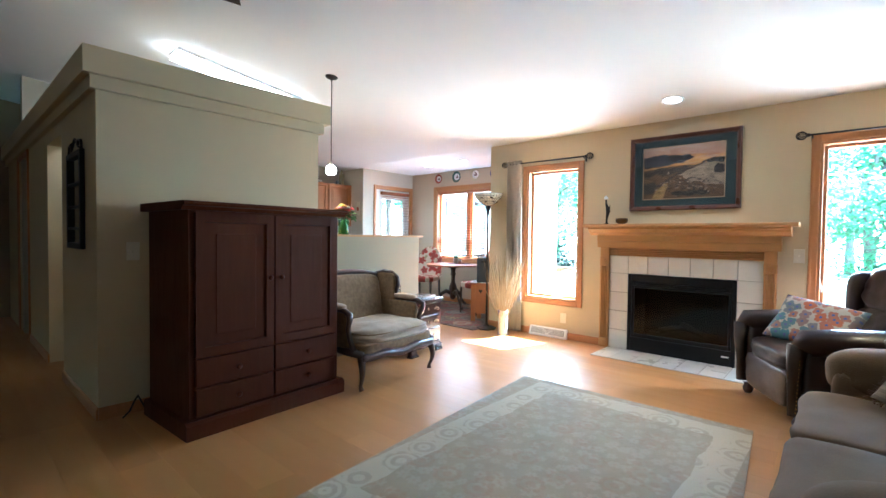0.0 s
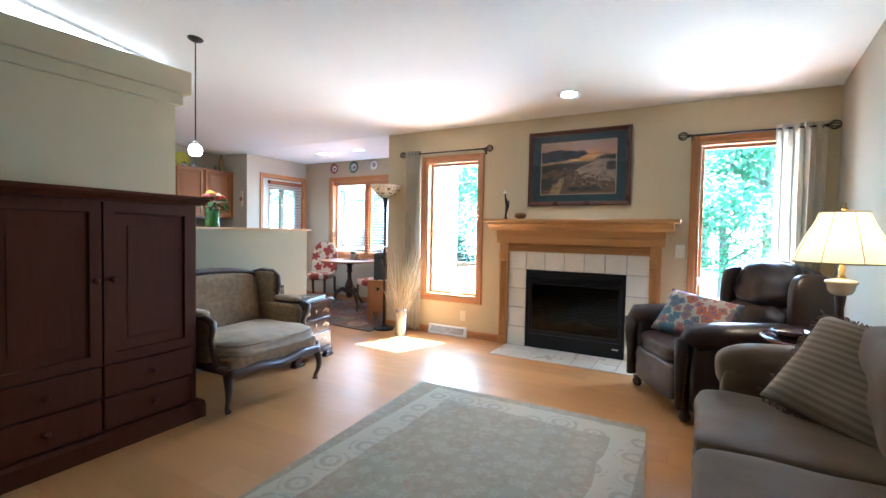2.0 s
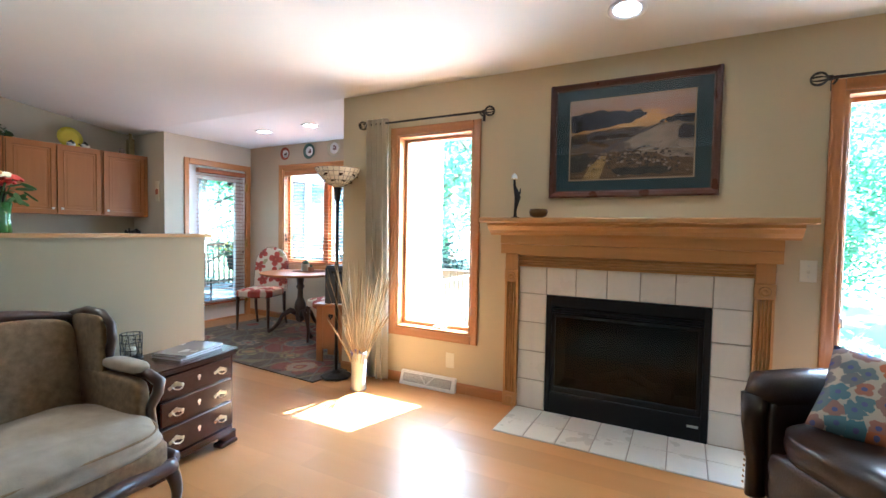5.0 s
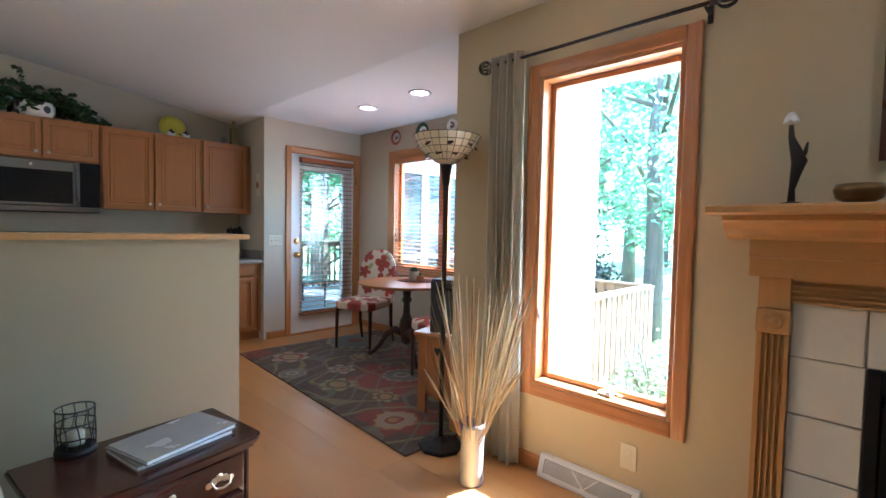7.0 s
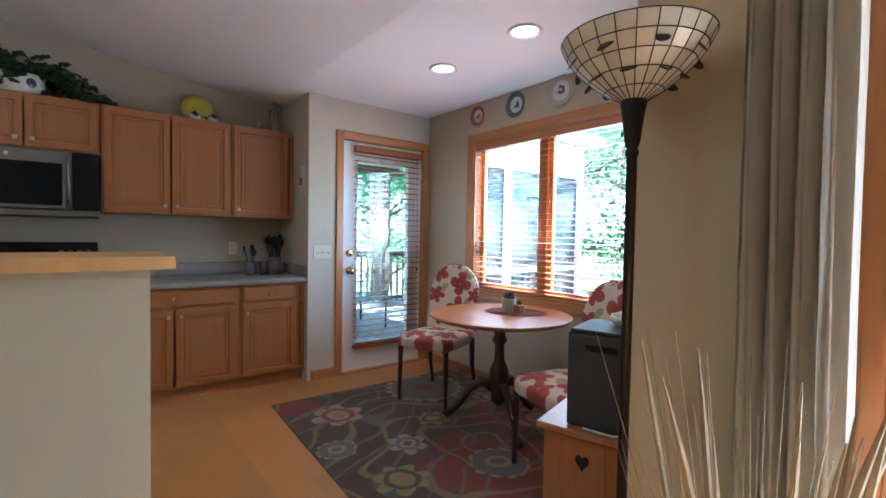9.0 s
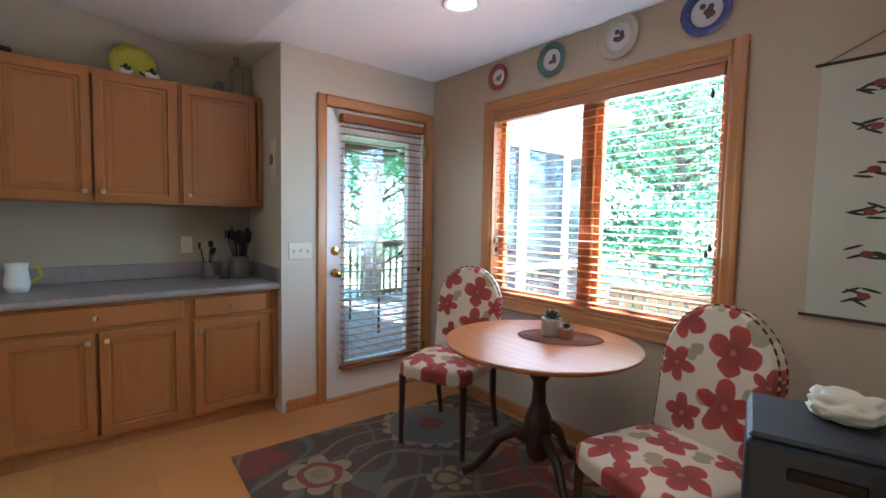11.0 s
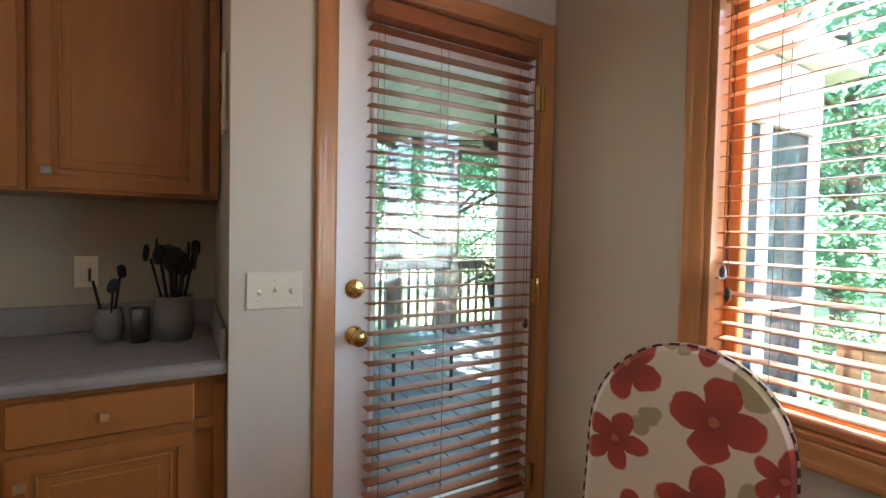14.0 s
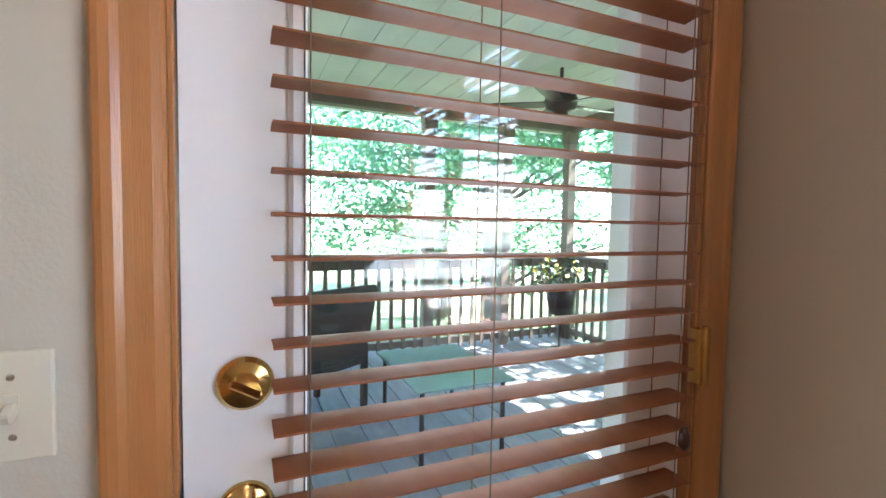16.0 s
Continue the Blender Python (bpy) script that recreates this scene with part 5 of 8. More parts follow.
patch("printed_meadow", [(-0.36, 0.03), (-0.1, 0.06), (0.1, 0.06), (0.36, 0.05), (0.36, -0.255), (-0.36, -0.255)], (0.17, 0.085, 0.03), 0)
patch("printed_hills", [(-0.36, 0.165), (-0.2, 0.185), (0.0, 0.165), (0.07, 0.17), (0.10, 0.13), (0.0, 0.09), (-0.15, 0.075), (-0.36, 0.05)], (0.04, 0.036, 0.045), 1)
patch("printed_lake", [(-0.04, -0.02), (0.08, 0.03), (0.22, 0.08), (0.36, 0.09), (0.36, -0.15), (0.2, -0.125), (0.05, -0.075)], (0.36, 0.25, 0.16), 2)
patch("printed_headland", [(0.17, 0.085), (0.25, 0.115), (0.36, 0.115), (0.36, 0.07), (0.25, 0.075)], (0.025, 0.018, 0.016), 3)
patch("printed_causeway", [(-0.24, -0.125), (-0.1, -0.035), (0.05, 0.03), (0.2, 0.088), (0.2, 0.078), (0.05, 0.014), (-0.09, -0.06), (-0.2, -0.14)], (0.07, 0.04, 0.03), 4)
patch("printed_islet", [(0.27, 0.02), (0.30, 0.055), (0.36, 0.045), (0.36, -0.03), (0.28, -0.03)], (0.045, 0.03, 0.028), 5)
patch("printed_path", [(-0.28, -0.255), (-0.22, -0.15), (-0.15, -0.1), (-0.13, -0.12), (-0.17, -0.255)], (0.40, 0.24, 0.07), 6)
patch("printed_field", [(-0.1, -0.195), (0.1, -0.18), (0.25, -0.20), (0.24, -0.23), (-0.05, -0.235)], (0.05, 0.035, 0.022), 7)
patch("printed_woods", [(-0.36, 0.02), (-0.2, 0.045), (0.0, 0.05), (0.06, 0.035), (-0.12, -0.03), (-0.25, -0.02), (-0.36, -0.045)], (0.06, 0.035, 0.022), 3, 0.014)
patch("printed_thicket", [(-0.36, -0.10), (-0.26, -0.09), (-0.22, -0.13), (-0.27, -0.2), (-0.36, -0.21)], (0.05, 0.032, 0.022), 5, 0.014)
rr = random.Random(8)
for nm, c_, n_ in (("printed_town", (0.05, 0.028, 0.02), 170), ("printed_houses", (0.33, 0.23, 0.15), 60)):
    bm = bmesh.new()
    for k in range(n_):
        x_ = rr.gauss(0.02, 0.14)
        z_ = -0.115 - 0.25 * (x_ - 0.0) * 0.4 + rr.gauss(0, 0.038)
        if abs(x_) > aw - 0.02 or z_ < -ah + 0.01:
            continue
        s_ = rr.uniform(0.004, 0.011)
        y_ = -0.0172 - (0.0003 if n_ == 60 else 0) - 0.000002 * k
        bm.faces.new([bm.verts.new(p) for p in ((x_ - s_, y_, z_ - s_ * 0.6), (x_ + s_, y_, z_ - s_ * 0.6), (x_ + s_ * 0.9, y_, z_ + s_ * 0.4), (x_, y_, z_ + s_ * 0.9), (x_ - s_ * 0.9, y_, z_ + s_ * 0.4))])
    part(nm, bm, mat(nm + "_ink", c_, 0.6, vary=0.3, scale=60, bump=0), pc)
g = box_part("picture_glass", (-FW + 0.035, FW - 0.035, -0.0205, -0.0185, -FH + 0.035, FH - 0.035), glass_mat("picture_glass", shine=0.045), pc, 0)

sv = thing("flower_figurine", (-1.527, 4.50, 1.333), "slender dark figurine holding a white flower on the mantel", "figurine")
bm = tube([(0, 0, 0.004), (0.0, 0, 0.05), (0.008, 0, 0.10), (0.016, 0, 0.14), (0.004, 0, 0.18), (-0.008, 0, 0.22), (-0.01, 0, 0.26)], [0.012, 0.009, 0.015, 0.022, 0.016, 0.009, 0.007], 12)
lathe([(0, 0), (0.03, 0.0), (0.03, 0.005), (0.012, 0.01), (0, 0.01)], 20, None, bm)
tube([(0.01, 0, 0.13), (0.03, 0, 0.17), (0.035, 0, 0.20)], [0.01, 0.007, 0.003], 8, bm)
part("stem", bm, IRON, sv, smooth=True)
bm = bmesh.new()
for k in range(6):
    a = k * math.pi / 3
    merge(bm, cushion(-0.012, 0.012, -0.004, 0.004, -0.02, 0.02, 2.2, 4), Matrix.Translation((-0.01 + 0.012 * math.cos(a), 0.012 * math.sin(a), 0.285)) @ Matrix.Rotation(a + 1.57, 4, "Z") @ Matrix.Rotation(-0.5, 4, "X"))
part("flower", bm, WHITE, sv, "white petals", smooth=True)
mb = thing("mantel_bowl", (-1.362, 4.49, 1.333), "small bronze bowl on the mantel shelf", "bowl")
part("vessel", lathe([(0, 0), (0.03, 0.0), (0.055, 0.015), (0.062, 0.04), (0.056, 0.058), (0.052, 0.056), (0.057, 0.04), (0.05, 0.018), (0, 0.006)], 28), mat("aged_bronze", (0.20, 0.12, 0.05), 0.35, 0.8, vary=0.2, fine=70, bump=0.2), mb, smooth=True)

# ---- curtains ----


def curtain_set(x0, x1, z, cx0, cx1, flip, label):
    rod = thing("curtain_rod", ((x0 + x1) / 2, YF - 0.075, z), "thin dark iron curtain rod with caged ball finials", "curtain rod", "curtain rods")
    h = (x1 - x0) / 2
    part("rod", tube([(-h, 0, 0), (h, 0, 0)], 0.008, 10), IRON, rod, smooth=True)
    for s in (-1, 1):
        bm = lathe([(0.004, -0.012), (0.014, -0.008), (0.014, 0.008), (0.004, 0.012)], 12, Matrix.Translation((s * (h - 0.005), 0, 0)) @ Matrix.Rotation(radians(90), 4, "Y"))
        for k in range(5):
            a = k * math.pi / 5
            ring = []
            for j in range(16):
                b_ = j * math.pi / 8
                ring.append((s * (h + 0.042) + 0.036 * math.cos(b_), 0.034 * math.sin(b_) * math.cos(a), 0.034 * math.sin(b_) * math.sin(a)))
            tube(ring, 0.0032, 5, bm, closed=True)
        part("finial", bm, IRON, rod)
        bx = s * (h - 0.03)
        bm = tube([(bx, 0, -0.012), (bx, 0.03, -0.016), (bx, 0.072, -0.016)], 0.006, 8)
        add_box(bm, bx - 0.01, bx + 0.01, 0.068, 0.0745, -0.05, 0.02, 0.002)
        part("bracket", bm, IRON, rod)
    cu = thing("curtain", ((cx0 + cx1) / 2, YF - 0.075, 0.0), label, "curtain", "curtains")
    w = (cx1 - cx0) / 2
    bm = bmesh.new()
    nx, nz_ = 72, 30
    g = {}
    for i in range(nx + 1):
        for j in range(nz_ + 1):
            f, q = i / nx, j / nz_
            zz = 0.02 + (z + 0.035 - 0.02) * q
            ph = f * 4.5 * 2 * math.pi
            amp = 0.033 * (0.75 + 0.35 * (1 - q)) * (1 + 0.25 * noise.noise(Vector((f * 3, q * 2, cx0))))
            x_ = -w + 2 * w * f + 0.03 * f * (1 - q) ** 1.5 * (1 if flip > 0 else 0) + 0.012 * math.sin(ph * 2 + q) + (1 - q) * 0.03 * noise.noise(Vector((f * 5, q * 1.5, 3)))
            g[i, j] = bm.verts.new((x_, amp * math.sin(ph + 0.5 * noise.noise(Vector((f * 4, q * 2.2, 9)))), zz))
    for i in range(nx):
        for j in range(nz_):
            bm.faces.new((g[i, j], g[i + 1, j], g[i + 1, j + 1], g[i, j + 1]))
    bmesh.ops.solidify(bm, geom=bm.faces[:], thickness=0.0025)
    part("cloth", bm, CURTAIN, cu, smooth=True)
    for k in range(9):
        xk = -w + 2 * w * (k + 0.25) / 9
        part("grommet", tube([(xk, 0.017 * math.cos(j * math.pi / 8) , z + 0.017 * math.sin(j * math.pi / 8)) for j in range(16)], 0.003, 5, closed=True), NICKEL, cu)


curtain_set(-2.83, -1.79, 2.092, -2.838, -2.625, 1, "grey-beige grommet curtain gathered beside the window")
curtain_set(0.13, 1.07, 2.055, 0.74, 1.06, -1, "grey-beige grommet curtain gathered by the corner")

# ---- torchiere, vase of reeds ----
fl = thing("floor_lamp", (-3.042, 4.435, 0), "black torchiere floor lamp with cream stained glass bowl shade", "floor lamp")
part("base", lathe([(0, 0), (0.125, 0.0), (0.13, 0.008), (0.125, 0.02), (0.09, 0.032), (0.05, 0.04), (0.02, 0.06)], 8), IRON, fl)
part("pole", lathe([(0.013, 0.04), (0.0135, 1.438), (0.017, 1.443), (0.017, 1.453), (0.013, 1.458), (0.02, 1.478), (0.024, 1.518), (0.03, 1.558), (0.034, 1.575), (0.03, 1.581)], 18), IRON, fl, smooth=True)
prof = [(0.032, 1.580), (0.072, 1.603), (0.111, 1.633), (0.143, 1.664), (0.167, 1.697), (0.184, 1.732)]
TIF = mat("cream_stained_glass", (0.86, 0.81, 0.68), 0.25, vary=0.15, scale=9, fine=30, bump=0.1, coat=0.4, random=0.12)
let_through(TIF, (0.94, 0.89, 0.76), 0.6)
TIFD = mat("dark_stained_glass_leaf", (0.07, 0.04, 0.03), 0.25, vary=0.3, bump=0.05, coat=0.4)
LEAD = mat("dark_lead_came", (0.03, 0.026, 0.022), 0.5, 0.5, bump=0)
bowl = part("shade_frame", bmesh.new(), LEAD, fl, "dark lead lattice")
NS = 24
lead = bmesh.new()
for k in range(NS):
    a = 2 * math.pi * k / NS
    tube([(r * math.cos(a), r * math.sin(a), z) for r, z in prof], 0.0015, 5, lead)
for r, z in prof:
    tube([(r * math.cos(2 * math.pi * j / 48), r * math.sin(2 * math.pi * j / 48), z) for j in range(48)], 0.0016, 5, lead, closed=True)
lead.to_mesh(bowl.data)
lead.free()
for i, ((r0, z0), (r1, z1)) in enumerate(zip(prof, prof[1:])):
    for k in range(NS):
        a, b = 2 * math.pi * k / NS, 2 * math.pi * (k + 1) / NS
        bm = bmesh.new()
        o = [(r0, z0, a), (r0, z0, b), (r1, z1, b), (r1, z1, a)]
        vo = [bm.verts.new((r * math.cos(q), r * math.sin(q), z)) for r, z, q in o]
        vi = [bm.verts.new(((r - 0.002) * math.cos(q), (r - 0.002) * math.sin(q), z + 0.002)) for r, z, q in o]
        bm.faces.new(vo)
        bm.faces.new(vi[::-1])
        for q in range(4):
            bm.faces.new((vo[q], vi[q], vi[(q + 1) % 4], vo[(q + 1) % 4]))
        part("glass_piece", bm, TIF, bowl)
for k in range(8):
    for lvl, (fz, da) in enumerate(((3.45, 0.0), (1.9, 0.3))):
        a = 2 * math.pi * k / 8 + da + 0.1
        i = int(fz)
        q = fz - i
        r = prof[i][0] * (1 - q) + prof[i + 1][0] * q + 0.002
        z = prof[i][1] * (1 - q) + prof[i + 1][1] * q
        m = Matrix.Translation((r * math.cos(a), r * math.sin(a), z)) @ Matrix.Rotation(a, 4, "Z") @ Matrix.Rotation(radians(-38 if lvl == 0 else -55), 4, "Y") @ Matrix.Rotation(radians(50), 4, "X")
        part("leaf_piece", cushion(-0.0035, 0.0035, -0.026, 0.026, -0.016, 0.016, 1.6, 4, m=m), TIFD, bowl, smooth=True)
part("bulb", lathe([(0, 1.57), (0.02, 1.57), (0.028, 1.61), (0.02, 1.635), (0, 1.64)], 16), WHITE, fl, smooth=True)

vs = thing("reed_vase", (-2.69, 4.29, 0), "painted vase of dried tan reeds standing on the floor", "vase")
VASE = mat("painted_vase", (0.55, 0.54, 0.50), 0.35, vary=0.05, bump=0.05, coat=0.3)
t = VASE.node_tree
co = t.nodes.new("ShaderNodeTexCoord")
vo = t.nodes.new("ShaderNodeTexVoronoi")
vo.inputs["Scale"].default_value = 9
t.links.new(co.outputs["Object"], vo.inputs["Vector"])
cr = t.nodes.new("ShaderNodeValToRGB")
cs = t.nodes.new("ShaderNodeSeparateColor")
t.links.new(vo.outputs["Color"], cs.inputs[0])
t.links.new(cs.outputs[0], cr.inputs[0])
cr.color_ramp.interpolation = "CONSTANT"
e = cr.color_ramp.elements
e[0].position, e[0].color = 0.0, (0.34, 0.34, 0.34, 1)
e[1].position, e[1].color = 0.40, (0.10, 0.075, 0.28, 1)
for p_, c_ in ((0.56, (0.34, 0.34, 0.36, 1)), (0.72, (0.36, 0.22, 0.03, 1)), (0.84, (0.03, 0.03, 0.035, 1))):
    e.new(p_).color = c_
t.links.new(cr.outputs[0], t.nodes["Principled BSDF"].inputs["Base Color"])
part("vessel", lathe([(0, 0), (0.058, 0.0), (0.062, 0.01), (0.056, 0.06), (0.056, 0.18), (0.062, 0.28), (0.066, 0.30), (0.061, 0.30), (0.054, 0.18), (0, 0.06)], 28), VASE, vs, smooth=True)
REED = mat("dried_reed", (0.40, 0.29, 0.15), 0.8, vary=0.2, scale=20, fine=80, random=0.15)
rr = random.Random(21)
for k in range(95):
    a, sp = rr.uniform(0, 2 * math.pi), rr.uniform(0.06, 0.34)
    L = rr.uniform(0.45, 0.92)
    bx, by = 0.03 * math.cos(a), 0.03 * math.sin(a)
    dx, dy = math.cos(a) * sp * 0.95, math.sin(a) * sp * 0.6
    if by + dy > 0.20:
        dy = 0.2 - by
    curve = rr.uniform(0.7, 1.5)
    pts = [(bx + dx * (j / 5) ** curve, by + dy * (j / 5) ** curve, 0.16 + (L - 0.05) * j / 5) for j in range(6)]
    if k % 3 == 0:
        rad = [0.0016, 0.0018, 0.0026, 0.0055, 0.0075, 0.0015]
    else:
        rad = [0.0019, 0.0019, 0.0018, 0.0016, 0.0013, 0.0008]
    part("reed", tube(pts, rad, 5), REED, vs)

# ---- wall and ceiling fittings ----
vn = thing("floor_vent", (-2.25, YF, 0), "white metal baseboard air vent with diamond grille", "air vent")
bm = extrude([(-0.001, 0.0), (-0.05, 0.0), (-0.052, 0.012), (-0.022, 0.105), (-0.001, 0.108)], "x", -0.245, 0.245)
part("housing", bm, WHITE, vn)
GRILL = mat("grey_grille", (0.3, 0.3, 0.31), 0.5, 0.3, bump=0.1)
sl = Matrix.Translation((0, -0.0385, 0.058)) @ Matrix.Rotation(radians(-18), 4, "X")
part("grille", add_box(bmesh.new(), -0.215, 0.215, -0.004, 0.0, -0.032, 0.034, m=sl), GRILL, vn)
for k in range(13):
    add = add_box(bmesh.new(), -0.21, 0.21, -0.006, -0.003, -0.031 + k * 0.005, -0.0295 + k * 0.005, m=sl)
    part("louvre", add, WHITE, vn)
for s in (-1, 1):
    part("diamond", add_box(bmesh.new(), -0.045, 0.045, -0.008, -0.004, -0.003, 0.003, m=sl @ Matrix.Translation((s * 0.032, 0, 0)) @ Matrix.Rotation(radians(s * -45), 4, "Y")), WHITE, vn)


def plate(name, label, m, w, h, toggles=0, sockets=0):
    p = thing(name, (0, 0, 0), label, "wall plate")
    p.matrix_world = m
    box_part("cover_plate", (-w / 2, w / 2, -0.007, -0.0005, -h / 2, h / 2), PLASTIC, p, 0.003, seg=2)
    for k in range(toggles):
        x_ = (k - (toggles - 1) / 2) * 0.046
        tg = part("toggle", add_box(bmesh.new(), -0.005, 0.005, -0.018, 0, -0.006, 0.006, 0.002, m=Matrix.Translation((x_, -0.006, 0)) @ Matrix.Rotation(radians(25 if k != 1 else -25), 4, "X")), PLASTIC, p)
        part("slot", boxes((x_ - 0.006, x_ + 0.006, -0.0078, -0.0068, -0.013, 0.013)), PLASTIC, tg)
        for s in (-1, 1):
            part("screw", lathe([(0.0, 0.0012), (0.003, 0.0006), (0.0035, 0)], 10, Matrix.Translation((x_, -0.007, s * 0.03)) @ R90), NICKEL, p)
    for k in range(sockets):
        z_ = 0.02 if k else -0.02
        part("socket", boxes((-0.0165, 0.0165, -0.0085, -0.0065, z_ - 0.014, z_ + 0.014), bevel=0.002), PLASTIC, p)
    return p


plate("light_switch", "cream single light switch by the mantel", pose(0.095, YF, 1.05), 0.075, 0.118, 1)
plate("wall_outlet", "cream electrical outlet under the window", pose(-2.065, YF, 0.24), 0.072, 0.115, 0, 2)
plate("light_switch", "almond triple light switch beside the patio door", pose(XD, 4.885, 1.065, 0, 0, 90), 0.160, 0.112, 3)
plate("light_switch", "small cream switch on the partition wall", pose(XP, 0.58, 1.06, 0, 0, 90), 0.075, 0.118, 1)

CANL = mat("lamp_lens", (1, 0.96, 0.88), 0.5, bump=0, glow=1.1, glow_color=(1, 0.95, 0.88))


def downlight(x, y, lit, label, slope=True):
    z = ceiling_z(y) if slope else ZC
    a = thing("recessed_light", (x, y, z), label, "ceiling light", "recessed lights")
    if slope:
        a.matrix_world = pose(x, y, z, math.degrees(-math.atan(SLOPE)))
    part("trim_ring", lathe([(0.072, -0.001), (0.098, -0.001), (0.10, -0.006), (0.09, -0.012), (0.075, -0.008), (0.068, -0.002)], 36), WHITE, a, smooth=True)
    part("lens", lathe([(0.0, -0.004), (0.06, -0.004), (0.07, -0.0015)], 30), CANL, a, smooth=True)
    lamp("downlight_bulb", "SPOT", look((x, y, z - 0.03), (x, y, 0)), 0.6, (1, 0.86, 0.68), cone=110)


downlight(-0.81, 4.155, 1, "lit recessed ceiling light above the fireplace")
downlight(-4.89, 5.26, 1, "lit recessed ceiling light in the nook", False)
downlight(-4.15, 5.25, 1, "lit recessed ceiling light in the nook", False)

zc = ceiling_z(2.27)
pd = thing("pendant_light", (-3.33, 2.27, 0), "small lit white glass pendant on a thin rod", "pendant light")
part("canopy", lathe([(0.055, 0.0), (0.06, -0.006), (0.05, -0.016), (0.02, -0.03), (0.006, -0.036)], 28, Matrix.Translation((0, 0, zc + 0.004)) @ Matrix.Rotation(-math.atan(SLOPE), 4, "X")), IRON, pd, smooth=True)
part("rod", tube([(0, 0, zc - 0.02), (0, 0, 1.86)], 0.0045, 8), IRON, pd)
part("socket_cap", lathe([(0.006, 1.885), (0.02, 1.87), (0.022, 1.85)], 18), NICKEL, pd, smooth=True)
part("globe", lathe([(0.02, 1.855), (0.042, 1.842), (0.052, 1.815), (0.05, 1.785), (0.038, 1.765), (0, 1.762)], 28), mat("glowing_opal_glass", (1, 0.9, 0.75), 0.4, bump=0, glow=0.7, glow_color=(1, 0.82, 0.58)), pd, "glowing opal glass", smooth=True)
lamp("pendant_bulb", "POINT", pose(-3.33, 2.27, 1.70), 0.18, (1, 0.78, 0.5), radius=0.05)

fz = math.degrees(-math.atan(SLOPE))
kf = thing("fluorescent_light", (0, 0, 0), "long white fluorescent wraparound light on the kitchen ceiling", "ceiling light")
kf.matrix_world = pose(-4.22, 1.80, ceiling_z(1.80), fz)
box_part("housing", (-0.13, 0.13, -0.62, 0.62, -0.03, 0.02), WHITE, kf, 0.006)
bm = extrude([(0.12 * math.cos(a), -0.03 - 0.055 * math.sin(a)) for a in [math.pi * k / 10 for k in range(11)]], "y", -0.61, 0.61)
part("diffuser", bm, mat("lit_diffuser", (1, 0.95, 0.85), 0.5, bump=0, glow=1.1, glow_color=(1, 0.88, 0.68)), kf, "glowing diffuser", smooth=False)
lamp("kitchen_tube", "AREA", look((-4.22, 1.80, ceiling_z(1.8) - 0.1), (-4.22, 1.85, 0)), 0.16, (1, 0.86, 0.66), size=0.2, size_y=1.2)

cf = thing("ceiling_fan", (-1.95, 0.62, 0), "ceiling fan with brown wooden blades at rest", "ceiling fan")
zf = ceiling_z(0.62)
part("canopy", lathe([(0.06, zf + 0.01), (0.065, zf - 0.02), (0.03, zf - 0.05), (0.014, zf - 0.06)], 24), BRASS, cf, smooth=True)
part("downrod", tube([(0, 0, zf - 0.04), (0, 0, 2.70)], 0.012, 10), BRASS, cf)
part("motor", lathe([(0.02, 2.74), (0.08, 2.73), (0.11, 2.69), (0.11, 2.63), (0.08, 2.60), (0.03, 2.58)], 28), BRASS, cf, smooth=True)
for k in range(5):
    a = radians(149 + 72 * k)
    m = Matrix.Rotation(a, 4, "Z") @ Matrix.Translation((0, 0, 2.655)) @ Matrix.Rotation(radians(10), 4, "X")
    bl_ = part("blade", add_box(bmesh.new(), 0.2, 0.72, -0.065, 0.065, -0.003, 0.003, 0.002, m=m), MAHOG, cf)
    part("blade_iron", add_box(bmesh.new(), 0.08, 0.26, -0.018, 0.018, -0.008, -0.003, 0.002, m=m), BRASS, bl_)

# ---- half wall cap and flowers ----
cp = wall("half_wall_cap", [(-3.42, -3.225, YP1 + 0.03, 3.435, 1.168, 1.188)], MANTELV)
fv = thing("flower_vase", (-3.33, 2.42, 1.188), "green glass vase of bright mixed flowers on the half wall", "flowers")
fv.scale = (1.25, 1.25, 1.2)
part("vessel", lathe([(0, 0), (0.04, 0.0), (0.043, 0.005), (0.037, 0.06), (0.045, 0.12), (0.041, 0.12), (0.033, 0.06), (0, 0.012)], 24), mat("green_glass", (0.12, 0.35, 0.06), 0.15, bump=0, through=0.5), fv, smooth=True)
cols = [(0.6, 0.05, 0.03), (0.65, 0.42, 0.04), (0.6, 0.12, 0.2), (0.7, 0.65, 0.5), (0.55, 0.2, 0.03)]
PET = [mat("petal_%s" % n, c, 0.7, bump=0.1) for n, c in zip(("red", "yellow", "pink", "cream", "orange"), cols)]
STEM = mat("green_stem", (0.06, 0.14, 0.03), 0.7, bump=0.1)
rr = random.Random(9)
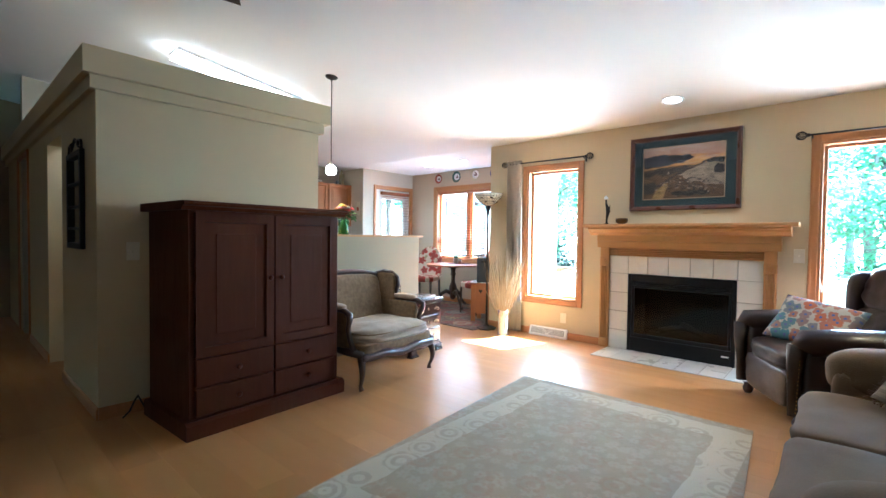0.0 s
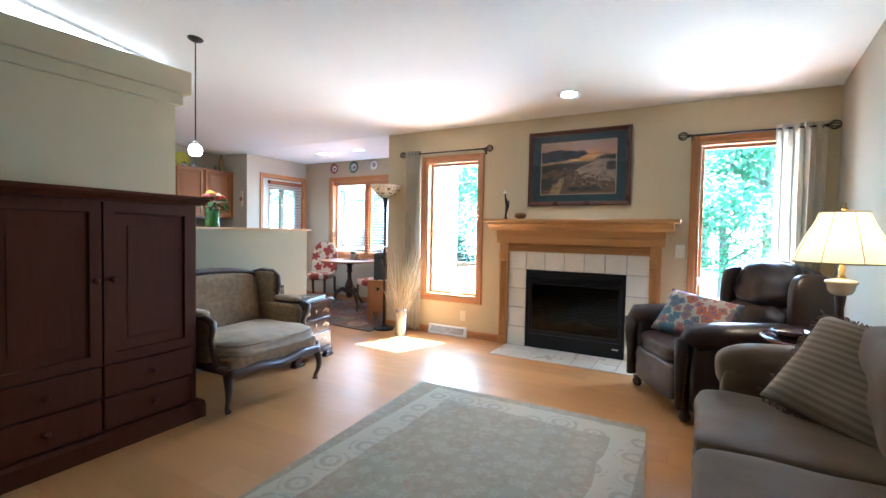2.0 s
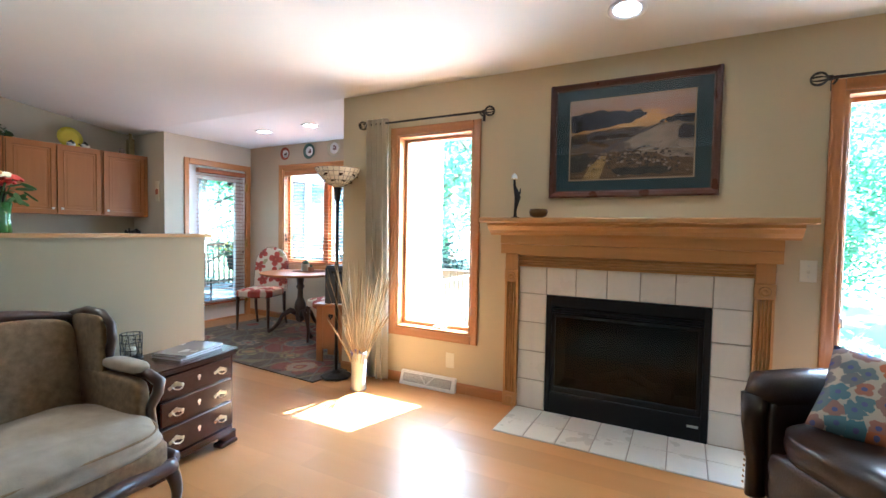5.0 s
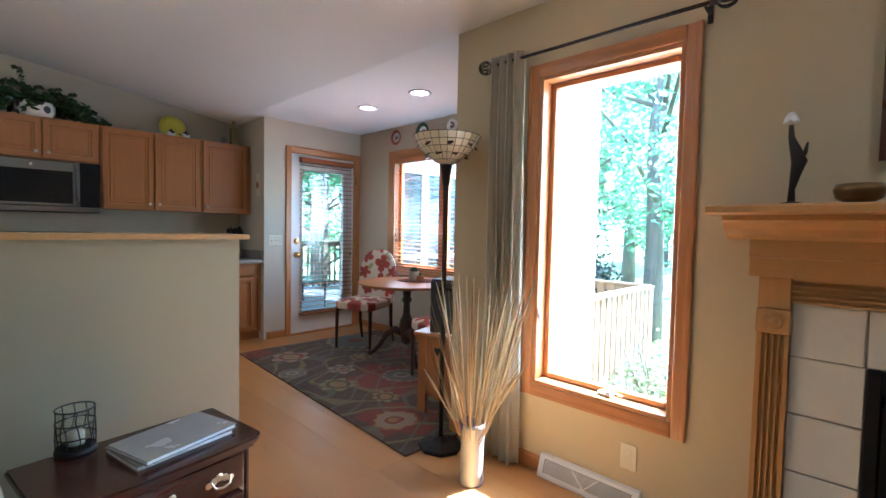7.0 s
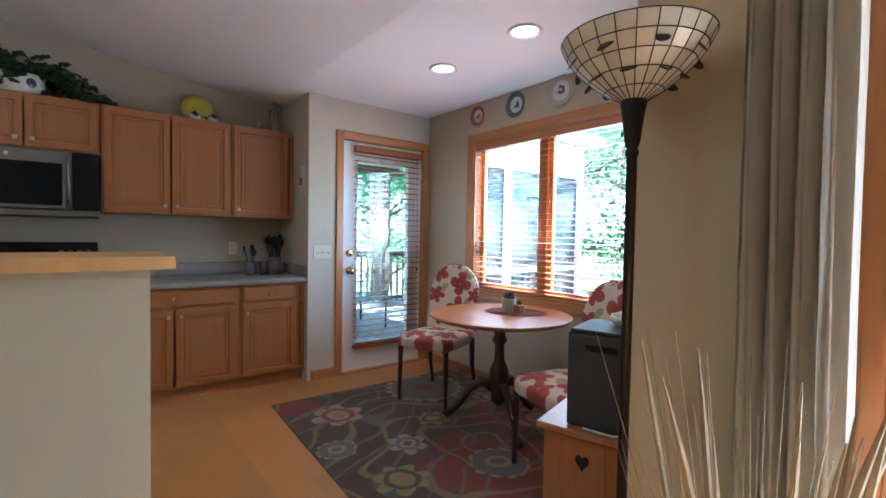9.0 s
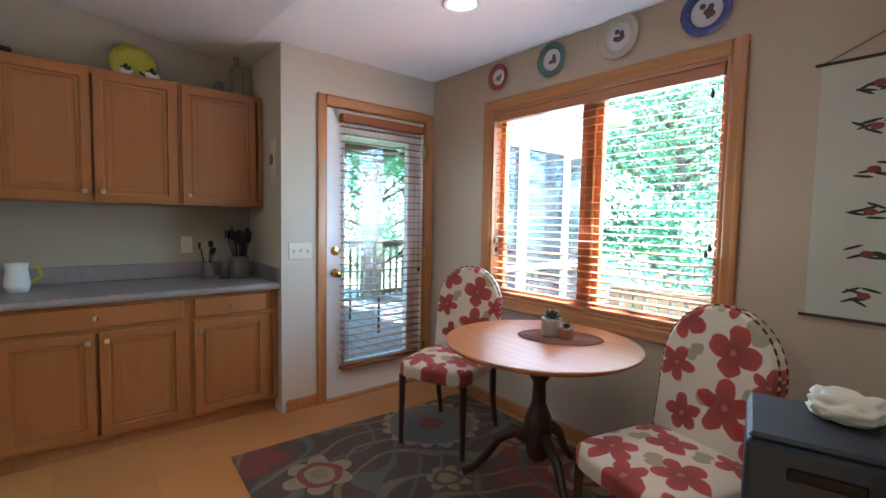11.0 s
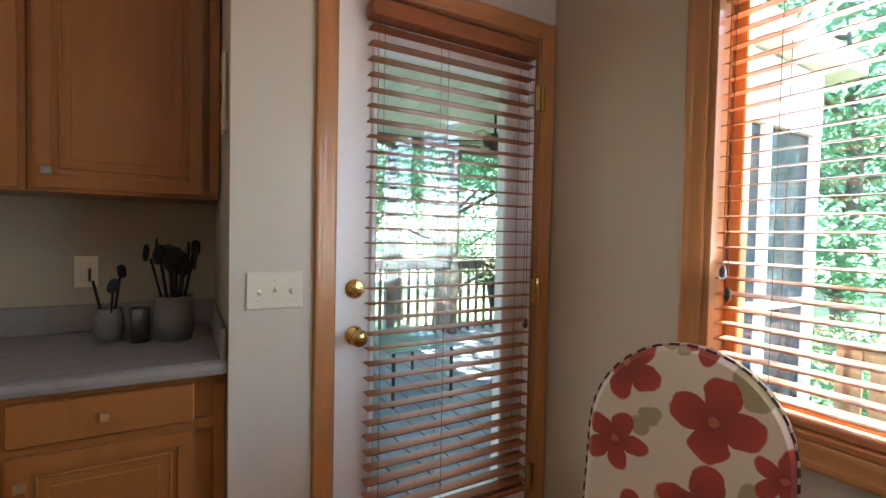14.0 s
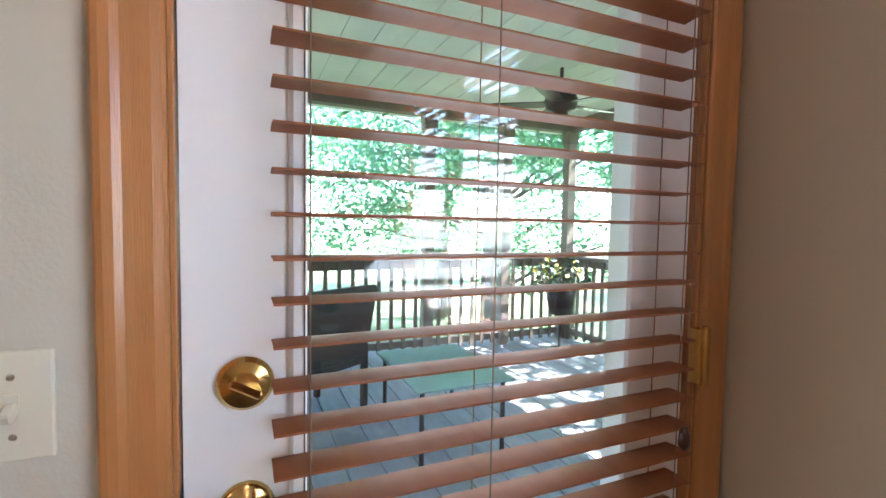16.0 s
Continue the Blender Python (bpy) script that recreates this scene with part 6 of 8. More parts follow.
for k in range(16):
    a, r = rr.uniform(0, 6.28), rr.uniform(0.01, 0.085)
    z = 0.24 - r * 0.9 + rr.uniform(-0.02, 0.025)
    x_, y_ = r * math.cos(a), r * math.sin(a)
    part("stem", tube([(x_ * 0.15, y_ * 0.15, 0.04), (x_ * 0.5, y_ * 0.5, 0.14), (x_, y_, z)], 0.002, 5), STEM, fv)
    bm = bmesh.new()
    for q in range(7):
        aa = q * 6.28 / 7
        merge(bm, cushion(-0.013, 0.013, -0.004, 0.004, -0.019, 0.019, 2.2, 3), Matrix.Translation((x_ + 0.017 * math.cos(aa), y_ + 0.017 * math.sin(aa), z + 0.004)) @ Matrix.Rotation(aa + 1.57, 4, "Z") @ Matrix.Rotation(-0.9, 4, "X"))
    part("blossom", bm, PET[k % 5], fv, smooth=True)
bm = bmesh.new()
for k in range(26):
    a, r = rr.uniform(0, 6.28), rr.uniform(0.03, 0.1)
    z = rr.uniform(0.12, 0.19)
    m = Matrix.Translation((r * math.cos(a), r * math.sin(a), z)) @ Euler((rr.uniform(-1, 1), rr.uniform(-1, 1), a)).to_matrix().to_4x4()
    merge(bm, cushion(-0.03, 0.03, -0.009, 0.009, -0.001, 0.001, 2.0, 2), m)
part("foliage", bm, STEM, fv, smooth=True)

# ---- hall side ----
mr = thing("wall_mirror", (-3.62, YP0, 1.435), "narrow mirror in a black scrolled iron frame on the hall wall", "mirror")
MIR = mat("mirror_silver", (0.9, 0.9, 0.9), 0.02, 1.0, vary=0.0, bump=0)
bm = boxes((-0.24, -0.20, -0.03, -0.002, -0.37, 0.30), (0.20, 0.24, -0.03, -0.002, -0.37, 0.30), (-0.20, 0.20, -0.03, -0.002, -0.37, -0.33), (-0.20, 0.20, -0.03, -0.002, 0.26, 0.30), bevel=0.004)
for z_ in (-0.23, -0.08, 0.08):
    add_box(bm, -0.2, 0.2, -0.026, -0.004, z_ - 0.008, z_ + 0.008, 0.002)
part("frame", bm, BLACK, mr)
part("glass", boxes((-0.2, 0.2, -0.008, -0.003, -0.33, 0.26)), MIR, mr)
bm = bmesh.new()
for s in (-1, 1):
    tube([(s * 0.22, -0.015, 0.30), (s * 0.2, -0.015, 0.36), (s * 0.12, -0.015, 0.37), (s * 0.1, -0.015, 0.33), (s * 0.14, -0.015, 0.32)], 0.008, 7, bm)
tube([(-0.1, -0.015, 0.34), (0, -0.015, 0.39), (0.1, -0.015, 0.34)], 0.009, 7, bm)
part("crest", bm, BLACK, mr)
hd_ = thing("door_2", (-6.6, YP0, 0), "oak-cased white hall doorway, closed", "door")
hd_["kind"] = "structure"
casing(hd_, -0.40, 0.40, 0, 2.0, 0.06, 0.018, sill=False)
box_part("door_slab", (-0.40, 0.40, 0.05, 0.09, 0.01, 2.0), OAK, hd_, 0.003)
part("knob", lathe([(0.02, 0), (0.02, 0.02), (0.028, 0.035), (0.02, 0.055), (0, 0.058)], 18, Matrix.Translation((0.33, 0.05, 0.92)) @ R90), BRASS, hd_, smooth=True)
cb = thing("power_cord", (-3.02, 0.56, 0), "loose black cord on the floor behind the armoire", "cable")
part("cord", tube([(0.03, -0.06, 0.006), (0.06, -0.03, 0.05), (0.04, 0.0, 0.10), (0.0, 0.03, 0.12), (-0.03, 0.06, 0.06), (0.02, 0.08, 0.006)], 0.006, 7), BLACK, cb, smooth=True)

# ---- kitchen ----
RYY = Matrix.Rotation(radians(90), 4, "Y")


def panel_door(parent, f, a, b, z0, z1, knob, material=CABW, rail=0.055, name="door"):
    """A recessed-panel door on the plane x = f, facing +x."""
    d = part(name, recessed(f, 0.019, a, b, z0, z1, rail, 0.010), material, parent)
    part("door_panel", boxes((f + 0.008, f + 0.011, a + rail + 0.03, b - rail - 0.03, z0 + rail + 0.03, z1 - rail - 0.03), bevel=0.0012), material, d)
    e = 0.008
    part("bead", boxes((f + 0.009, f + 0.0145, a + rail, a + rail + e, z0 + rail, z1 - rail), (f + 0.009, f + 0.0145, b - rail - e, b - rail, z0 + rail, z1 - rail), (f + 0.009, f + 0.0145, a + rail + e, b - rail - e, z0 + rail, z0 + rail + e), (f + 0.009, f + 0.0145, a + rail + e, b - rail - e, z1 - rail - e, z1 - rail), bevel=0.002), material, d)
    if knob:
        part("handle", boxes((f + 0.03, f + 0.042, knob[0] - 0.012, knob[0] + 0.012, knob[1] - 0.012, knob[1] + 0.012), (f + 0.018, f + 0.031, knob[0] - 0.005, knob[0] + 0.005, knob[1] - 0.005, knob[1] + 0.005), bevel=0.002), NICKEL, d, "square satin nickel knob")
    return d


def upper(y0, y1, z0, z1, doors, label):
    c = thing("wall_cabinet", (XK, (y0 + y1) / 2, z0), label, "cabinet", "kitchen wall cabinets")
    h, a = z1 - z0, (y1 - y0) / 2
    box_part("body", (0.003, 0.30, -a, a, 0, h), CABW, c, 0.002)
    bm = boxes((0.30, 0.318, -a, -a + 0.03, 0, h), (0.30, 0.318, a - 0.03, a, 0, h), (0.30, 0.318, -a + 0.03, a - 0.03, 0, 0.03), (0.30, 0.318, -a + 0.03, a - 0.03, h - 0.035, h))
    part("face_frame", bm, CABW, c)
    for d0, d1, kn in doors:
        panel_door(c, 0.3185, d0 - (y0 + y1) / 2, d1 - (y0 + y1) / 2, 0.012, h - 0.02, (kn - (y0 + y1) / 2, 0.06))
    return c


upper(3.415, 4.247, 1.345, 2.085, [(3.43, 3.822, 3.79), (3.838, 4.232, 3.87)], "honey maple wall cabinet with two doors over the counter")
upper(4.25, 4.752, 1.345, 2.085, [(4.268, 4.70, 4.30)], "honey maple wall cabinet with a single door by the return wall")
upper(2.645, 3.41, 1.735, 2.085, [(2.66, 3.02, 2.985), (3.03, 3.395, 3.065)], "short honey maple wall cabinet above the microwave")
upper(1.85, 2.64, 1.345, 2.085, [(1.87, 2.24, 2.2), (2.255, 2.625, 2.3)], "honey maple wall cabinet with two doors beside the range")

mw = thing("microwave", (XK, 3.027, 1.30), "stainless over-the-range microwave with black glass door", "microwave")
box_part("body", (0.003, 0.36, -0.375, 0.375, 0.0, 0.43), STEEL, mw, 0.004)
dw = part("door", boxes((0.361, 0.40, -0.375, 0.20, 0.05, 0.425), bevel=0.006), STEEL, mw)
part("door_glass", boxes((0.398, 0.403, -0.365, 0.185, 0.075, 0.345), bevel=0.002), mat("black_glass", (0.006, 0.006, 0.007), 0.16, vary=0, bump=0, spec=0.25), dw)
part("handle", tube([(0.40, 0.215, 0.10), (0.43, 0.215, 0.12), (0.432, 0.215, 0.24), (0.43, 0.215, 0.36), (0.40, 0.215, 0.38)], 0.012, 10), STEEL, mw, smooth=True)
part("control_panel", boxes((0.361, 0.40, 0.235, 0.375, 0.05, 0.425), bevel=0.005), bpy.data.materials["black_glass"], mw)
part("vent_grille", boxes((0.361, 0.395, -0.375, 0.375, 0.004, 0.046), bevel=0.004), STEEL, mw)
part("badge", lathe([(0, 0.002), (0.012, 0.0015), (0.013, 0)], 16, Matrix.Translation((0.40, -0.08, 0.385)) @ RYY), NICKEL, mw)


def base_unit(y0, y1, fronts, label):
    c = thing("base_cabinet", (XK, (y0 + y1) / 2, 0), label, "cabinet", "kitchen base cabinets")
    m, a = (y0 + y1) / 2, (y1 - y0) / 2
    box_part("body", (0.003, 0.57, -a, a, 0.09, 0.818), CABW, c, 0.002)
    box_part("toe_kick", (0.05, 0.53, -a, a, 0.0, 0.09), OAK, c, 0.0)
    part("face_frame", boxes((0.57, 0.588, -a, -a + 0.03, 0.09, 0.818), (0.57, 0.588, a - 0.03, a, 0.09, 0.818), (0.57, 0.588, -a + 0.03, a - 0.03, 0.09, 0.12), (0.57, 0.588, -a + 0.03, a - 0.03, 0.66, 0.69), (0.57, 0.588, -a + 0.03, a - 0.03, 0.80, 0.818)), CABW, c)
    for d0, d1, z0, z1, kn in fronts:
        if z0 > 0.6:
            dr = part("drawer_front", boxes((0.588, 0.606, d0 - m, d1 - m, z0, z1), bevel=0.004), CABW, c)
            part("handle", boxes((0.618, 0.63, kn[0] - m - 0.012, kn[0] - m + 0.012, kn[1] - 0.012, kn[1] + 0.012), (0.604, 0.62, kn[0] - m - 0.005, kn[0] - m + 0.005, kn[1] - 0.005, kn[1] + 0.005), bevel=0.002), OLDBRASS, dr, "aged brass knob")
        else:
            panel_door(c, 0.588, d0 - m, d1 - m, z0, z1, (kn[0] - m, kn[1]))


base_unit(3.42, 4.242, [(3.44, 4.21, 0.69, 0.80, (3.81, 0.745)), (3.44, 3.805, 0.115, 0.665, (3.775, 0.62)), (3.825, 4.21, 0.115, 0.665, (3.855, 0.62))], "honey maple base cabinet with one wide drawer and two doors")
base_unit(4.244, 4.756, [(4.268, 4.675, 0.69, 0.80, (4.47, 0.745)), (4.268, 4.675, 0.115, 0.665, (4.30, 0.60))], "honey maple base cabinet with one drawer and one door")
base_unit(1.85, 2.63, [(1.87, 2.61, 0.69, 0.80, (2.24, 0.745)), (1.87, 2.23, 0.115, 0.665, (2.2, 0.62)), (2.25, 2.61, 0.115, 0.665, (2.28, 0.62))], "honey maple base cabinet beside the range")
for n_, y0, y1 in (("counter", 3.415, 4.757), ("counter", 1.85, 2.635)):
    ct = thing("countertop", (XK, (y0 + y1) / 2, 0.82), "grey speckled laminate countertop with low backsplash", "countertop", "kitchen countertops")
    a = (y1 - y0) / 2
    part("slab", extrude([(0.003, 0.0), (0.618, 0.0), (0.63, 0.006), (0.633, 0.02), (0.63, 0.036), (0.618, 0.042), (0.003, 0.042)], "y", -a, a), COUNTER, ct)
    box_part("backsplash", (0.003, 0.022, -a, a, 0.042, 0.142), COUNTER, ct, 0.004)
    if y1 > 4:
        box_part("end_splash", (0.022, 0.62, a - 0.018, a - 0.001, 0.042, 0.135), COUNTER, ct, 0.004)

rg = thing("range", (XK, 3.025, 0), "stainless electric range with black backguard and knobs", "stove")
box_part("body", (0.003, 0.62, -0.375, 0.375, 0.0, 0.86), STEEL, rg, 0.006)
box_part("cooktop", (0.003, 0.64, -0.378, 0.378, 0.86, 0.875), bpy.data.materials["black_glass"], rg, 0.004)
box_part("backguard", (0.003, 0.07, -0.375, 0.375, 0.875, 1.13), BLACK, rg, 0.008)
for k in (0.17, 0.22, 0.27, 0.32):
    part("knob", lathe([(0.0, 0.03), (0.014, 0.029), (0.018, 0.0)], 16, Matrix.Translation((0.07, k, 1.06)) @ RYY), STEEL, rg, smooth=True)
part("display", boxes((0.069, 0.073, -0.1, 0.1, 1.03, 1.09), bevel=0.001), bpy.data.materials["black_glass"], rg)
part("oven_handle", tube([(0.62, -0.3, 0.74), (0.66, -0.28, 0.74), (0.66, 0.28, 0.74), (0.62, 0.3, 0.74)], 0.012, 10), STEEL, rg, smooth=True)

# things on the counter
POT = mat("grey_stoneware", (0.22, 0.20, 0.20), 0.5, vary=0.25, scale=18, fine=60, bump=0.1)


def crock(at, r, h, n, label, seed, size):
    c = thing("utensil_crock", at, label, "utensil crock", "utensil crocks")
    part("vessel", lathe([(0, 0), (r * 0.85, 0.0), (r * 1.05, h * 0.35), (r, h * 0.75), (r * 0.85, h * 0.9), (r * 0.95, h), (r * 0.85, h), (r * 0.7, h * 0.85), (0, 0.01)], 24), POT, c, smooth=True)
    q = random.Random(seed)
    for k in range(n):
        a, sp = k * 2.4 + q.uniform(-.3, .3), q.uniform(0.5, 1.25) * r
        L = h + q.uniform(0.07, 0.15) * size
        x_, y_ = sp * math.cos(a), sp * math.sin(a)
        bm = tube([(x_ * 0.3, y_ * 0.3, h * 0.4), (x_ * 1.1, y_ * 1.1, L)], 0.004, 6)
        merge(bm, cushion(-0.004, 0.004, -0.02 * size, 0.02 * size, -0.03 * size, 0.03 * size, 2.5, 4), Matrix.Translation((x_ * 1.3, y_ * 1.3, L + 0.02)) @ Matrix.Rotation(a, 4, "Z") @ Matrix.Rotation(q.uniform(-.4, .4), 4, "X"))
        part("utensil", bm, BLACK, c, smooth=True)


crock((-6.46, 4.43, 0.862), 0.042, 0.11, 3, "small grey stoneware crock holding a few knives", 2, 0.8)
crock((-6.40, 4.62, 0.862), 0.06, 0.15, 16, "large grey stoneware jug packed with black utensils", 3, 1.0)
plate("wall_outlet", "almond electrical outlet on the kitchen backsplash wall", pose(XK, 4.34, 1.08, 0, 0, 90), 0.072, 0.115, 0, 2)
jr = thing("steel_canister", (-6.40, 4.52, 0.862), "small steel canister standing between two crocks", "canister")
part("body", lathe([(0, 0), (0.03, 0.0), (0.03, 0.11), (0.026, 0.115), (0, 0.116)], 20), STEEL, jr, smooth=True)
mg = thing("mug", (-6.40, 3.50, 0.862), "white pitcher with a yellow handle on the counter", "pitcher")
part("body", lathe([(0, 0), (0.045, 0.0), (0.055, 0.04), (0.045, 0.12), (0.05, 0.15), (0.046, 0.15), (0.04, 0.12), (0, 0.01)], 24), WHITE, mg, smooth=True)
part("handle", tube([(0.0, 0.045, 0.13), (0.0, 0.09, 0.125), (0.0, 0.10, 0.08), (0.0, 0.05, 0.04)], 0.008, 8), mat("yellow_glaze", (0.6, 0.38, 0.03), 0.3, bump=0), mg, smooth=True)
pq = thing("wall_plaque", (-6.14, 4.76, 1.66), "small cream ceramic plaque hung on the return wall", "plaque")
box_part("board", (-0.035, 0.035, -0.015, -0.001, -0.12, 0.12), PLASTIC, pq, 0.004)
part("motif", cushion(-0.03, 0.03, -0.022, -0.014, -0.04, 0.03, 2.5, 5), mat("rust_red_glaze", (0.35, 0.08, 0.03), 0.4, bump=0.05), pq, smooth=True)

# on top of the cabinets
IVY = mat("ivy_leaf", (0.03, 0.07, 0.02), 0.5, vary=0.3, scale=30, bump=0.1, coat=0.2)
iv = thing("potted_ivy", (-6.44, 3.0, 2.085), "trailing dark ivy in a white pot with black spots", "potted plant")
SPOT = mat("spotted_pot", (0.7, 0.69, 0.66), 0.35, bump=0)
t = SPOT.node_tree
co = t.nodes.new("ShaderNodeTexCoord")
vo = t.nodes.new("ShaderNodeTexVoronoi")
vo.inputs["Scale"].default_value = 15
t.links.new(co.outputs["Object"], vo.inputs["Vector"])
t.links.new(blend(t, calc(t, "LESS_THAN", vo.outputs["Distance"], 0.42), (0.7, 0.69, 0.66), (0.02, 0.02, 0.02)), t.nodes["Principled BSDF"].inputs["Base Color"])
part("pot", lathe([(0, 0), (0.11, 0.0), (0.125, 0.05), (0.13, 0.12), (0.122, 0.12), (0.11, 0.05), (0, 0.02)], 28), SPOT, iv, smooth=True)
q = random.Random(14)
lv = bmesh.new()
for v_ in range(60):
    a = q.uniform(0, 6.28)
    p = Vector((0.06 * math.cos(a), 0.09 * math.sin(a), 0.11))
    d = Vector((math.cos(a) * 0.4, math.sin(a) * 0.9 + 0.25, q.uniform(0.2, 1.0))).normalized()
    pts = [p.copy()]
    for k in range(q.randint(6, 15)):
        d = (d + Vector((q.uniform(-.3, .3), q.uniform(-.3, .3), -0.16))).normalized()
        p = p + d * 0.038
        p.x = max(-0.16, min(0.13, p.x))
        p.z = max(p.z, 0.012)
        pts.append(p.copy())
        for s in range(2):
            m = Matrix.Translation(p + Vector((q.uniform(-.015, .015), q.uniform(-.015, .015), q.uniform(0, .015)))) @ Euler((q.uniform(-1, 1), q.uniform(-1, 1), q.uniform(0, 6))).to_matrix().to_4x4()
            w = q.uniform(0.018, 0.03)
            lv.faces.new([lv.verts.new(m @ Vector(c)) for c in ((0, -w, 0), (w * 0.8, -w * 0.1, w * 0.2), (0, w * 1.3, 0), (-w * 0.8, -w * 0.1, w * 0.2))])
    part("vine", tube(pts, 0.0022, 4), STEM, iv)
part("leaves", lv, IVY, iv)
YEL = mat("yellow_glazed_plate", (0.55, 0.50, 0.04), 0.3, vary=0.06, bump=0, coat=0.4)
yp = thing("display_plate", (-6.56, 4.05, 2.085), "yellow glazed plate leaning on the wall above the cabinets", "plate")
part("dish", lathe([(0, 0.004), (0.07, 0.0), (0.12, 0.012), (0.122, 0.016), (0.07, 0.006), (0, 0.009)], 36, Matrix.Translation((-0.015, 0, 0.115)) @ Matrix.Rotation(radians(78), 4, "Y")), YEL, yp, smooth=True)
for y_, lab in ((4.0, "small black and white lidded jar above the cabinets"), (4.13, "squat black and white teapot above the cabinets")):
    j = thing("lidded_jar", (-6.42, y_, 2.085), lab, "jar", "small jars")
    part("body", lathe([(0, 0), (0.025, 0.0), (0.04, 0.02), (0.038, 0.04), (0.028, 0.05)], 20), SPOT, j, smooth=True)
    part("lid", lathe([(0.03, 0.05), (0.026, 0.058), (0.008, 0.064), (0.009, 0.074), (0, 0.078)], 18), BLACK, j, smooth=True)
    if y_ > 4.05:
        part("spout", tube([(0, -0.035, 0.025), (0, -0.055, 0.035), (0, -0.065, 0.05)], [0.008, 0.006, 0.004], 8), SPOT, j, smooth=True)
bt = thing("amber_bottle", (-6.46, 4.62, 2.085), "tall amber square bottle above the cabinets", "bottle")
part("body", boxes((-0.035, 0.035, -0.035, 0.035, 0, 0.2), bevel=0.008), mat("amber_glass", (0.22, 0.17, 0.07), 0.2, bump=0, coat=0.5), bt)
part("neck", lathe([(0.03, 0.198), (0.016, 0.215), (0.016, 0.25), (0.02, 0.255), (0.02, 0.265), (0, 0.266)], 16), bpy.data.materials["amber_glass"], bt, smooth=True)
js = thing("lidded_jar", (-6.42, 4.50, 2.085), "small grey jar beside the amber bottle", "jar", "small jars")
part("body", lathe([(0, 0), (0.028, 0.0), (0.03, 0.05), (0.02, 0.06)], 18), POT, js, smooth=True)
part("lid", lathe([(0.022, 0.06), (0.02, 0.07), (0, 0.074)], 18), STEEL, js, smooth=True)

# ---- breakfast table ----
TOP = mat("honey_table_wood", (0.43, 0.155, 0.036), 0.42, vary=0.12, scale=4, fine=40, bump=0.02, stretch=(0.8, 8, 8), coat=0.12, coat_rough=0.2)
bt = thing("pedestal_table", (-4.45, 5.41, 0.012), "round honey wood table on a dark carved tripod pedestal", "table")
hz = 0.718
part("tabletop", lathe([(0.0, hz - 0.03), (0.41, hz - 0.03), (0.425, hz - 0.026), (0.43, hz - 0.018), (0.442, hz - 0.016), (0.45, hz - 0.01), (0.448, hz - 0.002), (0.44, hz), (0, hz)], 72), TOP, bt, smooth=False)
part("pedestal", lathe([(0.13, hz - 0.03), (0.12, hz - 0.05), (0.045, hz - 0.07), (0.035, 0.58), (0.05, 0.55), (0.03, 0.52), (0.034, 0.42), (0.06, 0.36), (0.068, 0.31), (0.05, 0.25), (0.055, 0.22), (0.05, 0.16), (0.02, 0.13)], 28), DARKW, bt, smooth=True)
for k in range(3):
    a = radians(95 + 120 * k)
    pts = [(0.04, 0.24), (0.11, 0.27), (0.19, 0.22), (0.25, 0.12), (0.31, 0.05), (0.36, 0.025)]
    part("leg", tube([(r * math.cos(a), r * math.sin(a), z) for r, z in pts], [0.03, 0.026, 0.021, 0.017, 0.015, 0.02], 10, flat=1.3), DARKW, bt, smooth=True)
MATW = mat("woven_mauve_placemat", (0.22, 0.10, 0.075), 0.9, vary=0.2, scale=30, fine=200, bump=0.4)
pm = thing("placemat", (-4.43, 5.53, 0.7305), "oval woven mauve placemat on the table", "placemat", turn=35)
bm = bmesh.new()
merge(bm, lathe([(0, 0.0), (0.18, 0.0), (0.185, 0.002), (0.18, 0.004), (0, 0.004)], 48), Matrix.Diagonal((1.1, 0.75, 1, 1)))
part("weave", bm, MATW, pm)
for k in range(9):
    r = 0.02 + k * 0.0195
    part("coil", tube([(1.1 * r * math.cos(j * math.pi / 20), 0.75 * r * math.sin(j * math.pi / 20), 0.0035) for j in range(40)], 0.0028, 4, closed=True), MATW, pm)
SUC = mat("succulent_leaf", (0.06, 0.10, 0.05), 0.5, vary=0.2, bump=0.1)
pp = thing("potted_succulent", (-4.47, 5.51, 0.7365), "spiky succulent in a small white pot on the placemat", "potted plant")
part("pot", lathe([(0, 0), (0.042, 0.0), (0.046, 0.01), (0.046, 0.08), (0.049, 0.085), (0.043, 0.085), (0.041, 0.07), (0, 0.07)], 24), mat("cream_planter", (0.6, 0.57, 0.5), 0.6, vary=0.08, scale=20, bump=0.2), pp, smooth=True)
q = random.Random(3)
bm = bmesh.new()
for k in range(22):
    a, e_ = k * 2.4, 0.25 + 1.1 * (k / 22)
    m = Matrix.Translation((0, 0, 0.075)) @ Matrix.Rotation(a, 4, "Z") @ Matrix.Rotation(-e_, 4, "Y")
    merge(bm, cushion(0.005, 0.06, -0.009, 0.009, -0.004, 0.004, 1.7, 4), m)
part("leaves", bm, SUC, pp, smooth=True)
p2 = thing("small_planter", (-4.39, 5.52, 0.7365), "tiny terracotta planter with a green sprig", "potted plant")
part("pot", boxes((-0.026, 0.026, -0.026, 0.026, 0.0, 0.05), bevel=0.004), mat("terracotta", (0.38, 0.16, 0.08), 0.8, vary=0.12, bump=0.2), p2)
bm = bmesh.new()
for k in range(14):
    m = Matrix.Translation((0, 0, 0.048)) @ Matrix.Rotation(k * 2.4, 4, "Z") @ Matrix.Rotation(-0.5 - 0.06 * k, 4, "Y")
    merge(bm, cushion(0.002, 0.03, -0.006, 0.006, -0.003, 0.003, 1.8, 3), m)
part("leaves", bm, SUC, p2, smooth=True)

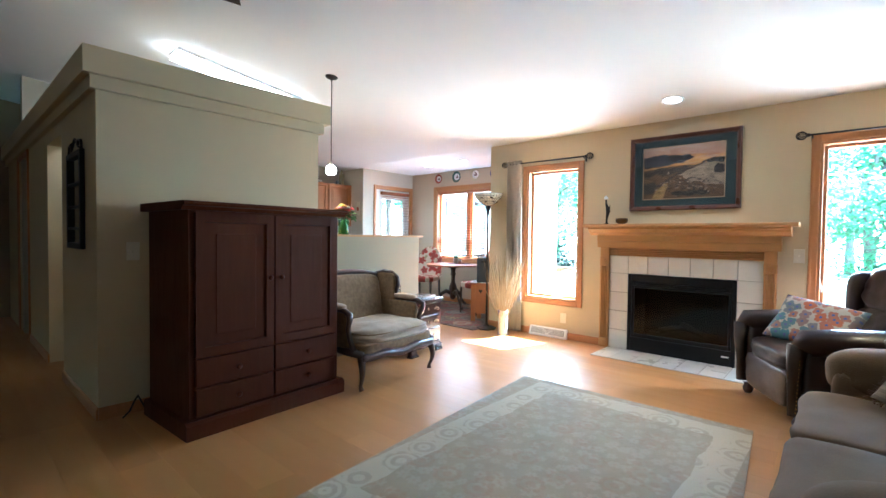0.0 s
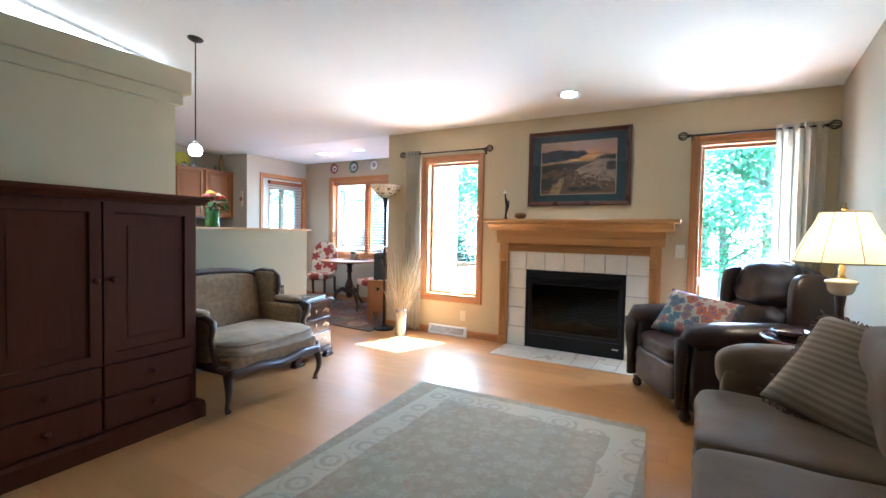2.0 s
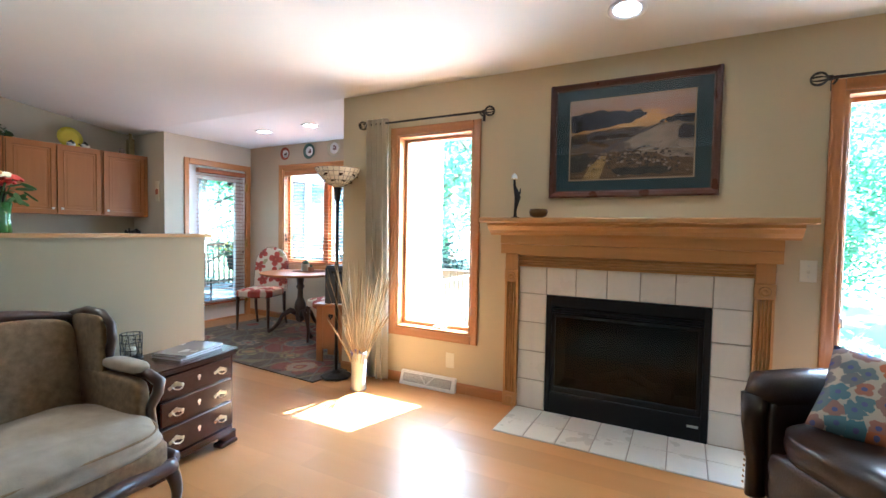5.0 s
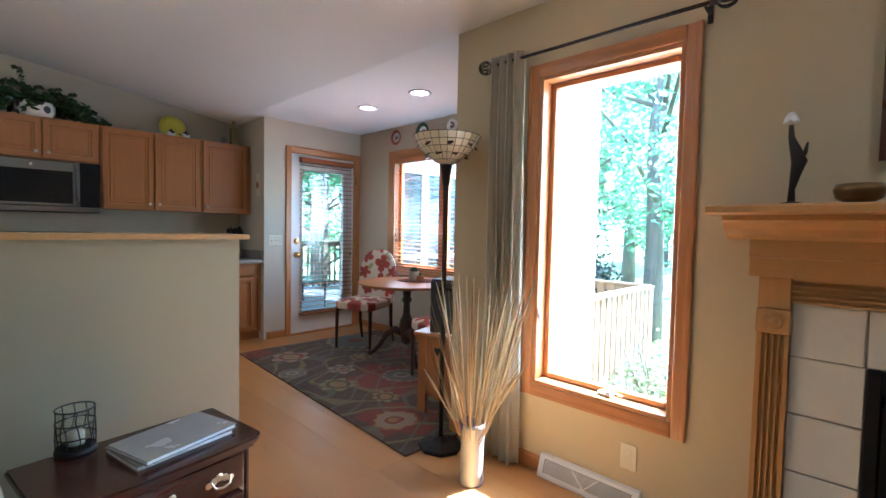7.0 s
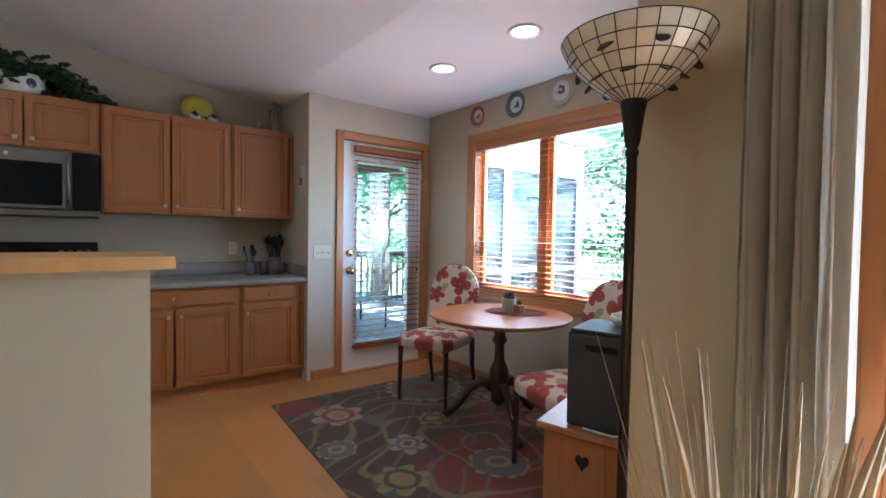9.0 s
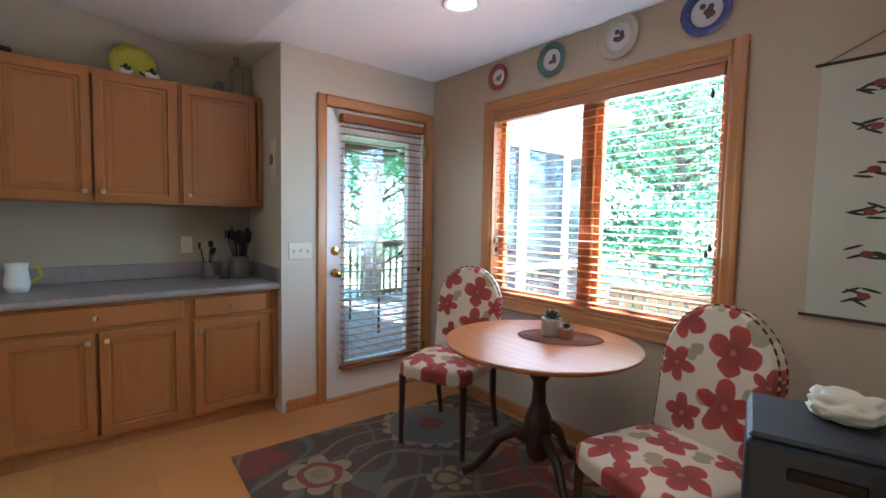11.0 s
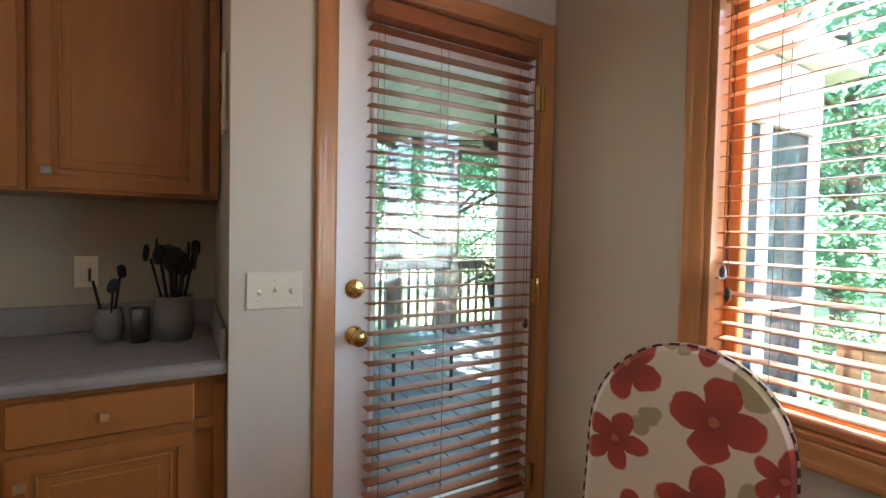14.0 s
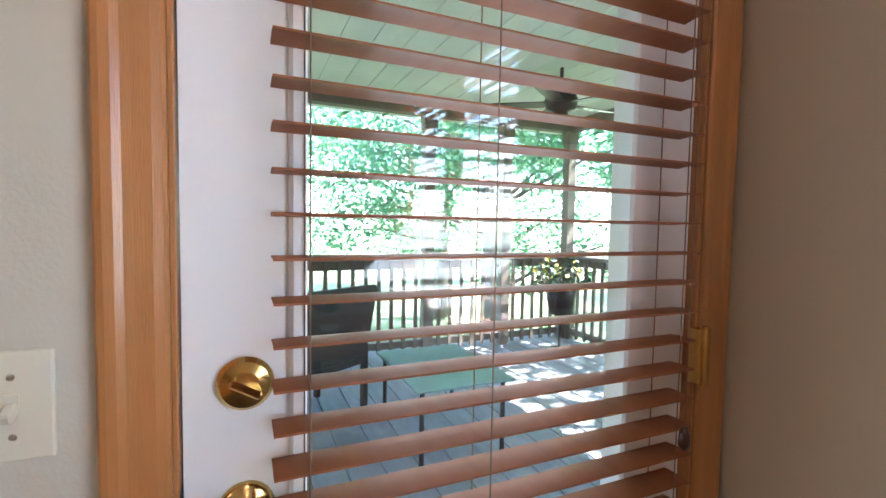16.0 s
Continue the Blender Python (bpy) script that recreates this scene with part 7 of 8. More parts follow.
# ---- dining chairs ----
WELT = mat("red_black_welt", (0.45, 0.36, 0.28), 0.8, vary=0.1, scale=60, bump=0.1)
t = WELT.node_tree
_, u, w = plane_coords(t, "xz", 1.0)
ang = calc(t, "ARCTAN2", calc(t, "SUBTRACT", w, 0.70), u)
dash = calc(t, "GREATER_THAN", calc(t, "SINE", calc(t, "MULTIPLY", ang, 46.0)), -0.3)
t.links.new(blend(t, dash, (0.42, 0.33, 0.25), (0.06, 0.016, 0.014)), t.nodes["Principled BSDF"].inputs["Base Color"])
dc = thing("dining_chair", (-5.115, 5.43, 0.012), "round-backed dining chair in cream cloth with red flowers", "chair", "chairs round the breakfast table", turn=22)
# local: faces -y
part("seat", cushion(-0.225, 0.225, -0.27, 0.20, 0.385, 0.485, 4.5, 14, puff=0.2), FLORAL_XY, dc, smooth=True)


def chair_back(half, depth, y_off, grow=0.0):
    bm = bmesh.new()
    out = [(-half, 0.0)]
    for k in range(21):
        a = math.pi - math.pi * k / 20
        out.append(((half + grow) * math.cos(a), 0.30 + (0.235 + grow) * math.sin(a)))
    out.append((half, 0.0))
    n = len(out)
    layers = []
    for y_, s_ in ((-depth / 2, 0.93), (-depth / 2 + 0.012, 0.985), (0, 1.0), (depth / 2 - 0.012, 0.985), (depth / 2, 0.93)):
        layers.append([bm.verts.new((u * s_, y_ + y_off, (v - 0.25) * s_ + 0.25)) for u, v in out])
    for a_, b_ in zip(layers, layers[1:]):
        for k in range(n):
            bm.faces.new((a_[k], a_[(k + 1) % n], b_[(k + 1) % n], b_[k]))
    bm.faces.new(layers[0][::-1])
    bm.faces.new(layers[-1])
    return bm, out


rec = Matrix.Translation((0, 0.20, 0.455)) @ Matrix.Rotation(radians(-9), 4, "X")
bm, outline = chair_back(0.215, 0.07, 0.0)
bmesh.ops.transform(bm, matrix=rec, verts=bm.verts)
part("backrest", bm, FLORAL_XZ, dc, smooth=False)
for yy in (-0.022, 0.022):
    part("welt", tube([rec @ Vector((u * 0.985, yy, (v - 0.25) * 0.985 + 0.25)) for u, v in outline], 0.0042, 6), WELT, dc)
for sx in (-1, 1):
    part("leg", tube([(sx * 0.19, -0.225, 0.40), (sx * 0.195, -0.23, 0.0)], [0.024, 0.015], 4), DARKW, dc)
    part("leg", tube([(sx * 0.19, 0.19, 0.42), (sx * 0.19, 0.20, 0.2), (sx * 0.195, 0.25, 0.0)], [0.024, 0.02, 0.015], 4), DARKW, dc)
copy_thing(dc, pose(-3.80, 5.30, 0.012, 0, 0, -14))

# ---- stool and box in the corner ----
PINE = mat("orange_pine", (0.38, 0.155, 0.05), 0.4, vary=0.14, scale=5, fine=50, stretch=(8, 8, 0.8), coat=0.3, bump=0.06)
sl_ = thing("heart_stool", (-3.374, 4.816, 0.012), "orange pine stool with a heart cut-out side", "stool", turn=16)
sl_.scale = (0.8, 1.0, 1.19)
box_part("top", (-0.21, 0.21, -0.15, 0.15, 0.43, 0.452), PINE, sl_, 0.005)
for s in (-1, 1):
    part("side_panel", boxes((-0.18, -0.10, s * 0.115 - 0.011, s * 0.115 + 0.011, 0.0, 0.43), (0.10, 0.18, s * 0.115 - 0.011, s * 0.115 + 0.011, 0.0, 0.43), (-0.10, 0.10, s * 0.115 - 0.011, s * 0.115 + 0.011, 0.10, 0.43), bevel=0.003), PINE, sl_)
    # no hole is cut: a solid dark heart gives the shade of the opening
    ht = bmesh.new()
    pts = [(0.016 * 1.2 * math.sin(k * math.pi / 12) ** 3 * 1.6, 0.0017 * (13 * math.cos(k * math.pi / 12) - 5 * math.cos(k * math.pi / 6) - 2 * math.cos(k * math.pi / 4) - math.cos(k * math.pi / 3))) for k in range(24)]
    extrude([(u, 0.355 + v) for u, v in pts], "y", s * 0.115 - 0.0125, s * 0.115 + 0.0125, ht)
    part("heart_cutout", ht, SOOT_SHADE, sl_, "solid dark heart standing for the shaded cut-out")
box_part("stretcher", (-0.02, 0.02, -0.104, 0.104, 0.12, 0.2), PINE, sl_, 0.003)
GREYP = mat("dark_grey_plastic", (0.032, 0.036, 0.046), 0.6, vary=0.08, bump=0.05)
bx = thing("air_purifier", (-3.33, 4.848, 0.55), "dark grey plastic appliance box standing on the stool", "appliance", turn=16)
bx.scale = (0.92, 0.9, 0.9)
box_part("body", (-0.13, 0.13, -0.145, 0.145, 0.0, 0.375), GREYP, bx, 0.012, seg=3)
box_part("lid", (-0.125, 0.125, -0.14, 0.14, 0.376, 0.39), GREYP, bx, 0.006)
box_part("grip", (-0.06, 0.06, -0.1485, -0.1445, 0.31, 0.335), BLACK, bx, 0.003)
part("cord", tube([(0.10, -0.146, 0.06), (0.11, -0.16, 0.02), (0.05, -0.158, 0.004), (-0.06, -0.15, 0.004)], 0.004, 6), WHITE, bx)
cl_ = thing("folded_cloth", (-3.30, 4.92, 0.901), "crumpled cream cloth lying on the appliance box", "cloth")
part("cloth", cushion(-0.06, 0.06, -0.07, 0.07, 0.0, 0.045, 2.6, 10, rough=0.02), PLASTIC, cl_, smooth=True)

# ---- wall plates and scroll ----
for x_, z_, r_, rim, lab in ((-5.31, 2.25, 0.085, (0.36, 0.08, 0.05), "red-rimmed plate with a fruit motif"), (-4.875, 2.255, 0.10, (0.10, 0.17, 0.15), "green-rimmed plate with a fruit motif"), (-4.45, 2.265, 0.115, (0.58, 0.52, 0.38), "cream round plate with a fruit motif"), (-4.02, 2.255, 0.11, (0.05, 0.06, 0.25), "round plate with a dark blue rim")):
    p = thing("wall_plate", (x_, YW, z_), lab + " above the window", "plate", "plates above the window")
    m = Matrix.Translation((0, -0.002, 0)) @ R90
    part("rim", lathe([(r_ * 0.62, 0.006), (r_ * 0.66, 0.009), (r_ * 0.98, 0.018), (r_, 0.017), (r_ * 0.98, 0.012), (r_ * 0.6, 0.0)], 40, m, cap=False), mat("plate_rim", rim, 0.25, vary=0.12, scale=30, bump=0, coat=0.4), p, smooth=True)
    part("well", lathe([(0, 0.005), (r_ * 0.62, 0.006), (r_ * 0.62, 0.0), (0, 0.0)], 36, m), WHITE, p, smooth=True)
    bm = bmesh.new()
    q = random.Random(int(abs(x_) * 100))
    for k in range(7):
        merge(bm, cushion(-r_ * 0.12, r_ * 0.12, -0.001, 0.001, -r_ * 0.12, r_ * 0.12, 2, 3), Matrix.Translation((q.uniform(-.25, .25) * r_, -0.0085, q.uniform(-.25, .25) * r_)))
    part("motif", bm, mat("fruit_glaze", (0.20, 0.08, 0.08), 0.3, vary=0.4, scale=40, bump=0), p)
sr = thing("wall_scroll", (-3.42, YW, 1.43), "cream hanging scroll with small painted birds on branches", "wall hanging")
PAPER = mat("cream_scroll_paper", (0.58, 0.57, 0.47), 0.8, vary=0.05, fine=120)
part("paper", boxes((-0.17, 0.17, -0.007, -0.004, -0.49, 0.48)), PAPER, sr)
for z_ in (-0.49, 0.48):
    part("scroll_rod", tube([(-0.19, -0.008, z_), (0.19, -0.008, z_)], 0.006, 8), DARKW, sr)
part("hanger", tube([(-0.16, -0.008, 0.485), (0, -0.004, 0.56), (0.16, -0.008, 0.485)], 0.002, 5), DARKW, sr)
q = random.Random(31)
INK, RINK = mat("black_ink", (0.04, 0.04, 0.035), 0.8, bump=0), mat("red_ink", (0.25, 0.06, 0.04), 0.8, bump=0)
for k in range(6):
    z_ = 0.38 - k * 0.155
    bm = bmesh.new()
    for j in range(6):
        a = q.uniform(-0.5, 0.5)
        merge(bm, cushion(-0.03, 0.03, -0.0004, 0.0004, -0.005, 0.005, 1.8, 3), Matrix.Translation((q.uniform(-.05, .05), -0.0075, z_ + q.uniform(-.025, .025))) @ Matrix.Rotation(a, 4, "Y"))
    part("painted_branch", bm, INK, sr)
    part("painted_bird", cushion(-0.02, 0.02, -0.0092, -0.0084, z_ - 0.012, z_ + 0.014, 2, 4), RINK, sr)

# ---- outdoors ----
GRASS = mat("sunlit_lawn", (0.17, 0.22, 0.09), 0.95, vary=0.25, scale=0.6, fine=30, bump=0.6)
bm = bmesh.new()
gn = 40
gv = {}
for i in range(gn + 1):
    for j in range(gn + 1):
        x_, y_ = -140 + 280 * i / gn, -60 + 260 * j / gn
        inside = -16 < x_ < 8 and -12 < y_ < 10
        gv[i, j] = bm.verts.new((x_, y_, -1.0 + (0 if inside else 0.25 * noise.noise(Vector((x_ * 0.03, y_ * 0.03, 0))))))
for i in range(gn):
    for j in range(gn):
        bm.faces.new((gv[i, j], gv[i + 1, j], gv[i + 1, j + 1], gv[i, j + 1]))
tagged(part("ground", bm, GRASS), kind="structure")
SIDING = mat("white_siding", (0.75, 0.75, 0.73), 0.6, vary=0.04, bump=0.05)
bm = bmesh.new()
for k in range(20):
    z_ = -1.0 + k * 0.17
    extrude([(XC + T + 0.004, z_), (XC + T + 0.02, z_), (XC + T + 0.006, z_ + 0.17), (XC + T + 0.004, z_ + 0.17)], "y", YF + T, YW + T + 0.02, bm)
tagged(part("siding", bm, SIDING), kind="structure")
wall("foundation", [(-8.4, XR + T, YB - T, YF + T, -1.1, -0.15), (-6.3, XC + T, YF + T, YW + T, -1.1, -0.15)], GROUT)
ev = wall("eave", [(-2.98, XR + 0.6, YF + T, YF + T + 0.62, 2.14, 2.40)], WHITE)
wall("roof", [(-9.0, XR + 0.6, YB - 0.5, YW + T, 3.5, 3.6)], GROUT)
# weathered boards, lightened and blued to carry the sky's reflection in their colour
DECK = mat("weathered_sky_tinted_deck_wood", (0.27, 0.275, 0.29), 0.85, vary=0.2, scale=3, fine=40, stretch=(0.8, 8, 8), bump=0.2, random=0.1)
RAILW = mat("tan_rail_wood", (0.32, 0.22, 0.13), 0.8, vary=0.15, scale=4, fine=40, bump=0.15)
POSTM = mat("brown_post_stain", (0.15, 0.12, 0.09), 0.7, vary=0.1, bump=0.1)
POSTW = mat("white_post_paint", (0.62, 0.62, 0.60), 0.6, vary=0.06, bump=0.05)

# covered porch beyond the patio door
pf = wall("porch_floor", [(-10.2, -6.82, 2.6, 4.92, -0.25, -0.085), (-10.2, -6.17, 4.92, 8.7, -0.25, -0.085)], DECK)
for k in range(32):
    y_ = 2.62 + k * 0.188
    box_part("plank", (-10.2, -6.82 if y_ < 4.9 else -6.17, y_, y_ + 0.18, -0.083, -0.055), DECK, pf, 0.003)
pcx = mat("porch_ceiling_paint", (0.72, 0.71, 0.64), 0.7, vary=0.05, bump=0.05)
wall("porch_roof", [(-10.4, -6.82, 2.4, 4.93, 2.46, 2.60), (-10.4, -6.17, 4.93, 8.95, 2.46, 2.60), (-6.17, -5.95, 6.2, 8.95, 2.46, 2.60)], pcx)
for k in range(30):
    box_part("beadboard", (-10.3, -6.84 if 2.5 + k * 0.214 < 4.93 else -6.2, 2.5 + k * 0.214, 2.5 + k * 0.214 + 0.208, 2.452, 2.46), pcx, bpy.data.objects["porch_roof"], 0.002)
wall("porch_beam", [(-9.78, -9.66, 2.6, 8.66, 2.33, 2.45), (-9.66, -6.2, 8.54, 8.66, 2.33, 2.45)], POSTM)
for x_, y_ in ((-9.72, 3.0), (-9.72, 5.0), (-9.72, 6.84), (-9.72, 7.74), (-9.72, 8.6), (-8.0, 8.6)):
    p = thing("porch_post", (x_, y_, -0.055), "dark stained square post holding up the porch roof", "post", "porch posts")
    box_part("shaft", (-0.055, 0.055, -0.055, 0.055, 0.0, 2.385), POSTM, p, 0.006)
    box_part("cap_block", (-0.068, 0.068, -0.068, 0.068, 2.25, 2.384), POSTM, p, 0.006)
# white screened side of the porch, beside the nook
scr = thing("porch_screen", (-6.15, 6.2, -0.055), "white-framed screened porch side with dark insect mesh", "porch screen", turn=90)
for k, (a, w_) in enumerate(((0.0, 0.07), (1.02, 0.11), (1.74, 0.075), (2.42, 0.10))):
    box_part("post", (a - w_ / 2, a + w_ / 2, -0.045, 0.045, 0.0, 2.06), POSTW, scr, 0.005)
box_part("header", (-0.03, 2.47, -0.05, 0.05, 2.06, 2.50), POSTW, scr, 0.005)
box_part("sill_rail", (-0.03, 2.47, -0.05, 0.05, 0.0, 0.10), POSTW, scr, 0.004)
mesh_mat = glass_mat("dark_insect_mesh", (0.30, 0.36, 0.42), 0.6, 0.10)
for a, b in ((0.035, 0.965), (1.075, 1.70), (1.78, 2.37)):
    box_part("mid_rail", (a, b, -0.03, 0.03, 0.84, 0.90), POSTW, scr, 0.003)
    g = box_part("mesh", (a, b, -0.006, -0.004, 0.10, 2.06), mesh_mat, scr, 0)
    g.visible_shadow = False


def railing(p0, p1, top, bottom, pitch, name, label, material, picket):
    d = Vector((p1[0] - p0[0], p1[1] - p0[1], 0))
    L = d.length
    r = thing(name, (p0[0], p0[1], bottom), label, "railing", turn=math.degrees(math.atan2(d.y, d.x)))
    h = top - bottom
    box_part("top_rail", (0, L, -0.065, 0.065, h - 0.035, h), material, r, 0.006)
    box_part("sub_rail", (0, L, -0.02, 0.02, h - 0.12, h - 0.036), material, r, 0.003)
    box_part("bottom_rail", (0, L, -0.02, 0.02, 0.06, 0.13), material, r, 0.003)
    bm = boxes((-picket / 2, picket / 2, -0.045, -0.021, 0.03, h - 0.04), bevel=0.002)
    f = part("baluster", bm, material, r)
    n = int(L / pitch)
    for k in range(n):
        o = f if k == 0 else new("baluster", f.data)
        o.parent = r
        o.matrix_basis = pose((k + 0.5) * L / n, 0, 0)
    for e_ in (0.02, L - 0.02):
        box_part("end_post", (e_ - 0.045, e_ + 0.045, -0.045, 0.045, 0.0, h - 0.036), material, r, 0.004)


railing((-9.72, 2.7), (-9.72, 8.55), 0.92, -0.055, 0.125, "porch_railing", "porch railing with square balusters", POSTM, 0.038)
railing((-9.66, 8.6), (-6.25, 8.6), 0.92, -0.055, 0.125, "porch_railing", "porch railing with square balusters", POSTM, 0.038)
pfn = thing("porch_fan", (-8.3, 7.35, 0), "ceiling fan hanging from the porch roof, at rest", "ceiling fan")
part("downrod", tube([(0, 0, 2.452), (0, 0, 2.25)], 0.014, 8), IRON, pfn)
part("motor", lathe([(0.03, 2.27), (0.11, 2.25), (0.13, 2.20), (0.11, 2.14), (0.05, 2.12), (0.06, 2.08), (0, 2.05)], 24), IRON, pfn, smooth=True)
for k in range(5):
    m = Matrix.Rotation(radians(20 + 72 * k), 4, "Z") @ Matrix.Translation((0, 0, 2.18)) @ Matrix.Rotation(radians(10), 4, "X")
    part("blade", add_box(bmesh.new(), 0.12, 0.52, -0.05, 0.05, -0.004, 0.004, 0.002, m=m), DARKW, pfn)
pch = thing("patio_chair", (-8.5, 5.5, -0.055), "dark woven patio chair on the porch", "chair", turn=-60)
WICK = mat("dark_wicker", (0.03, 0.028, 0.028), 0.7, vary=0.3, scale=50, bump=0.6)
box_part("seat", (-0.28, 0.28, -0.28, 0.28, 0.36, 0.43), WICK, pch, 0.02)
part("backrest", add_box(bmesh.new(), -0.28, 0.28, -0.03, 0.03, 0.0, 0.5, 0.02, m=Matrix.Translation((0, 0.27, 0.42)) @ Matrix.Rotation(radians(-12), 4, "X")), WICK, pch)
for sx in (-1, 1):
    box_part("arm", (sx * 0.30 - 0.03, sx * 0.30 + 0.03, -0.28, 0.28, 0.58, 0.62), WICK, pch, 0.01)
    for sy in (-0.25, 0.25):
        box_part("leg", (sx * 0.29 - 0.02, sx * 0.29 + 0.02, sy - 0.02, sy + 0.02, 0, 0.58), WICK, pch, 0.004)
ptb = thing("patio_table", (-8.0, 6.25, -0.055), "low glass-topped patio table on the porch", "table")
box_part("tabletop", (-0.4, 0.4, -0.3, 0.3, 0.42, 0.435), mat("pale_green_glass", (0.3, 0.42, 0.4), 0.1, bump=0, coat=0.5), ptb, 0.004)
for sx in (-0.35, 0.35):
    for sy in (-0.25, 0.25):
        part("leg", tube([(sx, sy, 0.42), (sx, sy, 0)], 0.014, 8), IRON, ptb)
pfl = thing("porch_planter", (-9.3, 8.2, 0.33), "planter of yellow flowers by the porch railing", "potted plant")
part("pot", lathe([(0, 0), (0.12, 0), (0.17, 0.3), (0.15, 0.3), (0, 0.25)], 20), BLACK, pfl, smooth=True)
part("stand", lathe([(0.12, -0.385), (0.11, -0.37), (0.015, -0.35), (0.015, -0.03), (0.10, -0.01), (0.10, 0.0)], 16), BLACK, pfl, smooth=True)
q = random.Random(17)
fo, bl_ = bmesh.new(), bmesh.new()
for k in range(170):
    a, e_ = q.uniform(0, 6.28), q.random() ** 0.5
    p = Vector((0.3 * e_ * math.cos(a), 0.3 * e_ * math.sin(a), 0.3 + q.random() * (0.42 - 0.25 * e_)))
    m = Matrix.Translation(p) @ Euler((q.uniform(-1, 1), q.uniform(-1, 1), q.uniform(0, 6))).to_matrix().to_4x4()
    w = q.uniform(0.03, 0.05)
    tgt = bl_ if k % 4 == 0 and p.z > 0.4 else fo
    tgt.faces.new([tgt.verts.new(m @ Vector(c)) for c in ((0, -w, 0), (w * 0.7, 0, w * 0.2), (0, w, 0), (-w * 0.7, 0, w * 0.2))])
part("foliage", fo, IVY, pfl)
part("blossom", bl_, mat("yellow_petal", (0.6, 0.45, 0.04), 0.6, bump=0), pfl, "yellow blossoms")

# lower deck railing seen past the nook
railing((-3.4, 6.3), (-3.4, 8.6), 0.57, -0.98, 0.135, "deck_railing", "tan boarded deck railing in the sun", RAILW, 0.10)
railing((-5.9, 8.6), (-3.4, 8.6), 0.57, -0.98, 0.135, "deck_railing", "tan boarded deck railing in the sun", RAILW, 0.10)

LEAF = mat("summer_leaf", (0.075, 0.15, 0.075), 0.55, vary=0.3, scale=0.8, fine=9, bump=0.0)
let_through(LEAF, (0.20, 0.40, 0.22), 0.55)
BARK = mat("grey_brown_bark", (0.20, 0.17, 0.14), 0.95, vary=0.3, scale=6, fine=40, bump=0.8, stretch=(6, 6, 1))


def tree(at, height, spread, leaves, seed, label, low=0.25, size=0.085):
    q = random.Random(seed)
    tr = thing("tree", at, label, "tree", "garden trees")
    top = height * 0.8
    pts = [Vector((0.12 * math.sin(k * 1.3) * k / 6, 0.12 * math.cos(k) * k / 6, top * k / 6)) for k in range(7)]
    rad = [height * 0.028 * (1 - 0.85 * k / 6) for k in range(7)]
    part("trunk", tube(pts, rad, 10), BARK, tr, smooth=True)
    tips = []
    for k in range(16):
        f = q.uniform(low, 0.95)
        p = pts[0].lerp(pts[-1], f)
        a = k * 2.4 + q.uniform(-.4, .4)
        reach = spread * (0.55 + 0.5 * math.sin(math.pi * min(1, max(0.0, (f - low) / (1 - low)) * 0.8 + 0.2))) * q.uniform(0.75, 1.1)
        e = p + Vector((math.cos(a) * reach, math.sin(a) * reach, reach * q.uniform(0.1, 0.55)))
        m1 = p.lerp(e, 0.5) + Vector((0, 0, reach * 0.08))
        part("limb", tube([p, m1, e], [height * 0.007, height * 0.004, height * 0.0015], 6), BARK, tr, smooth=True)
        for j in range(7):
            c = p.lerp(e, q.uniform(0.35, 1.08)) + Vector((q.gauss(0, .16), q.gauss(0, .16), q.gauss(0, .13))) * spread
            tips.append((c, q.uniform(0.13, 0.27) * spread))
    vs_, fs_ = [], []
    for k in range(leaves):
        c, r = tips[q.randrange(len(tips))]
        d = Vector((q.gauss(0, 1), q.gauss(0, 1), q.gauss(0, 0.7)))
        d = d.normalized() * r * q.random() ** 0.45
        p = c + d
        w = size * q.uniform(0.6, 1.2)
        m = Euler((q.uniform(-1.1, 1.1), q.uniform(-1.1, 1.1), q.uniform(0, 6.28))).to_matrix()
        b = len(vs_)
        vs_ += [p + m @ Vector(o) for o in ((0, -w, 0), (w * 0.5, -w * 0.1, w * 0.12), (0, w, 0), (-w * 0.5, -w * 0.1, w * 0.12))]
        fs_.append((b, b + 1, b + 2, b + 3))
    me = bpy.data.meshes.new("crown")
    me.from_pydata([tuple(v) for v in vs_], [], fs_)
    me.materials.append(LEAF)
    o = new("crown", me)
    o.parent = tr
    return tr


tree((-4.75, 12.6, -1.0), 8.5, 3.7, 10500, 1, "broad leafy maple on the lawn", 0.30)
t2 = tree((-10.5, 13.5, -1.0), 9.0, 3.8, 17000, 2, "tall leafy tree behind the porch", 0.15)
t3 = tree((2.0, 17.0, -1.0), 7.5, 3.4, 17000, 3, "leafy garden tree beyond the lawn", 0.12)
for x_, y_, r_, s_ in ((-15.5, 9.5, 130, 0.9), (-17, 4.0, 200, 1.0), (-15.5, -0.5, 80, 0.9), (6.5, 19, 10, 1.1), (-11.5, 34, 15, 1.3), (-4.5, 40, 75, 1.5), (0.5, 38, 140, 1.4), (-9.0, 44, 200, 1.6), (-9.0, 22, 300, 1.2), (-20, 14, 30, 1.2), (12, 24, 100, 1.3), (-14, 27, 250, 1.4), (3.2, 28, 55, 1.4), (-8.2, 15.5, 170, 0.9), (-12.6, 9.2, 20, 0.75), (0.8, 14.5, 310, 0.8)):
    for src in ((t2,) if x_ < -5 else (t3,)):
        o = copy_thing(src, pose(x_, y_, -1.0, 0, 0, r_))
        o.scale = (s_, s_, s_)


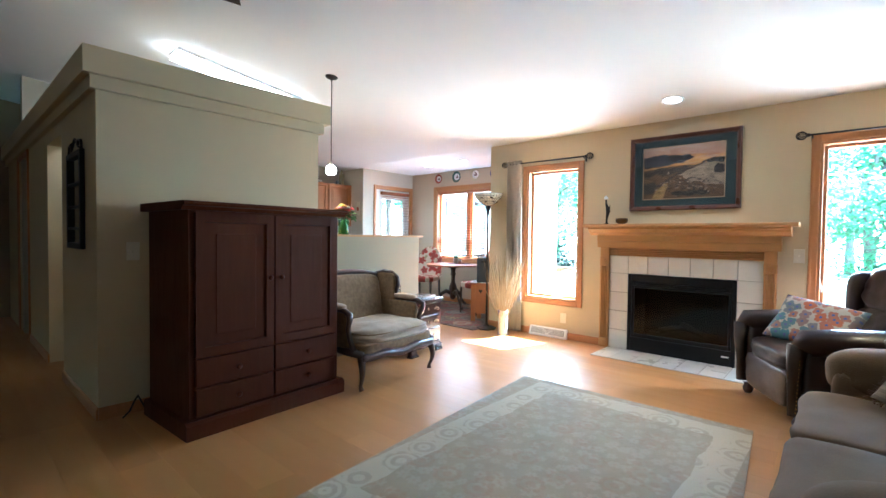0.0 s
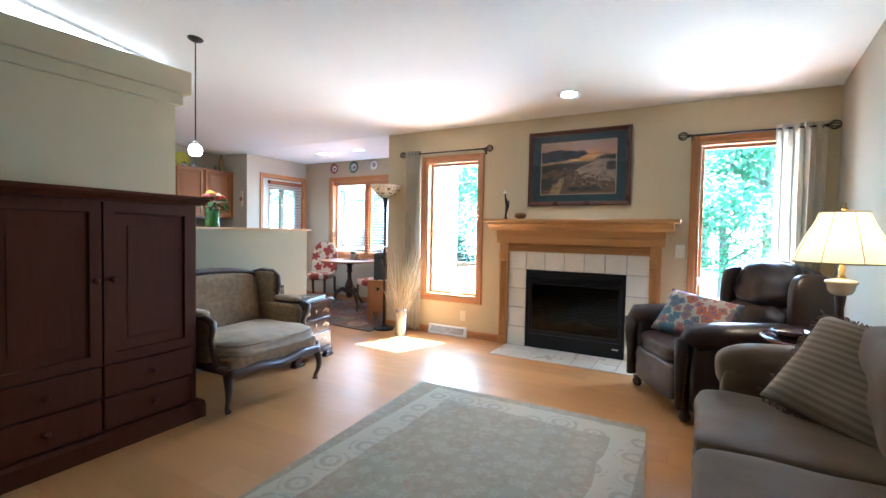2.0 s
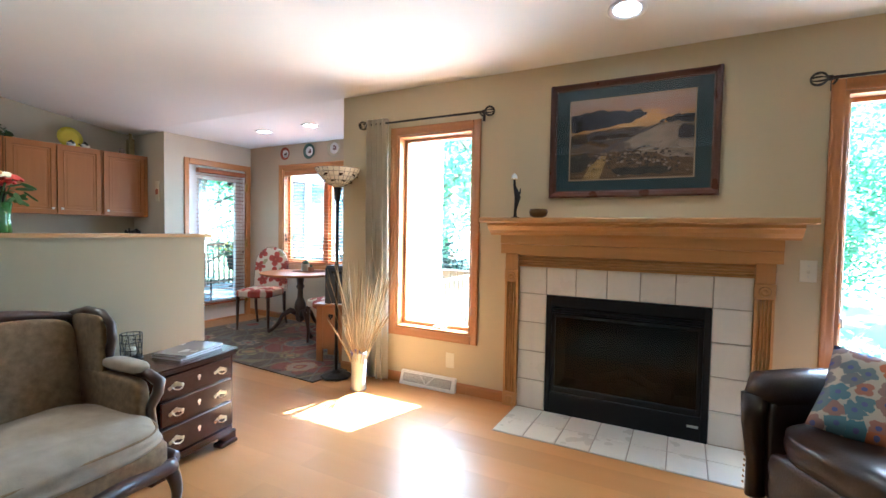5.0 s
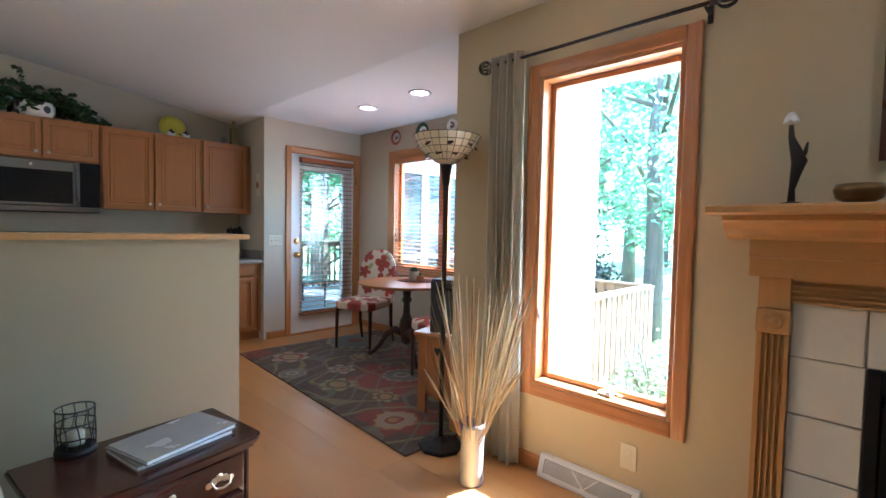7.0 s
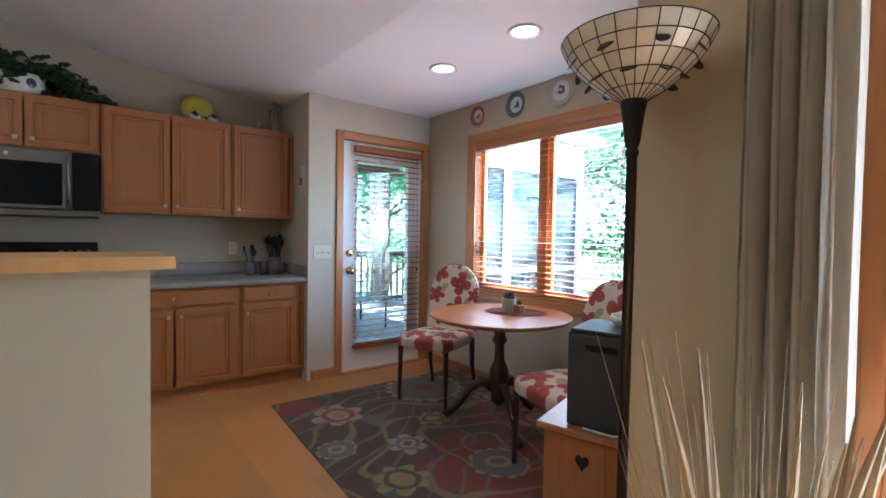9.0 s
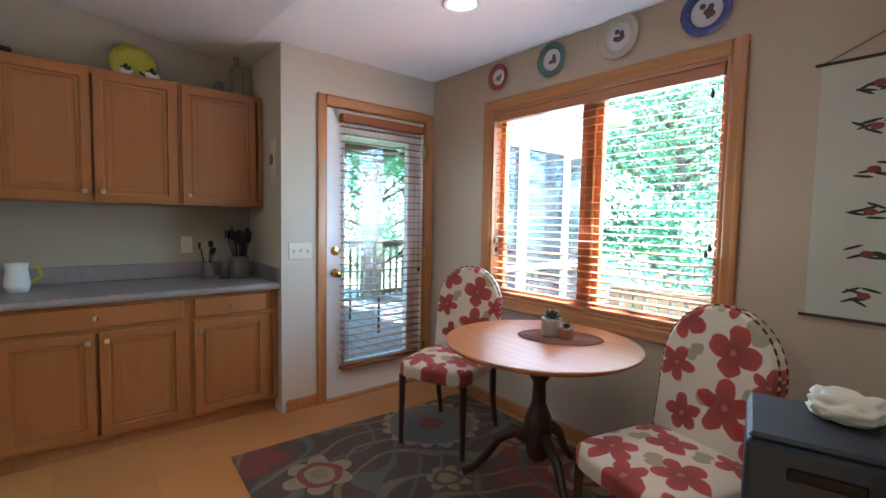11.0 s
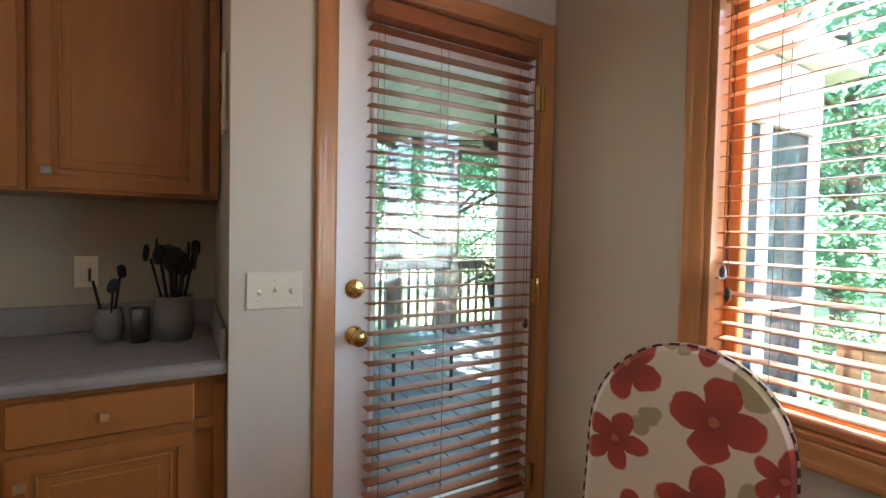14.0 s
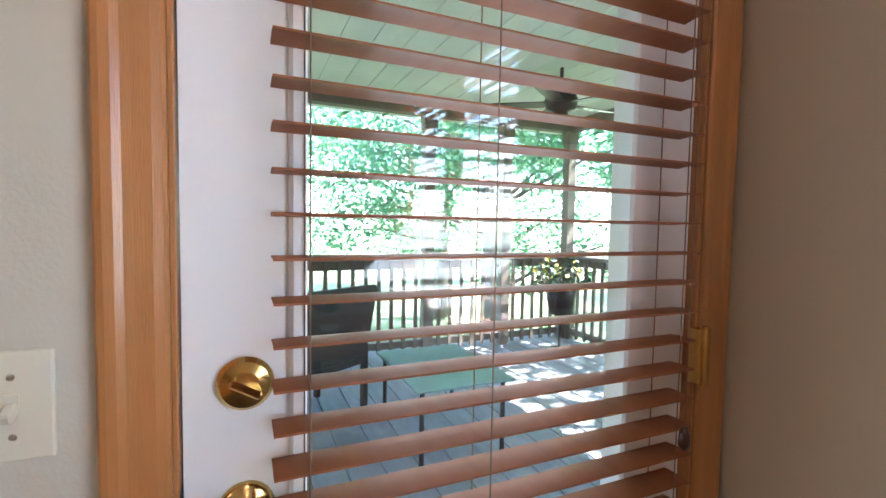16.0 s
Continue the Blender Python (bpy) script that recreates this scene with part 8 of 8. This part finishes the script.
def shrub(at, r, h, n, seed, label, material):
    q = random.Random(seed)
    s = thing("shrub", at, label, "shrub", "garden shrubs")
    vs_, fs_ = [], []
    for k in range(n):
        a, e = q.uniform(0, 6.28), q.random() ** 0.5
        p = Vector((r * e * math.cos(a), r * e * math.sin(a), h * q.random() * (1.05 - e * 0.6) * (0.8 + 0.3 * noise.noise(Vector((math.cos(a) * 2, math.sin(a) * 2, seed))))))
        w = q.uniform(0.03, 0.075)
        m = Euler((q.uniform(-1.3, 1.3), q.uniform(-1.3, 1.3), q.uniform(0, 6.28))).to_matrix()
        b = len(vs_)
        vs_ += [p + m @ Vector(o) for o in ((0, -w, 0), (w * 0.4, 0, w * 0.1), (0, w, 0), (-w * 0.4, 0, w * 0.1))]
        fs_.append((b, b + 1, b + 2, b + 3))
    me = bpy.data.meshes.new("foliage")
    me.from_pydata([tuple(v) for v in vs_], [], fs_)
    me.materials.append(material)
    o = new("foliage", me)
    o.parent = s
    for k in range(7):
        a = k * 0.9
        part("stem", tube([(0, 0, 0), (r * 0.3 * math.cos(a), r * 0.3 * math.sin(a), h * 0.4), (r * 0.6 * math.cos(a), r * 0.6 * math.sin(a), h * 0.75)], [0.02, 0.012, 0.004], 5), BARK, s)


PALE = mat("pale_grassy_leaf", (0.34, 0.36, 0.25), 0.7, vary=0.25, scale=3, fine=20, bump=0)
let_through(PALE, (0.32, 0.36, 0.2), 0.45)
shrub((-2.7, 7.2, -1.0), 0.75, 1.6, 4200, 5, "pale feathery shrub beside the deck railing", PALE)
shrub((-1.8, 6.6, -1.0), 0.9, 1.25, 4200, 6, "pale feathery shrub under the window", PALE)
shrub((-5.35, 10.2, -1.0), 1.35, 2.3, 4600, 7, "round green shrub behind the deck", LEAF)
shrub((-6.6, 11.6, -1.0), 1.2, 2.2, 3000, 8, "round green shrub on the lawn", LEAF)
DARKLEAF = mat("dark_evergreen_leaf", (0.018, 0.035, 0.022), 0.7, vary=0.25, scale=3, fine=20, bump=0)
shrub((-4.6, 9.6, -1.0), 0.55, 2.7, 4600, 13, "narrow dark evergreen shrub behind the deck", DARKLEAF)
shrub((1.0, 9.5, -1.0), 1.3, 1.5, 3000, 9, "round green shrub by the lawn", LEAF)
shrub((-11.5, 5.5, -1.0), 1.2, 2.1, 3000, 10, "tall green shrub beyond the porch railing", LEAF)
shrub((-11.3, 3.8, -1.0), 1.1, 2.6, 3000, 12, "tall green shrub beyond the porch railing", LEAF)

# parked car far across the lawn
cr_ = thing("parked_car", (-7.6, 33.0, -1.0), "blue car parked far across the lawn", "car", turn=10)
BLUE = mat("blue_car_paint", (0.03, 0.12, 0.36), 0.25, vary=0.03, bump=0, coat=0.8)
part("body", extrude([(-2.1, 0.3), (2.1, 0.3), (2.15, 0.7), (1.9, 0.85), (1.1, 0.92), (0.6, 1.4), (-0.9, 1.42), (-1.6, 0.95), (-2.1, 0.85)], "y", -0.85, 0.85), BLUE, cr_)
part("window_band", extrude([(1.0, 0.95), (0.55, 1.34), (-0.85, 1.36), (-1.4, 0.98)], "y", -0.86, 0.86), BLACK, cr_)
for sx in (-1.3, 1.3):
    for sy in (-0.8, 0.8):
        w = part("wheel", lathe([(0.18, -0.1), (0.31, -0.1), (0.33, -0.05), (0.33, 0.05), (0.31, 0.1), (0.18, 0.1)], 20, Matrix.Translation((sx, sy, 0.33)) @ R90), BLACK, cr_, smooth=True)
        part("rim", lathe([(0, -0.09), (0.18, -0.1), (0.18, 0.1), (0, 0.09)], 16, Matrix.Translation((sx, sy, 0.33)) @ R90), STEEL, w)

# ---- floor boards ----
rnd = random.Random(11)
bw, bl = 0.195, 1.28
y = YB
while y < YW - 0.01:
    off = rnd.uniform(-bl, 0)
    x = -8.2 + off
    y1 = min(y + bw, YW)
    while x < XR:
        left = -8.2 if y1 < 1.05 else XK if y1 < 4.8 else XD - 0.02
        xa, xb = max(x, left), min(x + bl, XR)
        x += bl
        if xb - xa < 0.03 or (xb < -6.2 and y > 0.4) or (xa > -3.0 and y > 4.62) or y1 < -1.2 or (xb < -3.3 and y < -0.5):
            continue
        bmx = boxes((xa + 0.0001, xb - 0.0001, y + 0.0001, y1 - 0.0001, -0.02, 0.0), bevel=0.0003)
        part("plank", bmx, FLOOR, floor)
    y += bw
